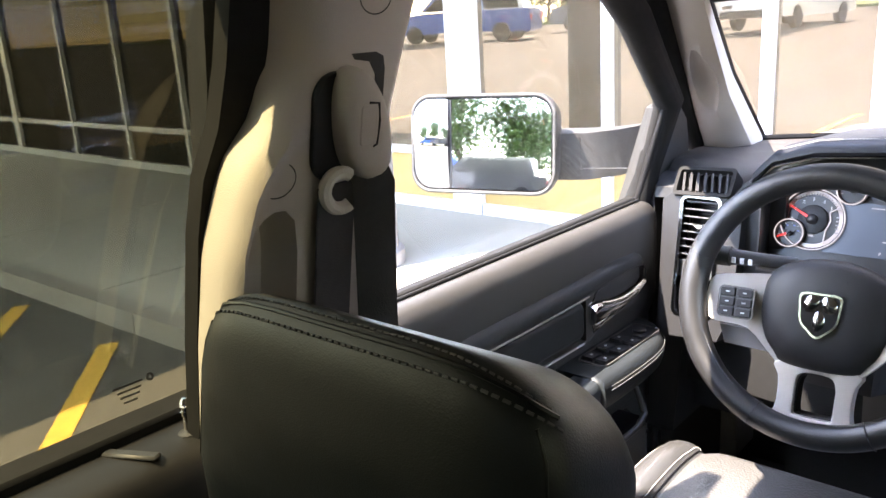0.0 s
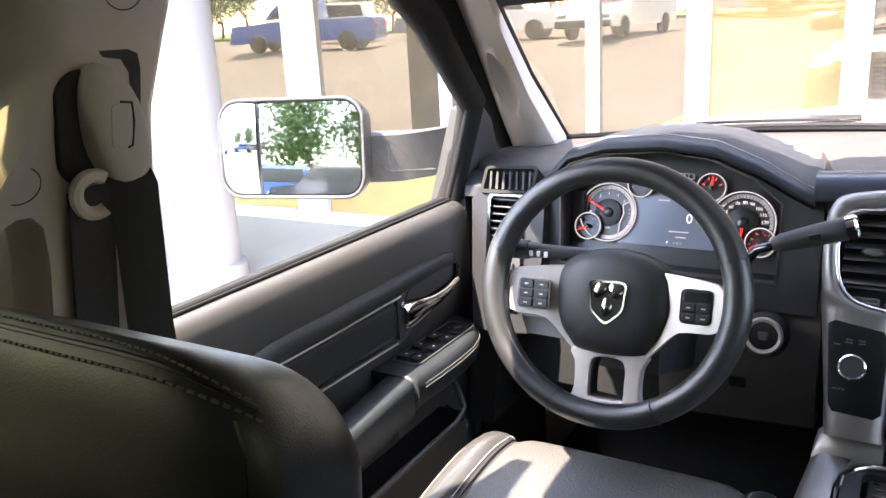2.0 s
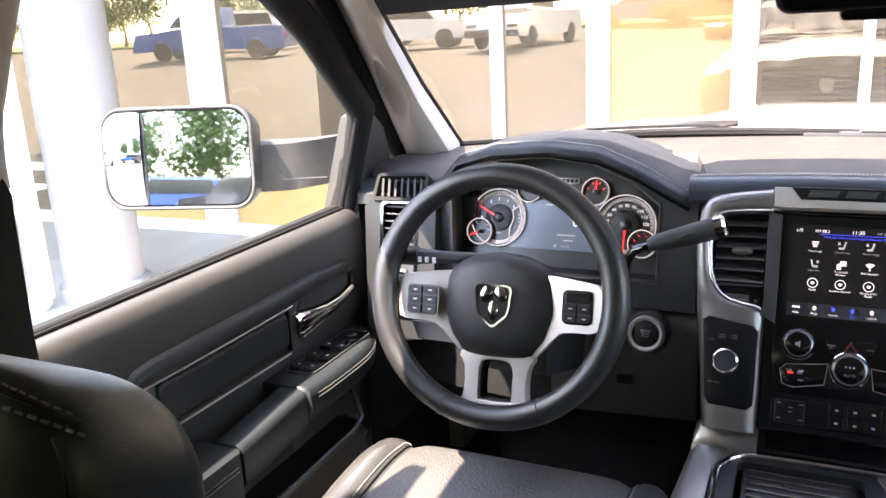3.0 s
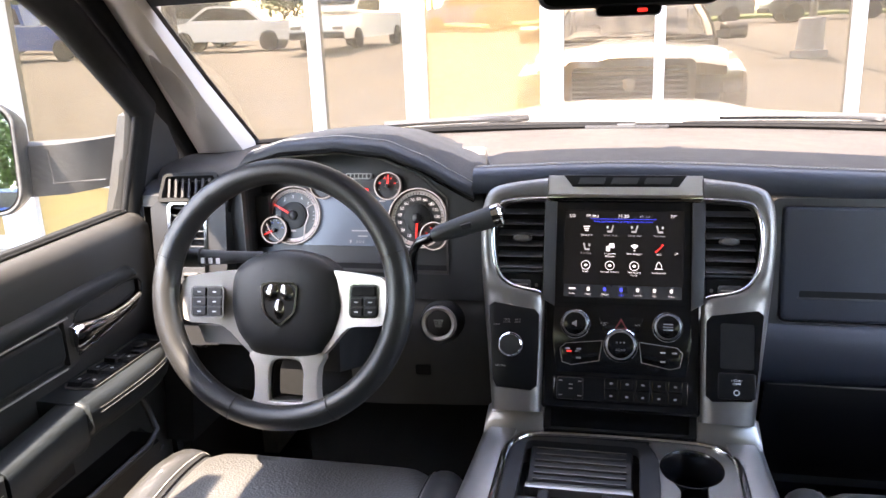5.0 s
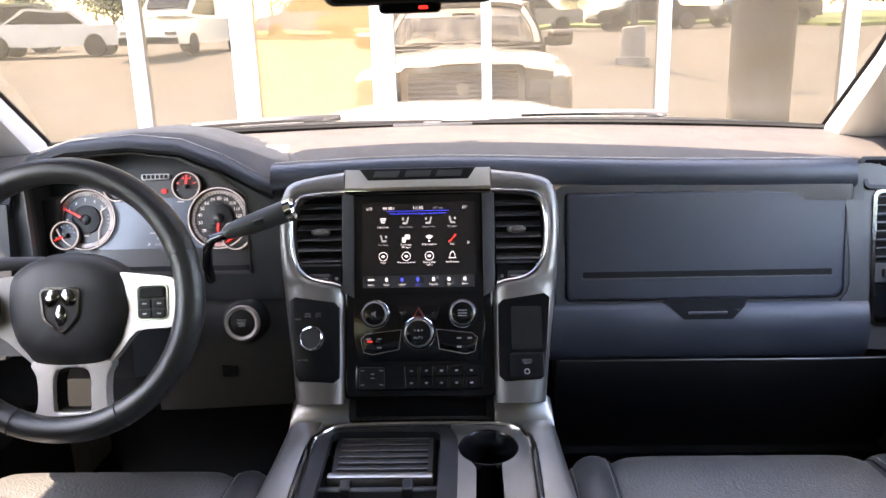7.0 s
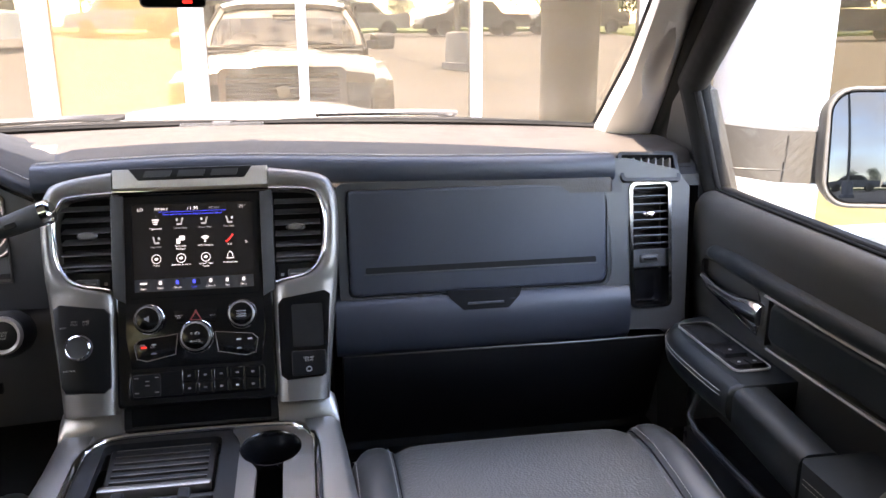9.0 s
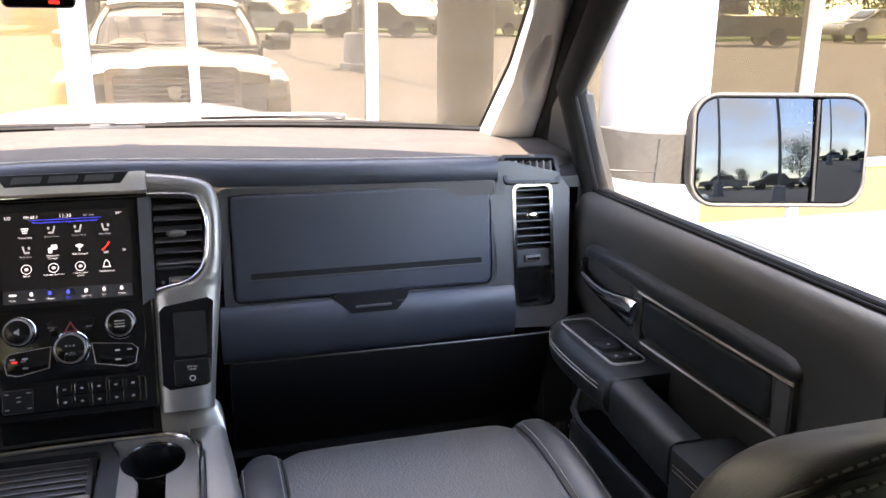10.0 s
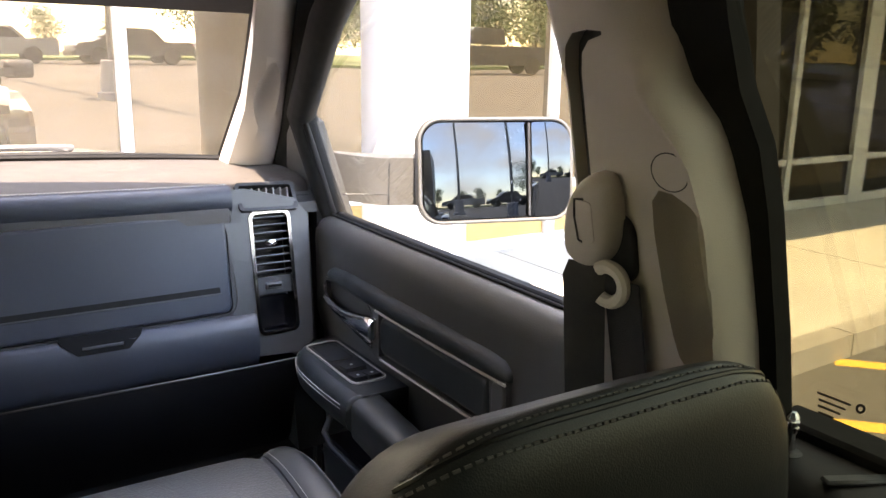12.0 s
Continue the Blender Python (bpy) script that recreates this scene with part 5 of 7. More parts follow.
for s in SIDES:
    end_vent(s)
for s in SIDES:
    part("end_corner", prism([(2.36, 1.0), (2.40, 1.20), (2.43, 1.46), (2.74, 1.47), (2.74, 1.0)], "x", s * 0.775, s * 0.832, 0.008), PLASTIC_DARK, dash)
    part("end_cap", loft([[(s * x, y, z) for y, z in ((2.40, 1.46), (2.44, 1.478), (2.60, 1.484), (2.74, 1.484), (2.74, 1.44), (2.40, 1.44))] for x in (0.772, 0.842)]), PLASTIC, dash)

# ---- instrument cluster ----
cl_m = plane((0, 2.46, 1.415), (1, 0, 0), (0, -0.955, 0.297))
CV = lambda z: (z - 1.415) / 0.955
cluster = thing("instrument_cluster", (-0.46, 2.46, 1.34), "lit instrument cluster with round dials and blue screen", "instrument cluster")
# hooded brow over the dials
brow = [(-0.668, 1.455), (-0.655, 1.500), (-0.625, 1.532), (-0.56, 1.551), (-0.46, 1.558), (-0.38, 1.549), (-0.315, 1.522), (-0.262, 1.492), (-0.235, 1.478)]


def brow_skin():
    rings = []
    for (x, z) in brow:
        k = 1 - abs(x + 0.46) / 0.24
        rings.append([(x, 2.395 - 0.004 * k, z - 0.020), (x, 2.386 - 0.006 * k, z - 0.012), (x, 2.388 - 0.006 * k, z - 0.002), (x, 2.398, z + 0.003), (x, 2.46, z + 0.006), (x, 2.62, max(1.50, z - 0.005)), (x, 2.76, 1.495), (x, 2.76, 1.47), (x, 2.47, z - 0.028)])
    return loft(rings)


part("brow", brow_skin(), BROW_VINYL, cluster, "stitched vinyl hood over the dials", angle=60)
stitches([(x, 2.412, z + 0.0045) for x, z in brow[1:]], THREAD, cluster, 0.005)
part("brow_lip", tube([(x, 2.392, z - 0.020) for x, z in brow], 0.003, 6), GLOSS_BLACK, cluster)
inner = [(-0.648, 1.330), (-0.283, 1.330), (-0.280, 1.462), (-0.325, 1.500), (-0.39, 1.528), (-0.46, 1.537), (-0.55, 1.531), (-0.612, 1.512), (-0.645, 1.48)]
outer = [(-0.690, 1.285), (-0.222, 1.285), (-0.222, 1.472), (-0.268, 1.488), (-0.38, 1.540), (-0.46, 1.548), (-0.56, 1.541), (-0.625, 1.525), (-0.690, 1.46)]
part("bezel", holed([(x, z) for x, z in outer], [[(x, z) for x, z in inner]], plane((0, 2.405, 0), (1, 0, 0), (0, -1, 0)), -0.02, 0.006), PLASTIC, cluster)
part("bezel_wall", loft([[(x, 2.42, z) for x, z in inner], [(x, 2.475 + (z - 1.415) * 0.3, z * 0.97 + 1.415 * 0.03) for x, z in inner]], caps=False), PLASTIC_DARK, cluster)
part("cluster_frame", frame_of([(x, z) for x, z in inner], [(x * 0.985 - 0.465 * 0.015, z * 0.97 + 1.42 * 0.03) for x, z in inner], plane((0, 2.405, 0), (1, 0, 0), (0, -1, 0)), -0.004, 0.009), SATIN_DARK, cluster)
part("dial_plate", slab([(x + 0.0, CV(z)) for x, z in inner], cl_m, -0.02, -0.008), DIAL, cluster)
part("display", slab(rrect(-0.560, -0.372, CV(1.363), CV(1.446), 0.006), cl_m, -0.008, -0.004), CLUSTER_LCD, cluster, "blue-grey driver information screen")


def dial(x, z, r, needle, ticks, a0, a1, name="gauge", nums=(), lift=0.0):
    m = cl_m @ Matrix.Translation((x, CV(z), lift))
    big = r > 0.04
    g = part(name, lathe([(r, -0.010 - lift), (r + 0.0005, 0.003), (r - 0.002, 0.004), (r - 0.0035, 0.002), (r - 0.0035, -0.003), (0.0, -0.003)], 48, m), DIAL, cluster, "round backlit gauge")
    part("gauge_ring", hoop([(r + 0.0004, 0.002), (r + 0.0004, 0.0050), (r - 0.0008, 0.0056), (r - 0.0016, 0.0046), (r - 0.0016, 0.002)], 48, m), GLOW_RING, g)
    if big:
        part("scale_band", frame_of(arc(0, 0, r - 0.0026, 0, 352.5, 47), arc(0, 0, r * 0.80, 0, 352.5, 47), m, -0.004, -0.0012), DIAL_RING, g)
        part("centre_disc", lathe([(r * 0.47, -0.004), (r * 0.47, 0.0008), (r * 0.43, 0.0016), (0, 0.0016)], 36, m), PLASTIC_DARK, g)
    marks = []
    for k in range(ticks):
        a = radians(a0 + (a1 - a0) * k / (ticks - 1))
        p, q = (r * 0.80, r * 0.87) if big else (r * 0.66, r * 0.8)
        d, e = Vector((math.cos(a), math.sin(a), 0)), Vector((-math.sin(a), math.cos(a), 0)) * (0.0003 if k % 2 else 0.0005)
        marks.append(moved(loft([[d * p - e, d * q - e, d * q + e, d * p + e], [v + Vector((0, 0, 0.0008)) for v in (d * p - e, d * q - e, d * q + e, d * p + e)]]), m @ Matrix.Translation((0, 0, -0.0015))))
    part("tick_marks", join(*marks), PRINT_DARK if big else GLOW_DIM, g)
    a = radians(needle)
    d, e = Vector((math.cos(a), math.sin(a), 0)), Vector((-math.sin(a), math.cos(a), 0))
    tip, root = d * r * 0.84, d * (r * 0.16)
    outline = (root - e * 0.0019, tip - e * 0.0008, tip + e * 0.0008, root + e * 0.0019)
    part("needle", moved(loft([list(outline), [v + Vector((0, 0, 0.0015)) for v in outline]]), m @ Matrix.Translation((0, 0, 0.003))), GLOW_RED, g)
    part("needle_hub", lathe([(r * 0.17, 0.0), (r * 0.17, 0.005), (r * 0.13, 0.0065), (0, 0.007)], 20, m), DIAL, g)
    for txt, ang in nums:
        q = radians(ang)
        words("dial_number", txt, 0.0078, m, GLOW_WHITE, g, (0.65 * r * math.cos(q), 0.65 * r * math.sin(q)), -0.0022)
    return g


GLOW_RING = glow("lit_ring", (0.85, 0.83, 0.86), 0.022)
GLOW_NAVY = glow("lit_navy", (0.12, 0.18, 0.55), 0.015)
tach = dial(-0.5785, 1.413, 0.0520, 152, 31, 205, 30, "tachometer", (("0", 183), ("1", 153), ("2", 123), ("3", 95), ("4", 66), ("5", 38)))
dial(-0.348, 1.411, 0.0520, 268, 41, 245, -40, "speedometer", (("10", 243), ("20", 218), ("30", 193), ("40", 170), ("50", 150), ("60", 130), ("70", 110), ("80", 90), ("90", 70), ("100", 48), ("110", 27), ("120", 6)))
tm = cl_m @ Matrix.Translation((-0.5785, CV(1.413), 0))
part("scale_divider", tube([tm @ Vector((0.052 * a, 0.052 * b, 0.0015)) for a, b in ((0.80, 0.46), (0.50, 0.27), (0.56, 0.0), (0.44, -0.36), (0.42, -0.84))], 0.0011, 6), GLOW_RING, tach)
part("side_scale", join(*[slab(rrect(0.0365, 0.0420, -0.020 + 0.0065 * k, -0.0180 + 0.0065 * k, 0.0005, 1), tm, -0.003, -0.001) for k in range(5)]), GLOW_DIM, tach)
part("odometer_bars", slab(rrect(-0.004, 0.005, -0.0290, -0.0260, 0.0005, 1), tm, -0.003, -0.001), GLOW_DIM, tach)
dial(-0.5235, 1.464, 0.0235, 150, 6, 200, -20)
dial(-0.4035, 1.464, 0.0240, 88, 6, 200, -20)
dial(-0.6110, 1.387, 0.0240, 205, 6, 190, 10, lift=0.006)
dial(-0.3170, 1.382, 0.0240, 215, 6, 190, 10, lift=0.006)
for x, z in ((-0.4035, 1.464), (-0.6110, 1.387), (-0.3170, 1.382)):
    mm = cl_m @ Matrix.Translation((x, CV(z), 0.005))
    part("gauge_marks", join(*[slab([(p[0] + 0.002 * math.cos(q), p[1] + 0.0012 * math.sin(q)) for q in (k * 1.047 for k in range(6))], mm, -0.003, 0.0) for p in arc(0, 0, 0.0145, 20, 160, 3)]), GLOW_RED if x > -0.5 else GLOW_NAVY, cluster)
words("speed_digit", "0", 0.024, cl_m, GLOW_WHITE, cluster, (-0.436, CV(1.411)), -0.0035)
words("speed_unit", "MPH", 0.0055, cl_m, GLOW_DIM, cluster, (-0.418, CV(1.406)), -0.0035)
words("gear_letters", "P", 0.0070, cl_m, GLOW_WHITE, cluster, (-0.470, CV(1.370)), -0.0035)
words("gear_letters", "R N D", 0.0058, cl_m, GLOW_DIM, cluster, (-0.452, CV(1.370)), -0.0035)
for x, z, w in ((-0.452, 1.388, 0.017), (-0.448, 1.379, 0.009), (-0.482, 1.4385, 0.010), (-0.415, 1.4385, 0.006)):
    part("display_line", slab(rrect(x - w, x + w, CV(z), CV(z) + 0.0020, 0.0005, 1), cl_m, -0.005, -0.0035), GLOW_DIM, cluster)
part("warning_lamp", slab(rrect(-0.4485, -0.4410, CV(1.454), CV(1.461), 0.002, 3), cl_m, -0.007, -0.004), GLOW_RED, cluster)
part("model_badge", slab(rrect(-0.483, -0.434, CV(1.476), CV(1.486), 0.003, 3), cl_m, -0.007, -0.002, 0.001), SATIN, cluster)
part("badge_bars", join(*[slab(rrect(-0.480 + 0.0075 * k, -0.4745 + 0.0075 * k, CV(1.4780), CV(1.4840), 0.0008, 2), cl_m, -0.002, -0.001) for k in range(6)]), PRINT_DARK, cluster)
# panel left of the dials with the lamp switch
part("switch_panel", slab(rrect(-0.72, -0.655, 1.20, 1.46, 0.01), plane((0, 2.412, 0), (1, 0, 0), (0, -1, 0)), -0.03, 0.0, 0.003), PLASTIC, cluster)
part("switch_ledge", slab(rrect(-0.692, -0.650, 1.335, 1.475, 0.006), plane((0, 2.400, 0), (1, 0, 0), (0, -1, 0.1)), -0.02, 0.0, 0.004), SATIN_DARK, cluster)
lamp_sw = part("lamp_switch", lathe([(0.020, 0), (0.020, 0.010), (0.017, 0.013), (0, 0.013)], 24, plane((-0.735, 2.37, 1.21), (1, 0, 0), (0, -1, 0.2))), PLASTIC, cluster)
part("switch_ring", lathe([(0.0225, 0), (0.0225, 0.005), (0.020, 0.006)], 24, plane((-0.735, 2.37, 1.21), (1, 0, 0), (0, -1, 0.2))), CHROME, lamp_sw)
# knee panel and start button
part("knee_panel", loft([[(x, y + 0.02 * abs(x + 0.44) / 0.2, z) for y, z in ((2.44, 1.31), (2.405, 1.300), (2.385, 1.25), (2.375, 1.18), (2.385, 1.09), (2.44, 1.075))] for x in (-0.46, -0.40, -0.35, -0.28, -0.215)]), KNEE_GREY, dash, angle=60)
# left half near-black: stands for the shaded void beside the column
part("shaded_knee_panel", loft([[(x, y + 0.02 * abs(x + 0.44) / 0.2, z) for y, z in ((2.44, 1.31), (2.405, 1.300), (2.385, 1.25), (2.375, 1.18), (2.385, 1.09), (2.44, 1.075))] for x in (-0.80, -0.70, -0.60, -0.52, -0.4605)]), RUBBER, dash, angle=60)
part("knee_port", slab(rrect(-0.345, -0.318, 1.150, 1.168, 0.003), plane((0, 2.378, 0), (1, 0, 0), (0, -1, -0.05)), -0.075, -0.0645), PLASTIC_DARK, dash)
bm_ = plane((-0.289, 2.345, 1.264), (1, 0, 0), (0, -0.97, 0.25))
start = thing("start_button", (-0.289, 2.33, 1.264), "round start button with silver ring", "push button")
part("ring", hoop([(0.029, -0.03), (0.029, 0.008), (0.0265, 0.013), (0.022, 0.011), (0.021, 0.0)], 36, bm_), SATIN_LIGHT, start)
part("cap", lathe([(0.021, -0.01), (0.021, 0.008), (0.019, 0.0095), (0, 0.0095)], 32, bm_), PLASTIC_DARK, start)
words("cap_text", "ENGINE\nSTART\nSTOP", 0.0046, bm_, PRINT, start, (0, 0.0), 0.0098)
part("housing", lathe([(0.034, -0.04), (0.036, -0.01), (0.031, 0.004)], 32, bm_), PLASTIC, start)

# ---- centre stack ----
S = plane((0, 2.30, 1.33), (1, 0, 0), (0, -0.925, 0.379))
stack = thing("center_stack", (0, 2.35, 1.18), "center stack with satin silver frame, vents, screen and climate controls", "center console")
half_out = [(-0.188, -0.170), (-0.1965, -0.09), (-0.204, -0.03), (-0.207, -0.004), (-0.2085, 0.008), (-0.2095, 0.018), (-0.2105, 0.028), (-0.212, 0.047), (-0.2145, 0.080), (-0.215, 0.115), (-0.211, 0.150), (-0.190, 0.172), (-0.113, 0.1845)]
half_in = [(-0.113, -0.170), (-0.113, -0.09), (-0.113, -0.03), (-0.113, -0.003), (-0.122, 0.008), (-0.155, 0.0145), (-0.1755, 0.026), (-0.188, 0.047), (-0.193, 0.075), (-0.1945, 0.107), (-0.187, 0.134), (-0.172, 0.146), (-0.113, 0.150)]
half_out, half_in = smooth(half_out, 5), smooth(half_in, 5)
fr_in = [(a, b) for a, b in half_in[15:]] + [(-a, b) for a, b in half_in[15:]][::-1]
fr_in = [(-0.113, -0.168)] + fr_in + [(0.113, -0.168)]


def frame_side(s, part_name, lo, hi, mat, label=""):
    """One flank of the surround: a rounded band between the outer and inner outlines."""
    rings = []
    for (a, b), (c, d) in list(zip(half_out, half_in))[lo:hi]:
        drop = 0.05 * max(0, abs(a) - 0.15)
        at = lambda g, h: S @ Vector((s * -(a + (c - a) * g), b + (d - b) * g, h))
        rings.append([at(0.0, -0.060), at(0.0, -0.004 - drop), at(0.03, 0.004 - drop), at(0.10, 0.0105 - drop), at(0.24, 0.0140 - drop), at(0.5, 0.0150), at(0.76, 0.0140), at(0.92, 0.0105), at(0.985, 0.004), at(1.0, -0.004), at(1.0, -0.055)])
    return part(part_name, loft(rings), mat, stack, label, angle=60)


for s in SIDES:
    frame_side(s, "frame_flank", 0, 61, SATIN_MID, "satin silver plastic flank")
part("bridge", slab([(-0.112, 0.151), (0.112, 0.151), (0.112, 0.1855), (-0.112, 0.1855)], S, 0.0, 0.0135, 0.003), SATIN_LIGHT, stack)
part("bridge_lip", slab([(-0.112, 0.1505), (0.112, 0.1505), (0.112, 0.1565), (-0.112, 0.1565)], S, 0.0, 0.0158, 0.0015), CHROME, stack)
part("badge_strip", slab([(-0.076, 0.1675), (0.078, 0.1675), (0.090, 0.1860), (-0.090, 0.1860)], S, 0.0, 0.0155, 0.003), BLACK_SATIN, stack)
for x in (-0.048, 0, 0.048):
    part("badge_bar", slab([(x - 0.020, 0.1720), (x + 0.018, 0.1720), (x + 0.022, 0.1815), (x - 0.016, 0.1815)], S, 0.014, 0.0164), PLASTIC, stack)
for s in SIDES:
    part("chrome_line", tube([S @ Vector((s * -a, b, 0.0105)) for a, b in half_in[19:61]], 0.0032, 10), CHROME, stack, "chrome trim line")
part("face", slab([(a * 0.995, b) for a, b in fr_in], S, -0.06, -0.022), BLACK_SATIN, stack)
part("screen_surround", slab(rrect(-0.113, 0.113, -0.163, 0.149, 0.006), S, -0.02, 0.006, 0.004), GLOSS_BLACK, stack)
for s in SIDES:
    part("screen_shoulder", slab([(s * a, b) for a, b in ((0.098, -0.012), (0.116, -0.002), (0.117, 0.148), (0.098, 0.146))], S, 0.0, 0.010, 0.003), PLASTIC, stack)


def stack_vent(s):
    a, b = sorted((s * 0.119, s * 0.187))
    v = part("vent", slab(rrect(a, b, 0.002, 0.145, 0.008), S, -0.058, -0.050), CARPET, stack, "center air vent with black slats")
    for k in range(6):
        sl = [(0.0100, -0.0014), (0.0125, 0.0), (0.0100, 0.0016), (-0.022, 0.0008), (-0.022, -0.0008)]
        bm = loft([[(x, p[1], p[0]) for p in sl] for x in (a, b)])
        part("slat", moved(bm, S @ Matrix.Translation((0, 0.050 + 0.0165 * k, -0.010)) @ pose(0, 0, 0, 24, 0, 0)), SLAT, v)
    part("slat_tab", moved(lathe([(0, -0.002), (0.012, 0.0), (0.015, 0.006), (0.011, 0.011), (0, 0.012)], 18), S @ Matrix.Translation((s * 0.150, 0.090, -0.002)) @ Matrix.Diagonal((1, 0.42, 1, 1))), SATIN_DARK, v)
    part("vane_rib", slab(rrect(a, b, 0.0385, 0.0415, 0.001), S, -0.03, 0.0015), PLASTIC, v)
    part("control_plate", slab(rrect(a, b, 0.004, 0.037, [0.010, 0.010, 0.004, 0.004]), S, -0.03, -0.004, 0.002), BLACK_SATIN, v)
    part("thumb_wheel", slab(rrect(s * 0.152 - 0.0165, s * 0.152 + 0.0165, 0.0135, 0.0265, 0.003), S, -0.006, 0.004, 0.003), PLASTIC, v)
    part("wheel_line", slab(rrect(s * 0.152 - 0.013, s * 0.152 + 0.013, 0.0180, 0.0200, 0.0008), S, 0.002, 0.0045), SATIN, v)
    part("airflow_marks", join(*[slab(rrect(s * 0.152 + o - 0.0024, s * 0.152 + o + 0.0024, 0.0165, 0.0215, 0.001, 1), S, -0.006, -0.003) for o in (-0.025, 0.025)]), PRINT_GREY, v)


PRINT_GREY = material("grey_print", (0.22, 0.22, 0.22), 0.6)
for s in SIDES:
    stack_vent(s)


def knob(x, v, r, parent, face="gloss", tall=0.016):
    m = S @ Matrix.Translation((x, v, 0.005))
    k = part("knob", lathe([(r * 1.02, -0.006), (r * 1.02, tall * 0.5), (r * 0.97, tall * 0.62), (r * 0.90, tall * 0.66), (r * 0.86, tall), (r * 0.78, tall + 0.001), (0.0, tall + 0.001)], 40, m), GLOSS_BLACK, parent, "round ribbed control knob")
    part("knob_ring", hoop([(r * 1.06, 0.0), (r * 1.06, tall * 0.28), (r * 1.0, tall * 0.36)], 40, m), CHROME, k)
    part("knob_rim", hoop([(r * 0.90, tall * 0.7), (r * 0.90, tall + 0.001), (r * 0.80, tall + 0.002), (r * 0.78, tall)], 40, m), SATIN_DARK, k)
    ribs = [moved(box(r * 0.96, r * 1.03, -0.0005, 0.0005, tall * 0.05, tall * 0.55), m @ Matrix.Rotation(radians(9 * j), 4, "Z")) for j in range(40)]
    part("knob_ribs", join(*ribs), PLASTIC_DARK, k)
    return k, m, tall


HAZARD = material("hazard_red_print", (0.14, 0.012, 0.012), 0.4)
ctl = thing("climate_controls", (0, 2.27, 1.26), "black climate panel with three chrome-ringed knobs", "control panel")
part("panel", slab([(-0.092, -0.108), (0.092, -0.108), (0.100, -0.060), (0.098, -0.012), (-0.098, -0.012), (-0.100, -0.060)], S, 0.0, 0.0072, 0.002), GLOSS_BLACK, ctl)
k, m, tall = knob(-0.066, -0.037, 0.0205, ctl)
part("mute_icon", slab([(-0.004, -0.002), (-0.0015, -0.002), (0.0025, -0.005), (0.0025, 0.005), (-0.0015, 0.002), (-0.004, 0.002)], m, tall, tall + 0.0016), PRINT_GREY, k)
k, m, tall = knob(0.066, -0.037, 0.0205, ctl)
part("knob_icon", join(*[slab(rrect(-0.007, 0.007, -0.005 + 0.004 * j, -0.0032 + 0.004 * j, 0.0006, 1), m, tall, tall + 0.0016) for j in range(3)]), PRINT_GREY, k)
k, m, tall = knob(0.0, -0.066, 0.0235, ctl)
words("knob_text", "AUTO", 0.0050, m, PRINT_GREY, k, (0, -0.007), tall + 0.0015)
part("fan_icon", join(*[slab([(0.0015 * math.cos(a) + dx, 0.004 + 0.0015 * math.sin(a)) for a in (j * 0.785 for j in range(8))], m, tall, tall + 0.0016) for dx in (-0.005, 0, 0.005)]), PRINT_GREY, k)
haz = part("hazard_button", slab([(-0.026, -0.046), (0.026, -0.046), (0.032, -0.026), (-0.032, -0.026)], S, 0.005, 0.0095, 0.0015), GLOSS_BLACK, ctl)
part("hazard_triangle", frame_of([(-0.0090, -0.0420), (0.0090, -0.0420), (0, -0.0265)], [(-0.0062, -0.0408), (0.0062, -0.0408), (0, -0.0305)], S, 0.009, 0.0105), HAZARD, haz)
words("button_text", "SCREEN\nOFF", 0.0032, S, PRINT_GREY, ctl, (-0.024, -0.036), 0.0100)
words("button_text", "BACK", 0.0032, S, PRINT_GREY, ctl, (0.024, -0.036), 0.0100)
for s in SIDES:
    wing = [(s * a, b) for a, b in ((0.026, -0.060), (0.080, -0.066), (0.088, -0.074), (0.084, -0.094), (0.070, -0.098), (0.030, -0.090))]
    w = part("wing_buttons", slab(wing, S, 0.004, 0.0098, 0.002), GLOSS_BLACK, ctl)
    cxm = sum(p[0] for p in wing) / 6
    cym = sum(p[1] for p in wing) / 6
    part("wing_outline", frame_of(wing, [((a - cxm) * 0.978 + cxm, (b - cym) * 0.955 + cym) for a, b in wing], S, 0.008, 0.0104), SATIN_LIGHT, w)
    part("button_mark", join(*[slab(rrect(s * u - 0.0035, s * u + 0.0035, v - 0.0012, v + 0.0012, 0.0006, 1), S, 0.009, 0.0106) for u, v in ((0.060, -0.074), (0.060, -0.087), (0.076, -0.074))]), PRINT_GREY, w)
part("ac_lamp", slab(rrect(-0.078, -0.070, -0.079, -0.0765, 0.001, 1), S, 0.009, 0.0108), GLOW_RED, ctl)
words("button_text", "A/C", 0.004, S, PRINT, ctl, (-0.062, -0.0775), 0.0105)
swb = thing("switch_bank", (0, 2.25, 1.21), "row of black seat heater and exhaust brake switches", "switch panel")
part("plate", slab(rrect(-0.096, 0.096, -0.151, -0.113, 0.006), S, 0.0, 0.009, 0.002), GLOSS_BLACK, swb)
for k in range(5):
    x = -0.012 + 0.0225 * k
    for v in (-0.122, -0.140):
        b = part("switch", slab(rrect(x - 0.0100, x + 0.0100, v - 0.0085, v + 0.0085, 0.002), S, 0.008, 0.0105, 0.0012), GLOSS_BLACK, swb)
        part("switch_mark", slab(rrect(x - 0.0022, x + 0.0022, v - 0.0013, v + 0.0013, 0.0006, 1), S, 0.0100, 0.0112), PRINT_GREY, b)
tb = part("brake_controller", slab(rrect(-0.091, -0.052, -0.148, -0.116, 0.004), S, 0.008, 0.0115, 0.0015), BLACK_SATIN, swb)
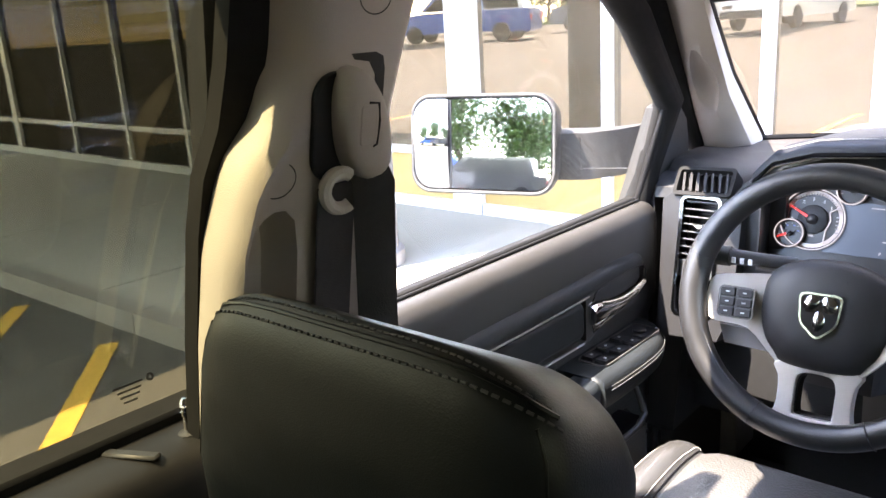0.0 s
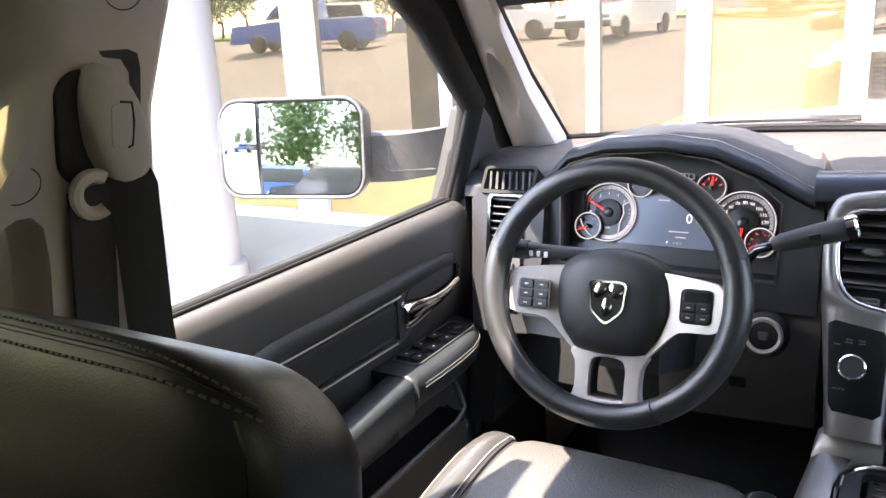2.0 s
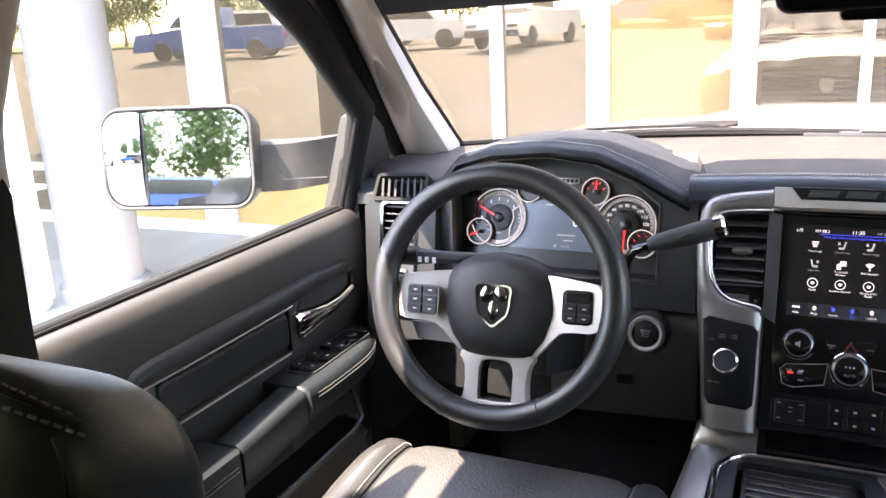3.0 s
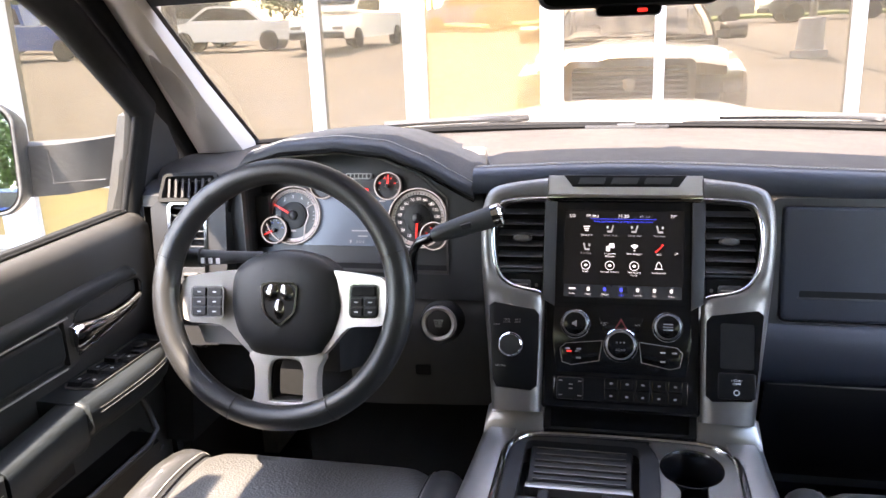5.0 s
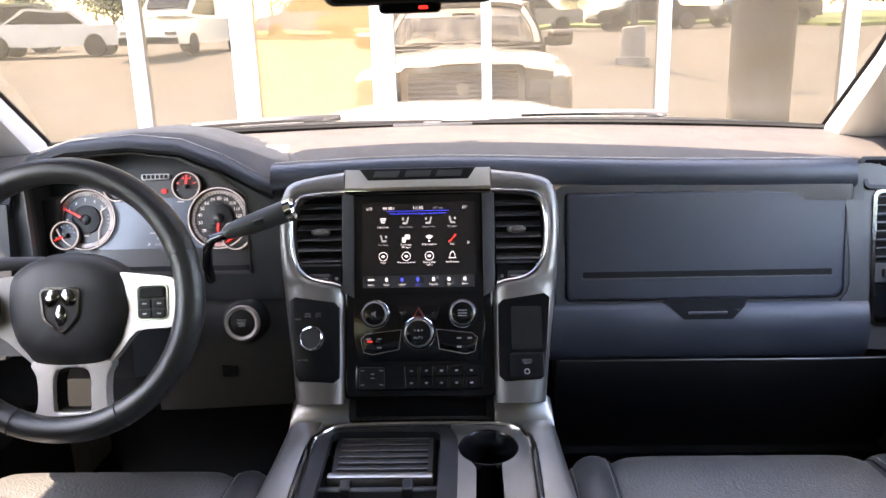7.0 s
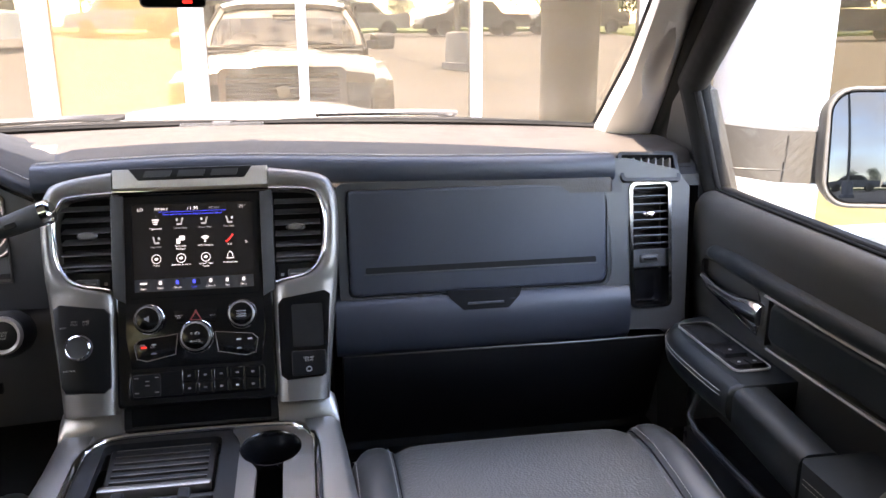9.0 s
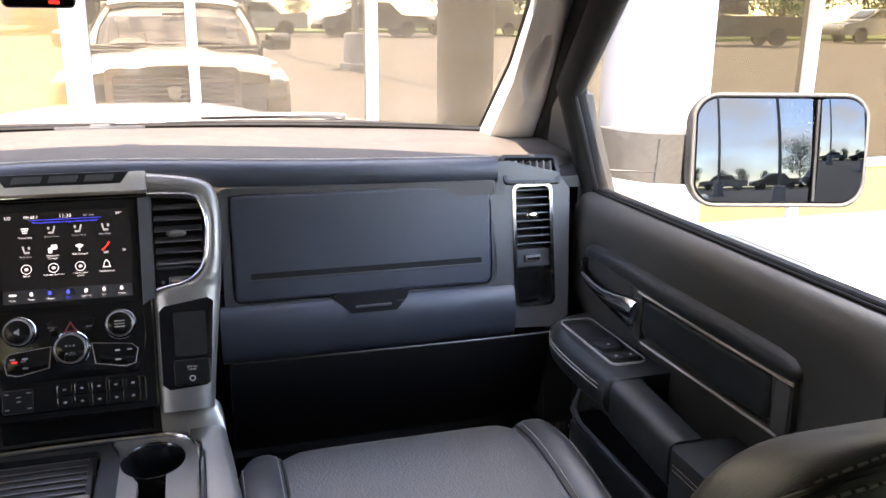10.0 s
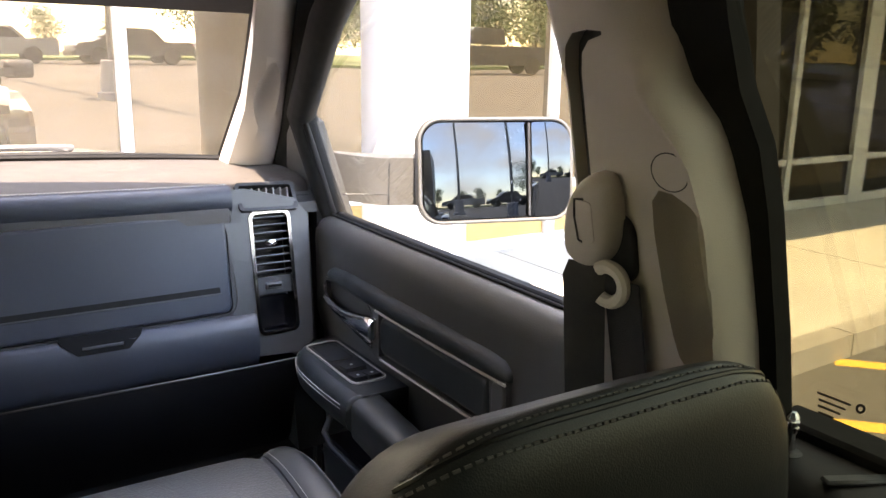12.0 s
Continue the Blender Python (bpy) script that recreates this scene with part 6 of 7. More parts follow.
part("controller_buttons", join(*[slab(rrect(x - 0.0028, x + 0.0028, v - 0.0008, v + 0.0008, 0.0003, 1), S, 0.011, 0.0122) for x, v in ((-0.070, -0.126), (-0.070, -0.132), (-0.057, -0.121), (-0.057, -0.142), (-0.085, -0.121), (-0.085, -0.142))]), PRINT_GREY, tb)
# four-wheel-drive panel and power outlet panel
pan = thing("drive_selector", (-0.16, 2.27, 1.2), "black panel with a round chrome drive selector knob", "control panel")
pl = [(-0.196, -0.015), (-0.186, -0.126), (-0.180, -0.136), (-0.128, -0.139), (-0.119, -0.131), (-0.119, -0.026), (-0.126, -0.018), (-0.188, -0.009)]
part("plate", slab(pl, S, 0.0, 0.0165, 0.003), BLACK_SATIN, pan)
km = S @ Matrix.Translation((-0.160, -0.072, 0.016))
kk = part("knob", lathe([(0.018, -0.004), (0.018, 0.010), (0.0155, 0.013), (0, 0.0135)], 36, km), PLASTIC, pan)
part("knob_ring", hoop([(0.0175, 0.008), (0.0175, 0.0125), (0.0155, 0.0142), (0.0145, 0.013)], 36, km), CHROME, kk)
for txt, x, v in (("2WD", -0.182, -0.043), ("4WD\nLOCK", -0.167, -0.037), ("4WD\nLOW", -0.151, -0.037), ("NEUTRAL", -0.174, -0.104)):
    words("panel_text", txt, 0.0038, S, PRINT_GREY, pan, (x, v), 0.0168)
outl = thing("power_outlet", (0.16, 2.27, 1.2), "black panel with a storage slot and covered power outlet", "power outlet")
part("plate", holed([(-a, b) for a, b in pl], [rrect(0.138, 0.184, -0.092, -0.028, 0.004)], S, 0.0, 0.0165), GLOSS_BLACK, outl)
# shallow floor in black, which stands for the shade of a deep slot
part("slot", slab(rrect(0.130, 0.190, -0.095, -0.02, 0.004), S, 0.0, 0.0156), RUBBER, outl)
part("outlet_lid", slab(rrect(0.135, 0.186, -0.134, -0.097, 0.004), S, 0.014, 0.0180, 0.002), BLACK_SATIN, outl)
words("lid_text", "115V AC\n150 W", 0.0042, S, PRINT, outl, (0.160, -0.110), 0.0184)
part("plug_icon", frame_of(arc(0.160, -0.1245, 0.0042, 0, 330, 11), arc(0.160, -0.1245, 0.0030, 0, 330, 11), S, 0.018, 0.0192), PRINT, outl)

# touch screen
tv = thing("touchscreen", (0, 2.30, 1.33), "lit touchscreen with a grid of white app icons", "display")
part("glass", slab(rrect(-0.0905, 0.0905, -0.002, 0.1355, 0.003), S, 0.0, 0.0078), SCREEN, tv)
part("screen_bezel", frame_of(rrect(-0.094, 0.094, -0.006, 0.139, 0.005), rrect(-0.0865, 0.0865, 0.0015, 0.1325, 0.003), S, 0.0, 0.0095), GLOSS_BLACK, tv)
H = 0.0080
for txt, sz, x, v, mt in (("LO", 0.0066, -0.0745, 0.1245, GLOW_WHITE), ("FM 88.3", 0.0058, -0.045, 0.1245, GLOW_WHITE), ("11:30", 0.0075, 0.0, 0.1245, GLOW_WHITE), ("60° out", 0.0048, 0.031, 0.1245, GLOW_DIM), ("71°", 0.0066, 0.072, 0.1245, GLOW_WHITE),
                          ("Press and hold icons to drag to menu bar below", 0.0044, 0.0, 0.1165, GLOW_BLUE)):
    words("status_text", txt, sz, S, mt, tv, (x, v), H)
part("status_line", slab([(-0.048, 0.1200), (0.048, 0.1200), (0.048, 0.1206), (-0.048, 0.1206)], S, 0.0076, H), GLOW_BLUE, tv)
APPS = ("Travel Link", "Driver Heat", "Driver Vent", "Pass Heat", "Pass Vent", "Projection\nManager", "WiFi Hotspot", "SOS", "Assist", "Activate Services", "Vehicle User\nGuide", "Notifications")


def icon(i, x, v):
    c = lambda r, n=14: [(x + r * math.cos(2 * math.pi * k / n), v + r * math.sin(2 * math.pi * k / n)) for k in range(n)]
    f = lambda o, h=0.0: slab(o, S, 0.0076, H + h)
    if i == 0:
        b = join(*[f(rrect(x - w, x + w, v + d, v + d + 0.0016, 0.0004, 1)) for w, d in ((0.005, 0.003), (0.004, 0), (0.003, -0.003))])
    elif i in (1, 2, 3, 4):
        q = 1 if i in (1, 2) else -1
        b = join(f([(x + q * a, v + c2) for a, c2 in ((-0.005, -0.005), (0.002, -0.005), (0.005, 0.006), (0.0025, 0.006), (0.0005, -0.002), (-0.005, -0.002))]), f(rrect(x - 0.0045 * q - 0.0015, x - 0.0045 * q + 0.0015, v + 0.001, v + 0.005, 0.0004, 1)))
    elif i == 5:
        b = join(f(rrect(x - 0.002, x + 0.006, v - 0.001, v + 0.006, 0.001, 2)), f(rrect(x - 0.006, x - 0.0005, v - 0.006, v + 0.002, 0.001, 2)))
    elif i == 6:
        b = join(f([(x - 0.006, v + 0.003), (x, v + 0.0055), (x + 0.006, v + 0.003), (x, v - 0.002)]), f([(x - 0.0012, v - 0.005), (x + 0.0012, v - 0.005), (x + 0.0012, v - 0.003), (x - 0.0012, v - 0.003)]))
    elif i == 7:
        b = tube([S @ Vector((x + a, v + c2, H)) for a, c2 in ((-0.0055, -0.0055), (-0.003, -0.0045), (0.003, 0.002), (0.005, 0.0055))], [0.0017, 0.0011, 0.0011, 0.0017], 6)
    elif i == 11:
        b = frame_of(*[[(x + a * g, v + 0.001 + (c2 - 0.001) * g) for a, c2 in ((-0.006, -0.004), (0.006, -0.004), (0.0042, -0.001), (0.004, 0.003), (0.001, 0.007), (-0.001, 0.007), (-0.004, 0.003), (-0.0042, -0.001))] for g in (1.0, 0.74)], S, 0.0076, H)
    else:
        b = join(frame_of(c(0.0070), c(0.0060), S, 0.0076, H), f([(x + 0.0028 * math.cos(a * 1.047), v + 0.0022 * math.sin(a * 1.047)) for a in range(6)]))
    part("app_icon", b, GLOW_RED if i == 7 else (GLOW_DIM if i in (1, 2, 3, 4) else GLOW_WHITE), tv)


for i, txt in enumerate(APPS):
    x, v = -0.0535 + 0.0352 * (i % 4), 0.1050 - 0.0272 * (i // 4)
    icon(i, x, v)
    words("app_name", txt, 0.0040, S, GLOW_DIM if i in (1, 2, 3, 4) else GLOW_WHITE, tv, (x, v - 0.0094 - (0.002 if "\n" in txt else 0)), H)
words("next_arrow", ">", 0.009, S, GLOW_WHITE, tv, (0.0765, 0.070), H)
part("menu_bar", slab(rrect(-0.0850, 0.0850, 0.003, 0.0215, 0.001, 1), S, 0.0070, 0.00785), material("menu_bar_grey", (0.03, 0.03, 0.032), 0.3), tv)
for k, txt in enumerate(("Radio", "Media", "Climate", "Apps", "Controls", "Nav", "Phone")):
    x = -0.0725 + 0.0238 * k
    mt = GLOW_BLUE if k in (2, 3) else GLOW_WHITE
    part("menu_icon", slab(rrect(x - 0.0022, x + 0.0022, 0.0125, 0.0180, 0.0015, 3) if k else rrect(x - 0.005, x + 0.005, 0.014, 0.0165, 0.0005, 1), S, 0.0076, H), mt, tv)
    words("menu_text", txt, 0.0038, S, mt if k == 3 else GLOW_WHITE, tv, (x, 0.0075), H)

# ---- steering wheel ----
W = plane((-0.466, 2.133, 1.380), (1, 0, 0), (0, -0.955, 0.297)) @ Matrix.Rotation(radians(1.2), 4, "Z")
wheel = thing("steering_wheel", (-0.466, 2.133, 1.38), "black leather steering wheel with satin silver spokes", "steering wheel")


def rim_point(deg, r=1.0):
    return Vector((0.1755 * r * math.cos(radians(deg)), 0.1725 * r * math.sin(radians(deg)), 0.0))


ring = [W @ rim_point(360 * k / 90) for k in range(90)]
part("rim", tube(ring, [0.0178 + 0.0016 * max(0, math.cos(radians(8 * k))) for k in range(90)], 16, True, 1.0, up=(0, -0.955, 0.297)), WHEEL_LEATHER, wheel)
for a in (19, 163, 248, 297):
    p, q = rim_point(a), rim_point(a + 1) - rim_point(a - 1)
    mm = Matrix.Translation(p) @ Matrix.Rotation(math.atan2(q.y, q.x) - math.pi / 2, 4, "Z")
    part("rim_seam", moved(tube([(0.0192 * math.cos(b), 0, 0.0192 * math.sin(b)) for b in (2 * math.pi * k / 18 for k in range(18))], 0.0008, 5, True), W @ mm), PLASTIC_DARK, wheel)
for side in SIDES:
    stitches([W @ (rim_point(90 + side * a, 0.912) + Vector((0, 0, 0.009))) for a in range(98, 146, 3)], THREAD_DARK, wheel, 0.004, 0.0009)
for s in SIDES:
    sp = [(s * a, b, h) for a, b, h in ((0.060, 0.034, -0.030), (0.076, 0.0335, -0.016), (0.100, 0.031, -0.012), (0.130, 0.027, -0.010), (0.146, 0.024, -0.009), (0.154, 0.016, -0.008), (0.157, -0.004, -0.007), (0.157, -0.024, -0.007), (0.152, -0.038, -0.008),
                                         (0.140, -0.043, -0.010), (0.112, -0.0435, -0.012), (0.096, -0.046, -0.015), (0.084, -0.056, -0.020), (0.068, -0.074, -0.025), (0.052, -0.090, -0.028), (0.030, -0.090, -0.031), (0.050, -0.040, -0.030))]
    part("spoke", soften(loft([[W @ Vector((a, b, h - 0.016)) for a, b, h in sp], [W @ Vector((a, b, h)) for a, b, h in sp]]), 0.0045, 3, 50), SATIN_LIGHT, wheel, "satin silver side spoke")
    if s < 0:
        px0, px1, pv0, pv1 = -0.1385, -0.0905, -0.0335, 0.0085
    else:
        px0, px1, pv0, pv1 = 0.1010, 0.1405, -0.0300, 0.0140
    M = W @ Matrix.Translation((0, 0, -0.0105))
    bp = part("button_pad", slab(rrect(px0, px1, pv0, pv1, 0.006), M, -0.004, 0.0018, 0.0008), PLASTIC, wheel)
    part("pad_outline", frame_of(rrect(px0 - 0.0016, px1 + 0.0016, pv0 - 0.0016, pv1 + 0.0016, 0.0075), rrect(px0, px1, pv0, pv1, 0.006), M, -0.002, 0.0030), SATIN_DARK if s < 0 else CHROME, bp)
    w_, rows_, top_ = (px1 - px0) / 2, 3 if s < 0 else 2, pv1
    if s > 0:
        part("top_key", slab(rrect(px0 + 0.002, px1 - 0.002, pv1 - 0.016, pv1 - 0.002, 0.004), M, 0.001, 0.0040, 0.0015), BLACK_SATIN, bp)
        top_ = pv1 - 0.017
    hh = (top_ - pv0) / rows_
    for i in range(2):
        for j in range(rows_):
            x, v = px0 + w_ * (i + 0.5), top_ - hh * (j + 0.5)
            b = part("button", slab(rrect(x - w_ / 2 + 0.0014, x + w_ / 2 - 0.0014, v - hh / 2 + 0.0011, v + hh / 2 - 0.0011, 0.002), M, 0.001, 0.0046, 0.0012), PLASTIC_DARK, bp)
            part("button_mark", slab(rrect(x - 0.0028, x + 0.0028, v - 0.0009, v + 0.0009, 0.0004, 1), M, 0.0042, 0.0050), PRINT, b)
leg_out = smooth([(-0.056, -0.086), (-0.0495, -0.104), (-0.0475, -0.130), (-0.0500, -0.150), (-0.058, -0.163), (-0.030, -0.170), (0.030, -0.170), (0.058, -0.163), (0.0500, -0.150), (0.0475, -0.130), (0.0495, -0.104), (0.056, -0.086), (0.02, -0.078), (-0.02, -0.078)], 3, True)
leg_in = smooth([(-0.016, -0.0945), (0.016, -0.0945), (0.0255, -0.106), (0.0265, -0.130), (0.0255, -0.149), (0.020, -0.1535), (-0.020, -0.1535), (-0.0255, -0.149), (-0.0265, -0.130), (-0.0255, -0.106)], 3, True)
part("lower_spoke", soften(holed(leg_out, [leg_in], W, -0.046, -0.025), 0.0045, 3, 50), SATIN_LIGHT, wheel, "satin silver twin lower spoke")
part("spoke_liner", frame_of(leg_in, [(a * 0.90, (b + 0.124) * 0.90 - 0.124) for a, b in leg_in], W, -0.060, -0.036), PLASTIC_DARK, wheel)
hub = smooth([(-0.0845, 0.012), (-0.080, 0.032), (-0.066, 0.046), (-0.040, 0.058), (0, 0.0635), (0.040, 0.058), (0.066, 0.046), (0.080, 0.032), (0.0845, 0.012), (0.0835, -0.026), (0.074, -0.056), (0.060, -0.074), (0.046, -0.087), (0.0, -0.0905), (-0.046, -0.087), (-0.060, -0.074), (-0.074, -0.056), (-0.0835, -0.026)], 3, True)
rings = []
for e, h in ((0.985, -0.050), (1.0, -0.036), (0.995, -0.029), (0.97, -0.0215), (0.92, -0.0150), (0.80, -0.0080), (0.60, -0.0038), (0.36, -0.0015), (0.14, -0.0008)):
    rings.append([W @ Vector((a * e, (b + 0.012) * e - 0.012, h)) for a, b in hub])
part("airbag_cover", loft(rings), PLASTIC_DARK, wheel, "black grained airbag cover", angle=60)
for s in SIDES:
    part("cover_crease", tube([W @ Vector((s * a, b, h)) for a, b, h in ((0.029, 0.0585, -0.0225), (0.028, 0.048, -0.0112), (0.0275, 0.034, -0.0060), (0.0285, 0.014, -0.0034))], 0.0012, 6), BLACK_SATIN, wheel)
shield = smooth([(-0.0255, 0.0185), (0, 0.0205), (0.0255, 0.0185), (0.0262, 0.0), (0.0235, -0.0200), (0.013, -0.0315), (0, -0.0405), (-0.013, -0.0315), (-0.0235, -0.0200), (-0.0262, 0.0)], 3, True)
em = part("emblem", frame_of([(a, b - 0.004) for a, b in shield], [(a * 0.90, (b + 0.008) * 0.90 - 0.012) for a, b in shield], W, -0.006, 0.0022), CHROME, wheel, "chrome shield emblem")
part("emblem_field", slab([(a * 0.93, (b + 0.008) * 0.93 - 0.012) for a, b in shield], W, -0.006, 0.0002), BLACK_SATIN, em)
lobe = [(0, -0.003), (0.0075, -0.0015), (0.0098, 0.001), (0.0075, 0.0034), (0.003, 0.0046), (0, 0.0048)]
part("emblem_relief", join(*[moved(lathe(lobe, 18), W @ Matrix.Translation((s * 0.0112, 0.002, 0.0006)) @ pose(0, 0, 0, 0, 0, s * 24) @ Matrix.Diagonal((0.98, 1.30, 0.9, 1))) for s in SIDES],
                           moved(lathe(lobe, 16), W @ Matrix.Translation((0, -0.0215, 0.0004)) @ Matrix.Diagonal((0.82, 1.45, 0.8, 1)))), CHROME_DARK, em)
part("cover_print", join(*[slab(rrect(-0.008 + 0.006 * k, -0.004 + 0.006 * k, -0.0625, -0.0565, 0.0005, 1), W, -0.012, -0.0055) for k in range(3)]), PRINT_DARK, wheel)
part("rear_switch", soften(loft([[W @ Vector((a, b, h)) for a, b in ((-0.143, -0.048), (-0.076, -0.050), (-0.072, -0.076), (-0.132, -0.074))] for h in (-0.060, -0.034)]), 0.004, 2), KNEE_GREY, wheel, "grey switch cover behind the spoke")
shroud = ((-0.055, -0.15), (0.055, -0.15), (0.06, -0.045), (0.04, -0.020), (-0.04, -0.020), (-0.06, -0.045))
part("column_shroud", soften(loft([[(-0.466 + a, 2.20, 1.385 + b) for a, b in shroud], [(-0.466 + a * 1.2, 2.44, 1.335 + b * 1.2) for a, b in shroud]]), 0.01, 2), PLASTIC_DARK, wheel)
stalk = thing("turn_stalk", (-0.56, 2.2, 1.40), "black turn signal stalk with white wiper marks", "stalk")
part("lever", tube([(-0.52, 2.205, 1.412), (-0.57, 2.190, 1.414), (-0.615, 2.182, 1.415)], [0.008, 0.010, 0.013], 12), PLASTIC, stalk)
part("twist_end", tube([(-0.607, 2.182, 1.4155), (-0.640, 2.178, 1.416), (-0.645, 2.177, 1.416)], [0.0145, 0.0145, 0.010], 14), PLASTIC, stalk)
part("stalk_marks", join(*[box(-0.60 + 0.012 * k, -0.595 + 0.012 * k, 2.1660, 2.1690, 1.411, 1.419) for k in range(3)]), PRINT, stalk)
gs = thing("gear_lever", (-0.30, 2.28, 1.37), "column gear lever, bent chrome-black rod and black grip", "gear lever")
part("rod", tube([(-0.318, 2.30, 1.352), (-0.308, 2.262, 1.385), (-0.300, 2.245, 1.415), (-0.288, 2.238, 1.432), (-0.262, 2.238, 1.441)], [0.0075, 0.0075, 0.007, 0.007, 0.007], 12), GLOSS_BLACK, gs)
part("grip", tube([(-0.268, 2.238, 1.440), (-0.255, 2.238, 1.445), (-0.215, 2.239, 1.458), (-0.180, 2.239, 1.470), (-0.174, 2.239, 1.472)], [0.009, 0.0125, 0.0150, 0.0160, 0.0140], 16), PLASTIC, gs)
part("grip_cap", tube([(-0.178, 2.239, 1.4705), (-0.168, 2.239, 1.474), (-0.165, 2.239, 1.475)], [0.0165, 0.0165, 0.012], 16), CHROME, gs)
part("overdrive_button", moved(box(-0.008, 0.008, -0.003, 0.003, -0.004, 0.004, 0.001, 1), Matrix.Translation((-0.215, 2.2245, 1.459)) @ pose(0, 0, 0, 0, -17, 0)), PLASTIC_DARK, gs)
ped = thing("brake_pedal", (-0.475, 2.6, 0.86), "black ribbed brake pedal", "pedal")
pedal_m = Matrix.Translation((-0.475, 2.59, 0.908)) @ pose(0, 0, 0, -35, 0, 0)
part("pad", moved(box(-0.052, 0.052, -0.008, 0.008, -0.028, 0.028, 0.007, 2), pedal_m), PLASTIC, ped)
part("pad_rim", moved(box(-0.050, 0.050, -0.0105, -0.006, -0.029, -0.024, 0.001, 1), pedal_m), SATIN_DARK, ped)
for k in range(5):
    part("pad_rib", moved(box(-0.046, 0.046, -0.0105, -0.007, -0.016 + 0.009 * k, -0.012 + 0.009 * k, 0.001, 1), pedal_m), RUBBER, ped)
part("arm", tube([(-0.475, 2.60, 0.91), (-0.475, 2.70, 1.1)], 0.009, 8), SATIN_DARK, ped)

# ---- centre console ----
con = thing("center_console", (0, 1.95, 0.7), "center console with silver rails, ribbed tray lid and cup holders", "console")
part("body", prism([(-0.20, 0.70), (0.20, 0.70), (0.185, 1.06), (-0.185, 1.06)], "y", 1.45, 2.30, 0.01), PLASTIC_DARK, con)
C = plane((0, 2.25, 1.130), (1, 0, 0), (0, -0.06, 1))
trim_path = [(-0.162, -0.62), (-0.162, -0.30), (-0.162, -0.075), (-0.156, -0.040), (-0.142, -0.018), (-0.118, -0.006), (-0.06, -0.002), (0.0, -0.001), (0.064, -0.002), (0.122, -0.006), (0.146, -0.018), (0.160, -0.040), (0.166, -0.075), (0.166, -0.30), (0.166, -0.62)]
part("chrome_trim", tube([C @ Vector((a, b, 0.002)) for a, b in smooth(trim_path, 4)], 0.0066, 12), CHROME, con, "chrome rim round the console top")
cup_side = [(0.160, -0.62), (0.160, -0.045), (0.150, -0.022), (0.128, -0.009), (0.050, -0.008), (0.044, -0.012), (0.052, -0.030), (0.057, -0.050), (0.058, -0.62)]
part("top_plate", holed(cup_side, [smooth([(0.1005 + 0.0435 * math.cos(radians(a)), -0.066 + 0.046 * math.sin(radians(a))) for a in range(-65, 246, 15)], 2) + [(0.0825, -0.118), (0.080, -0.30), (0.121, -0.30), (0.1185, -0.118)]], C, -0.012, 0.002), SATIN, con, "satin silver cup holder surround")
part("tray_surround", holed([(a - 0.0005, b) for a, b in ((0.0575, -0.62), (0.0575, -0.050), (0.0515, -0.030), (0.0435, -0.0125), (0.040, -0.0085), (-0.125, -0.0085), (-0.146, -0.022), (-0.156, -0.045), (-0.156, -0.62))], [rrect(-0.134, 0.030, -0.30, -0.022, 0.012, 4)], C, -0.012, 0.0005), PLASTIC_DARK, con)
part("cup_well", slab(rrect(0.060, 0.158, -0.31, -0.012, 0.01), C, -0.09, -0.075), GLOSS_BLACK, con)
part("cup_holder", hoop([(0.0470, 0.0016), (0.0440, 0.0016), (0.0415, -0.002), (0.0380, -0.070), (0.0425, -0.070), (0.0470, -0.004)], 40, C @ Matrix.Translation((0.1005, -0.066, 0)) @ Matrix.Diagonal((0.94, 1.0, 1, 1))), GLOSS_BLACK, con)
part("tray", slab(rrect(-0.149, 0.038, -0.31, -0.012, 0.012, 4), C, -0.09, -0.045), PLASTIC_DARK, con)
lid = part("tray_lid", moved(box(-0.128, 0.022, -0.115, -0.018, -0.010, -0.002, 0.003, 1), C @ Matrix.Translation((0, 0, -0.004)) @ pose(0, 0, 0, 10, 0, 0)), PLASTIC_DARK, con, "black ribbed tray lid")
for k in range(6):
    part("lid_rib", moved(box(-0.118, 0.012, -0.0912 + 0.0125 * k, -0.0892 + 0.0125 * k, -0.003, 0.0012), C @ Matrix.Translation((0, 0, -0.004)) @ pose(0, 0, 0, 10, 0, 0)), SATIN_DARK, lid)
part("lid_edge", moved(box(-0.126, 0.022, -0.128, -0.114, -0.022, -0.006, 0.004, 2), C), SATIN, lid)
part("tray_rail", moved(box(-0.148, 0.030, -0.150, -0.140, -0.05, -0.012, 0.002, 1), C), PLASTIC, con)
for x in (-0.098, -0.012):
    part("tray_clip", moved(box(x - 0.008, x + 0.008, -0.152, -0.128, -0.03, -0.008, 0.002, 1), C), PLASTIC_DARK, con)
for s in SIDES:
    pts = lambda x0, x1: [(s * x0, 0), (s * x1, 0)]
    rings = []
    for y, z, a, b, drop in ((2.262, 1.176, 0.110, 0.200, 0.03), (2.245, 1.168, 0.112, 0.201, 0.03), (2.235, 1.142, 0.150, 0.205, 0.05), (2.18, 1.128, 0.164, 0.212, 0.06), (2.05, 1.117, 0.166, 0.222, 0.07), (1.6, 1.09, 0.166, 0.226, 0.07)):
        rings.append([(s * a, y, z), (s * (b - 0.016), y, z + 0.001), (s * (b - 0.004), y, z - 0.010), (s * b, y, z - drop), (s * (b - 0.01), y, z - drop - 0.25), (s * a, y, z - 0.10)])
    part("side_rail", loft(rings), SATIN, con, "satin silver side rail", angle=45)
part("stack_foot", prism([(2.262, 1.182), (2.25, 1.140), (2.28, 1.10), (2.40, 1.10), (2.40, 1.182)], "x", -0.112, 0.112, 0.004), PLASTIC_DARK, con)
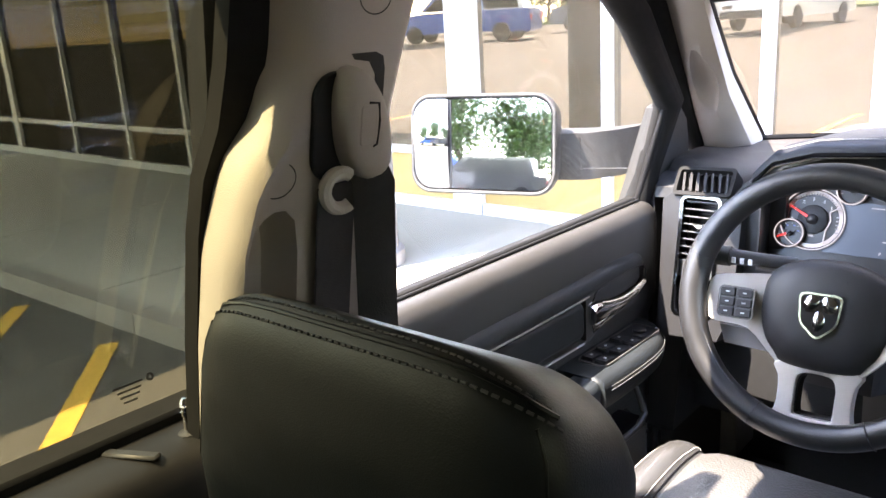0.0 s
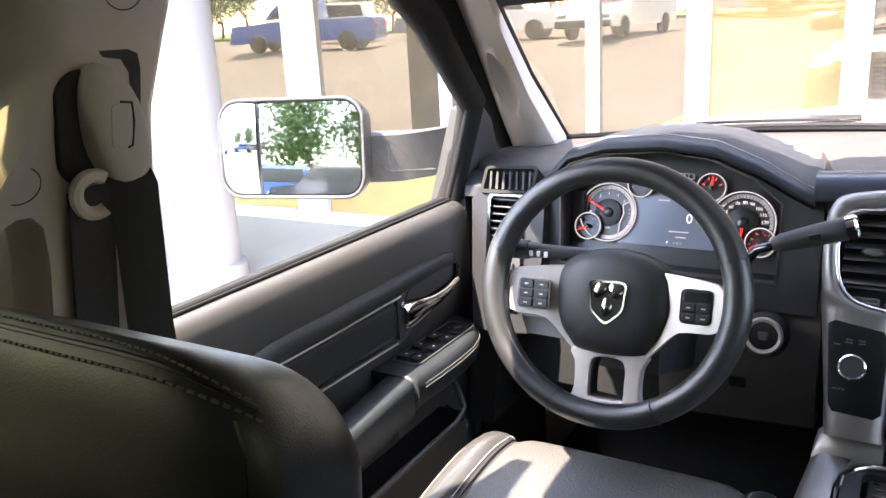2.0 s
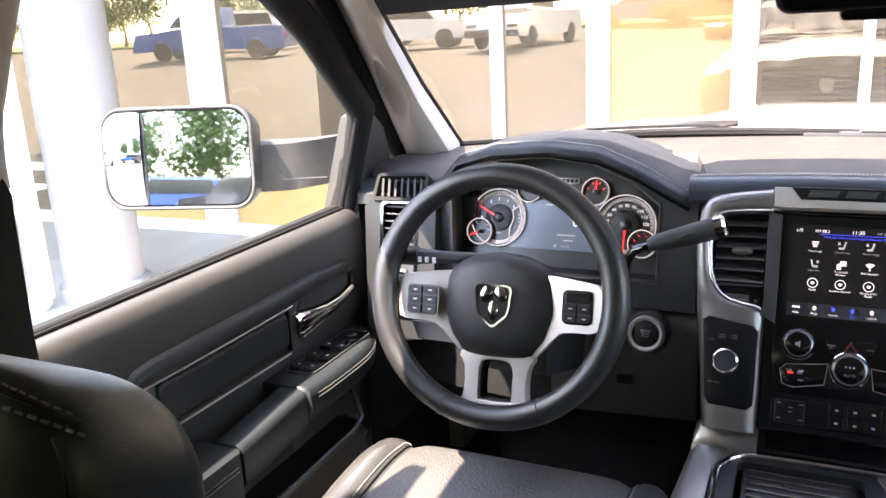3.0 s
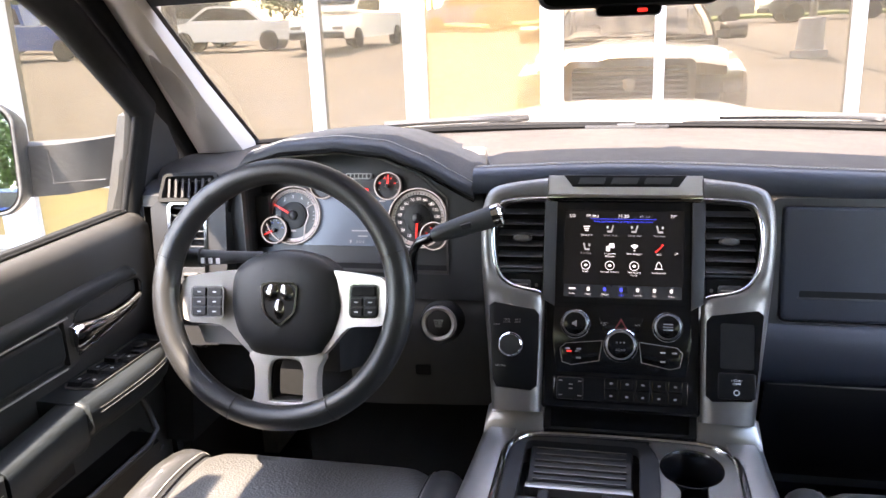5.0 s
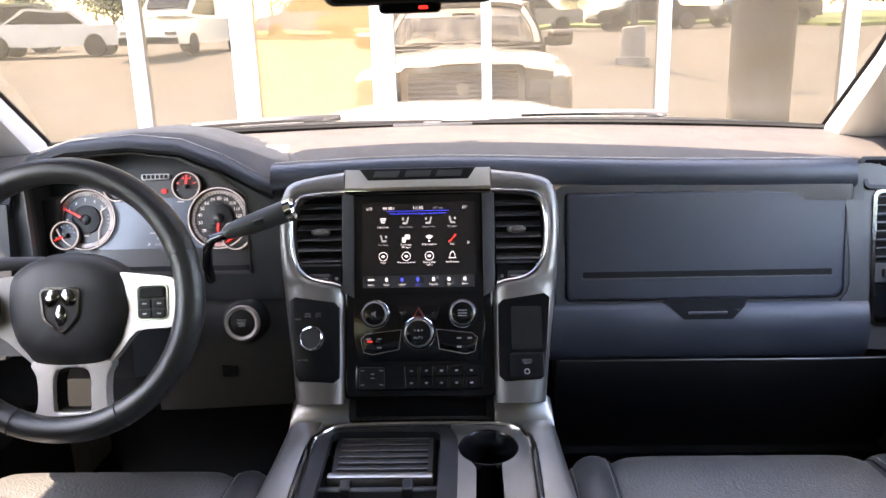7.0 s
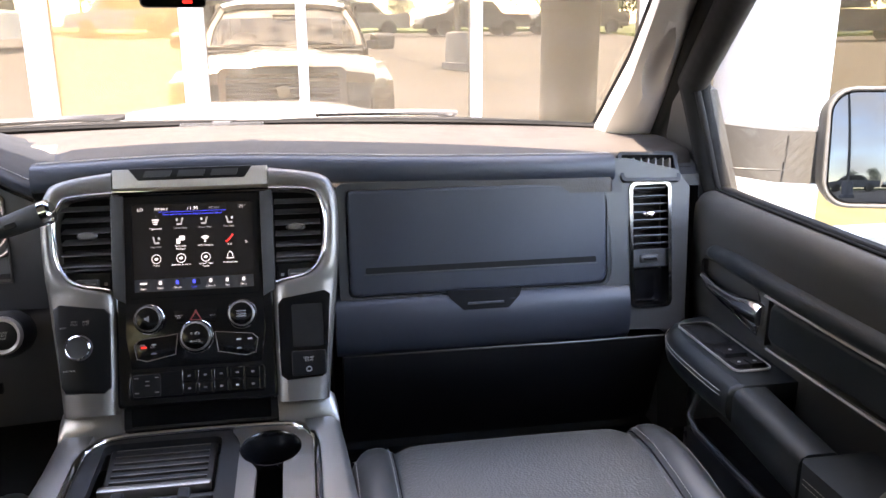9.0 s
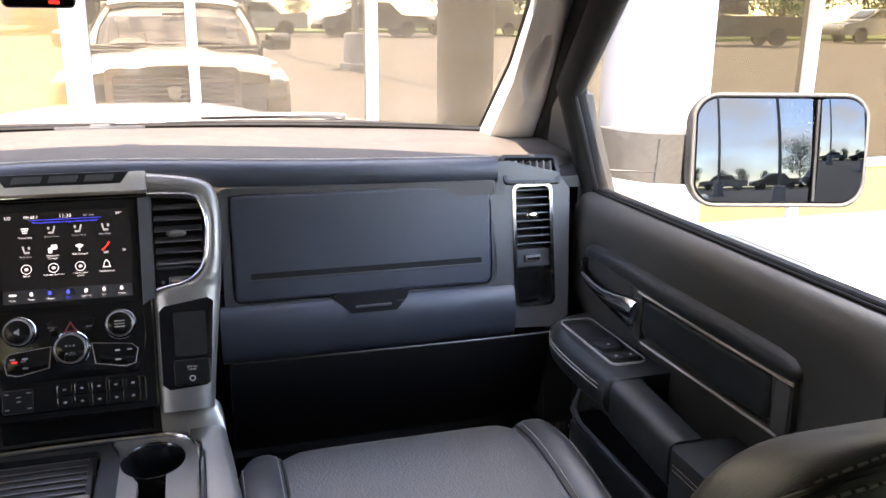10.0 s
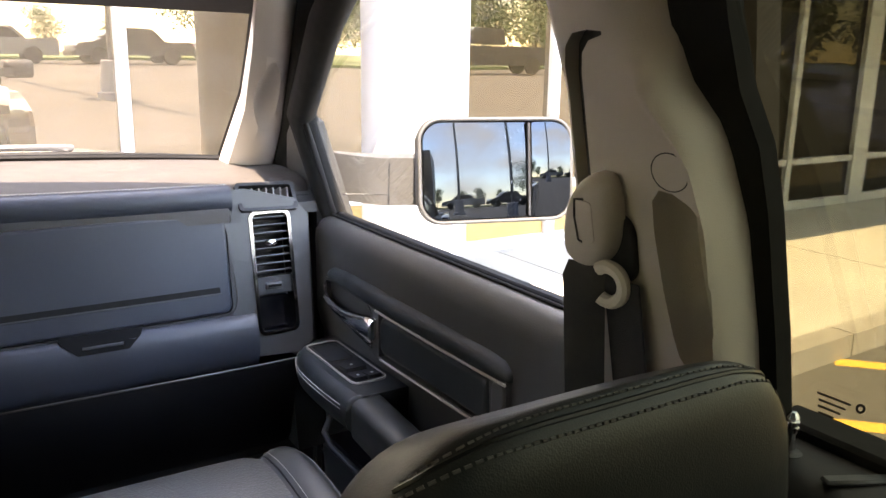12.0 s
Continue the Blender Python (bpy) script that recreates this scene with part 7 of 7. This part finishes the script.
part("bin", prism([(2.256, 1.170), (2.250, 1.143), (2.252, 1.143), (2.29, 1.165)], "x", -0.100, 0.100), GLOSS_BLACK, con)


# ---- front seats ----
def front_seat(cx, head_top, who, hx, up):
    t = thing("front_seat", (cx, 1.9, 0.75), "black leather bucket seat with perforated centre, stitched, " + who, "car seat", "front seats")
    w = 0.254
    TOP = [(1.53, 1.040), (1.70, 1.036), (1.87, 1.045), (2.00, 1.062), (2.08, 1.070), (2.14, 1.073), (2.185, 1.069)]
    INSERT = 0.185

    def seat_point(u, y, lift, roll=0.0):
        """A point of the cushion: u across, y along, roll the turn over its front edge."""
        a = abs(u)
        x = u * w * (1 - 0.05 * max(0.0, (2.05 - y) / 0.5))
        bol = 0.024 * max(0.0, math.sin(math.pi * min(1.0, max(0.0, (a - 0.70) / 0.34)))) ** 0.8 - 0.035 * max(0.0, (a - 0.88) / 0.12) ** 2
        dip = -0.006 * math.exp(-((a - 0.72) / 0.03) ** 2)
        near = max(0.0, min(1.0, (y - 1.95) / 0.235))
        back_off = 0.040 * a ** 6 * near ** 2 + 0.008 * math.exp(-((a - 0.72) / 0.05) ** 2) * near ** 2
        z = table(TOP, y) + up + lift + (bol + dip) * (1 - 0.35 * near ** 3)
        r = 0.046
        return (cx + x, y - back_off + (r + lift) * math.sin(roll), z - (r + lift) * (1 - math.cos(roll)))

    def seat_rows(us, lift, tail):
        rows = []
        for y in (1.53, 1.60, 1.70, 1.80, 1.87, 1.94, 2.00, 2.05, 2.09, 2.125, 2.155, 2.172, 2.185):
            rows.append([seat_point(u, y, lift) for u in us])
        for a in (12, 24, 36, 50, 64, 78, 90):
            rows.append([seat_point(u, 2.185, lift, radians(a)) for u in us])
        for dz, dy in tail:
            rows.append([(p[0], p[1] + dy, p[2] + dz) for p in (seat_point(u, 2.185, lift, radians(90)) for u in us)])
        return rows

    us = [-1 + k / 24 for k in range(49)]
    prof = seat_rows(us, 0.0, ((-0.05, 0.0), (-0.10, -0.006), (-0.15, -0.02)))
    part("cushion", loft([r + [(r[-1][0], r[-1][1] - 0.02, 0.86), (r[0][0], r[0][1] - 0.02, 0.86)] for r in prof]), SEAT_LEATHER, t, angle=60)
    ui = INSERT / w
    ins = seat_rows([ui * (-1 + k / 14) for k in range(29)], 0.005, ())
    part("cushion_insert", loft([[(p[0], p[1], p[2] - 0.007 * (abs(k - 14) / 14) ** 14) for k, p in enumerate(r)] + [(r[-1][0], r[-1][1] - 0.01, r[-1][2] - 0.03), (r[0][0], r[0][1] - 0.01, r[0][2] - 0.03)] for r in ins[:-2]]), LEATHER_GREY, t, "perforated leather centre", angle=60)
    for s in SIDES:
        for ou, th in ((ui + 0.030, 0.0006), (0.955, 0.0007)):
            stitches([Vector(seat_point(s * ou, y, 0.0012)) for y in (1.6, 1.7, 1.8, 1.87, 1.94, 2.0, 2.05, 2.09, 2.125, 2.155, 2.185)] + [Vector(seat_point(s * ou, 2.185, 0.0012, radians(a))) for a in (15, 30, 45, 60)], THREAD, t, 0.006, th)
        part("seam_groove", tube([seat_point(s * (ui + 0.008), y, 0.0008) for y in (1.6, 1.7, 1.8, 1.87, 1.94, 2.0, 2.05, 2.09, 2.125, 2.155, 2.185)] + [seat_point(s * (ui + 0.008), 2.185, 0.0008, radians(a)) for a in (15, 30, 45, 60, 75)], 0.0016, 6), BLACK_SATIN, t)
    back = []
    for z, yb, yf, hw in ((0.98, 1.48, 1.64, 0.22), (1.1, 1.44, 1.62, 0.245), (1.2, 1.41, 1.59, 0.25), (1.3, 1.375, 1.55, 0.235), (1.36, 1.36, 1.52, 0.20), (1.385, 1.37, 1.49, 0.15)):
        back.append([(cx + x * hw, y, z) for x, y in [(-1, yb + 0.05), (-0.93, yb + 0.015), (-0.6, yb), (0.6, yb), (0.93, yb + 0.015), (1, yb + 0.05), (1, yf - 0.01), (0.85, yf + 0.02), (0.6, yf - 0.02), (-0.6, yf - 0.02), (-0.85, yf + 0.02), (-1, yf - 0.01)]])
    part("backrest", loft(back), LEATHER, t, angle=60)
    # head restraint: a padded block with a stitched seam along its top edge
    LEFT = [(0.0, 0.160), (0.06, 0.180), (0.10, 0.176), (0.15, 0.164), (0.19, 0.156), (0.235, 0.150)] if cx < 0 else [(0.0, 0.128), (0.06, 0.142), (0.16, 0.144), (0.235, 0.140)]
    RIGHT = [(0.0, 0.128), (0.06, 0.142), (0.16, 0.146), (0.235, 0.148)] if cx < 0 else [(0.0, 0.150), (0.06, 0.162), (0.12, 0.162), (0.18, 0.156), (0.235, 0.146)]
    BACK = [(0.0, 1.334), (0.04, 1.318), (0.10, 1.313), (0.16, 1.315), (0.20, 1.320), (0.235, 1.327)]
    H0, H1 = head_top - 0.235, head_top
    sect = []
    R_, RX = 0.026, 0.062

    def head_ring(h):
        """Half widths and depth of the head restraint at a height."""
        q = max(0.0, (h - (0.235 - R_)) / R_)
        e = R_ * (1 - math.sqrt(max(0.0, 1 - q * q)))
        qx = max(0.0, (h - (0.235 - RX)) / RX)
        ex = RX * (1 - math.sqrt(max(0.0, 1 - qx * qx)))
        return table(LEFT, h) - ex, table(RIGHT, h) - ex, table(BACK, h) + e * 0.6, 1.430 - e * 0.6

    def leaned(x, y, h):
        k = max(0.0, min(1.0, (h - 0.06) / 0.15))
        return (x, y, H0 + h - 0.52 * max(0.0, y - 1.338) * k * k * (3 - 2 * k))

    for k in range(30):
        h = 0.009 * k if k < 19 else 0.171 + 0.064 * math.sin(math.pi / 2 * (k - 19) / 10)
        hl, hr_, yb, yf = head_ring(h)
        foot = 0.02 * max(0, 1 - h / 0.03) ** 2
        pts = []
        for a in range(52):
            u, v = math.cos(2 * math.pi * a / 52), math.sin(2 * math.pi * a / 52)
            y = (yb + yf) / 2 + ((yf - yb) / 2 - foot) * math.copysign(abs(v) ** 0.50, v)
            pts.append(leaned(hx + ((hl if u < 0 else hr_) - foot) * math.copysign(abs(u) ** 0.42, u), y, h))
        sect.append(pts)
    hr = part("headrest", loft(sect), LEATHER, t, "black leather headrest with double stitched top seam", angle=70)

    def skin(u, h, out=0.0):
        """A point on the back of the head restraint, u across and h up."""
        hl, hr_, yb, yf = head_ring(h)
        c = abs(u) ** (1 / 0.42)
        v = max(0.0, 1 - c * c) ** 0.25
        x, y, z = leaned(hx + (hl if u < 0 else hr_) * u, (yb + yf) / 2 - (yf - yb) / 2 * v, h)
        return (x, y - out, z + out * 0.5)

    us = [-0.985, -0.96, -0.92, -0.86, -0.75, -0.5, -0.25, 0, 0.25, 0.5, 0.75, 0.86, 0.92, 0.96, 0.985]
    seam_h = lambda u: 0.2290 - 0.020 * abs(u) ** 8
    part("seam_groove", tube([skin(u, seam_h(u)) for u in us], 0.0016, 6), BLACK_SATIN, hr)
    stitches([skin(u, seam_h(u) - 0.0062, 0.0004) for u in us], THREAD_DARK, hr, 0.0048, 0.0010)
    stitches([skin(u, seam_h(u) + 0.0036, 0.0004) for u in us], THREAD_DARK, hr, 0.0046, 0.0007)
    for s in SIDES:
        part("side_seam", tube([skin(s * 0.93, q, -0.0004) for q in (0.02, 0.06, 0.10, 0.14, 0.17, 0.19, 0.205)], 0.0012, 6), BLACK_SATIN, hr)
        part("post", tube([(hx + s * 0.07, 1.385, H0 - 0.06), (hx + s * 0.07, 1.385, H0 + 0.03)], 0.007, 10), CHROME, t)
    return t


front_seat(-0.463, 1.616, "behind the wheel", -0.494, 0.008)
front_seat(0.462, 1.552, "on the passenger side", 0.548, 0.028)


# ---- the lot behind: parked vehicles, trees, planter ----
def parked_car(name, label, x, y, turn, paint, kind="car"):
    t = thing(name, (0, 0, 0), label, "car" if kind == "car" else "pickup truck", "parked vehicles")
    L, h, cab = (4.7, 1.45, [(-1.3, 0.95), (-0.8, 1.45), (0.6, 1.47), (1.35, 0.98)]) if kind == "car" else ((4.8, 1.75, [(-1.9, 1.05), (-1.75, 1.72), (0.7, 1.75), (1.3, 1.08)]) if kind == "suv" else (5.6, 1.85, [(-0.6, 1.15), (-0.5, 1.82), (0.8, 1.85), (1.5, 1.18)]))
    b = 0.95 if kind == "car" else 1.1
    if kind == "suv":
        b = 1.05
    body = [(-L / 2, 0.35), (-L / 2 - 0.02, 0.7), (-L / 2 + 0.05, b), (1.2, b + 0.03), (L / 2 - 0.1, b - 0.12), (L / 2, 0.65), (L / 2 - 0.02, 0.35)]
    part("body", prism(body, "x", -0.9, 0.9, 0.10, 3), paint, t)
    part("cabin", prism(cab, "x", -0.74, 0.74, 0.08, 2), paint, t)
    mid = sum(p[0] for p in cab) / 4
    for s in SIDES:
        part("side_window", prism([(mid + (p[0] - mid) * 0.86, 1.0 + (p[1] - 1.0) * 0.86 + (0.06 if p[1] < 1.2 else 0)) for p in cab], "x", s * 0.70, s * 0.755, 0.02, 1), GLOSS_BLACK, t)
    part("windshield", moved(box(-0.64, 0.64, -0.02, 0.02, -0.24, 0.24, 0.01, 1), Matrix.Translation((0, (cab[2][0] + cab[3][0]) / 2 + 0.02, (cab[2][1] + cab[3][1]) / 2 + 0.03)) @ pose(0, 0, 0, math.degrees(math.atan2(cab[3][0] - cab[2][0], cab[2][1] - cab[3][1])) , 0, 0)), GLOSS_BLACK, t)
    for s in SIDES:
        for wy in (-L * 0.31, L * 0.31):
            ty = part("tyre", lathe([(0.2, -0.1), (0.32, -0.1), (0.34, -0.07), (0.34, 0.07), (0.32, 0.1), (0.2, 0.1)], 24, plane((s * 0.83, wy, 0.34), (0, 1, 0), (s, 0, 0))), RUBBER, t)
            part("rim", lathe([(0.0, 0.09), (0.1, 0.10), (0.21, 0.06), (0.21, -0.06), (0, -0.06)], 20, plane((s * 0.83, wy, 0.34), (0, 1, 0), (s, 0, 0))), SATIN, ty)
        part("headlight", box(*sorted((s * 0.5, s * 0.85)), L / 2 - 0.12, L / 2 + 0.02, 0.62, 0.78, 0.03, 2), CHROME, t)
        part("tail_light", box(*sorted((s * 0.62, s * 0.88)), -L / 2 - 0.03, -L / 2 + 0.08, 0.68, 0.9, 0.02, 2), TAIL_RED, t)
    part("bumper", box(-0.88, 0.88, L / 2 - 0.08, L / 2 + 0.06, 0.36, 0.56, 0.04, 2), PLASTIC_DARK, t)
    t.matrix_world = pose(x, y, gz(y), 0, 0, turn)
    return t


TAIL_RED = material("tail_lamp_red", (0.45, 0.02, 0.02), 0.2)
PAINTS = {k: material(k + "_car_paint", c, 0.25, metal=0.2, coat=1.0, scale=1, vary=0.02, rough_vary=0.02) for k, c in (("white", (0.75, 0.75, 0.76)), ("black", (0.015, 0.015, 0.017)), ("blue", (0.02, 0.08, 0.30)), ("grey", (0.16, 0.165, 0.17)), ("red", (0.30, 0.02, 0.02)))}
for nm, lab, x, y, r, p, kd in (
        ("parked_car", "white sedan parked across the lot", -13.5, -15, 78, "white", "car"), ("parked_pickup", "white pickup truck parked nose-out in the row", -8.9, -14.5, 4, "white", "pickup"),
        ("parked_pickup", "blue pickup truck parked across the lot", -20.5, -13, 70, "blue", "pickup"), ("parked_car", "dark grey car parked in the far row", -17.5, -19, 75, "grey", "suv"),
        ("parked_car", "white hatchback parked in the far row", -24, -19, 70, "white", "suv"), ("parked_car", "black sedan parked far off in the lot", 7.5, -24, 85, "black", "car"),
        ("parked_car", "black car parked far off by the trees", 12.5, -25, 80, "black", "suv"), ("parked_pickup", "dark pickup truck parked before the grass", 20.5, -17, 105, "black", "pickup"),
        ("parked_car", "blue car parked behind the truck", -7.4, -27, 80, "blue", "suv"), ("parked_car", "black car parked behind the truck", -4.4, -26.5, 95, "black", "suv"),
        ("parked_car", "grey car parked far off beside the grass", 30, -19, 100, "grey", "car"), ("parked_car", "grey car parked in the far row", 2.5, -25, 90, "grey", "car")):
    parked_car(nm, lab, x, y, r, PAINTS[p], kd)
for x, y in ((4.1, -9.2), (1.6, -13.5), (26.0, -14.0)):
    pb = thing("lamp_base", (x, y, 0), "pale concrete lamp post base in the lot", "lamp post", "lamp posts")
    part("plinth", lathe([(0.40, -0.1), (0.40, 0.14), (0.31, 0.16), (0.29, 0.85), (0.25, 0.88)], 24, Matrix.Translation((x, y, gz(y)))), STUCCO, pb)
    part("post", lathe([(0.09, 0.8), (0.06, 7.5)], 12, Matrix.Translation((x, y, gz(y)))), SATIN_DARK, pb)
    part("lamp_head", box(x - 0.5, x + 0.5, y - 0.15, y + 0.15, 7.45 + gz(y), 7.6 + gz(y), 0.03, 1), SATIN_DARK, pb)
verge = part("verge", prism([(-21.5, 1.1), (-21.5, 1.26), (-60, 1.5), (-60, 1.2)], "x", 14, 120, 0.02, 1), GRASS)
tagged(verge, "sunlit strip of green grass beside the lot", "grass", kind="structure")
verge2 = part("verge", prism([(-29, 1.2), (-29, 1.42), (-75, 1.5), (-75, 1.2)], "x", -120, 13.9, 0.02, 1), GRASS)
tagged(verge2, "sunlit strip of grass behind the far row", "grass", kind="structure")


def tree(seed, h):
    rng = random.Random(seed)
    t = thing("tree", (0, 0, 0), "leafy green broadleaf tree at the lot's edge", "tree", "trees")
    limbs = [tube([(0, 0, 0), (0.05, 0.02, h * 0.2), (0.0, 0.06, h * 0.45), (0.05, 0, h * 0.75)], [0.17, 0.13, 0.09, 0.03], 8)]
    tips = []
    for k in range(9):
        a, z0 = rng.uniform(0, 6.28), h * rng.uniform(0.25, 0.6)
        r, up = h * rng.uniform(0.16, 0.33), h * rng.uniform(0.12, 0.3)
        p1, p2 = (0.5 * r * math.cos(a), 0.5 * r * math.sin(a), z0 + up * 0.6), (r * math.cos(a), r * math.sin(a), z0 + up)
        limbs.append(tube([(0, 0, z0), p1, p2], [0.06, 0.04, 0.015], 6))
        tips += [p1, p2]
    part("trunk", join(*limbs), BARK, t)
    tips += [(0, 0, h * 0.78), (0.3, 0.2, h * 0.7), (-0.3, 0.1, h * 0.85)]
    vs, fs = [], []
    for k in range(4200):
        c = rng.choice(tips)
        rad = h * 0.17
        d = Vector((rng.gauss(0, 1), rng.gauss(0, 1), rng.gauss(0, 0.8))).normalized() * rad * rng.uniform(0.3, 1) ** 0.6
        p = Vector(c) + d
        u = Vector((rng.gauss(0, 1), rng.gauss(0, 1), rng.gauss(0, 1))).normalized()
        w = u.orthogonal().normalized()
        z = rng.uniform(0.07, 0.14)
        i = len(vs)
        vs += [p - u * z, p + w * z * 0.5, p + u * z, p - w * z * 0.5]
        fs.append((i, i + 1, i + 2, i + 3))
    me = bpy.data.meshes.new("crown")
    me.from_pydata([tuple(v) for v in vs], [], fs)
    me.materials.append(LEAF)
    cr_ = new("crown", me)
    cr_.parent = t
    tagged(cr_, kind="stuff")
    return t


first = tree(3, 7.0)
first.matrix_world = pose(-6.5, -34, gz(-34))
second = tree(8, 6.0)
second.matrix_world = pose(-4.2, -36, gz(-36), 0, 0, 40)
rt = random.Random(5)
for k in range(34):
    src = (first, second)[k % 2]
    y = -33 + rt.uniform(-4, 3)
    if -2.5 < -62 + 3.4 * k < 12:
        copy_thing(src, pose(-62 + 3.4 * k, y - 3, gz(y - 3), 0, 0, 70 * k) @ Matrix.Scale(0.42, 4))
        continue
    copy_thing(src, pose(-62 + 3.4 * k + rt.uniform(-1, 1), y, gz(y) - rt.uniform(0.5, 1.6), 0, 0, rt.uniform(0, 360)))
for x, y in ((24, -25), (31, -27), (18, -28), (38, -26), (27, -33), (36, -13), (40, -9), (44, -14), (48, -8), (38, -18), (52, -12), (46, -4)):
    copy_thing(first, pose(x, y, gz(y) - 1.2, 0, 0, x * 31))
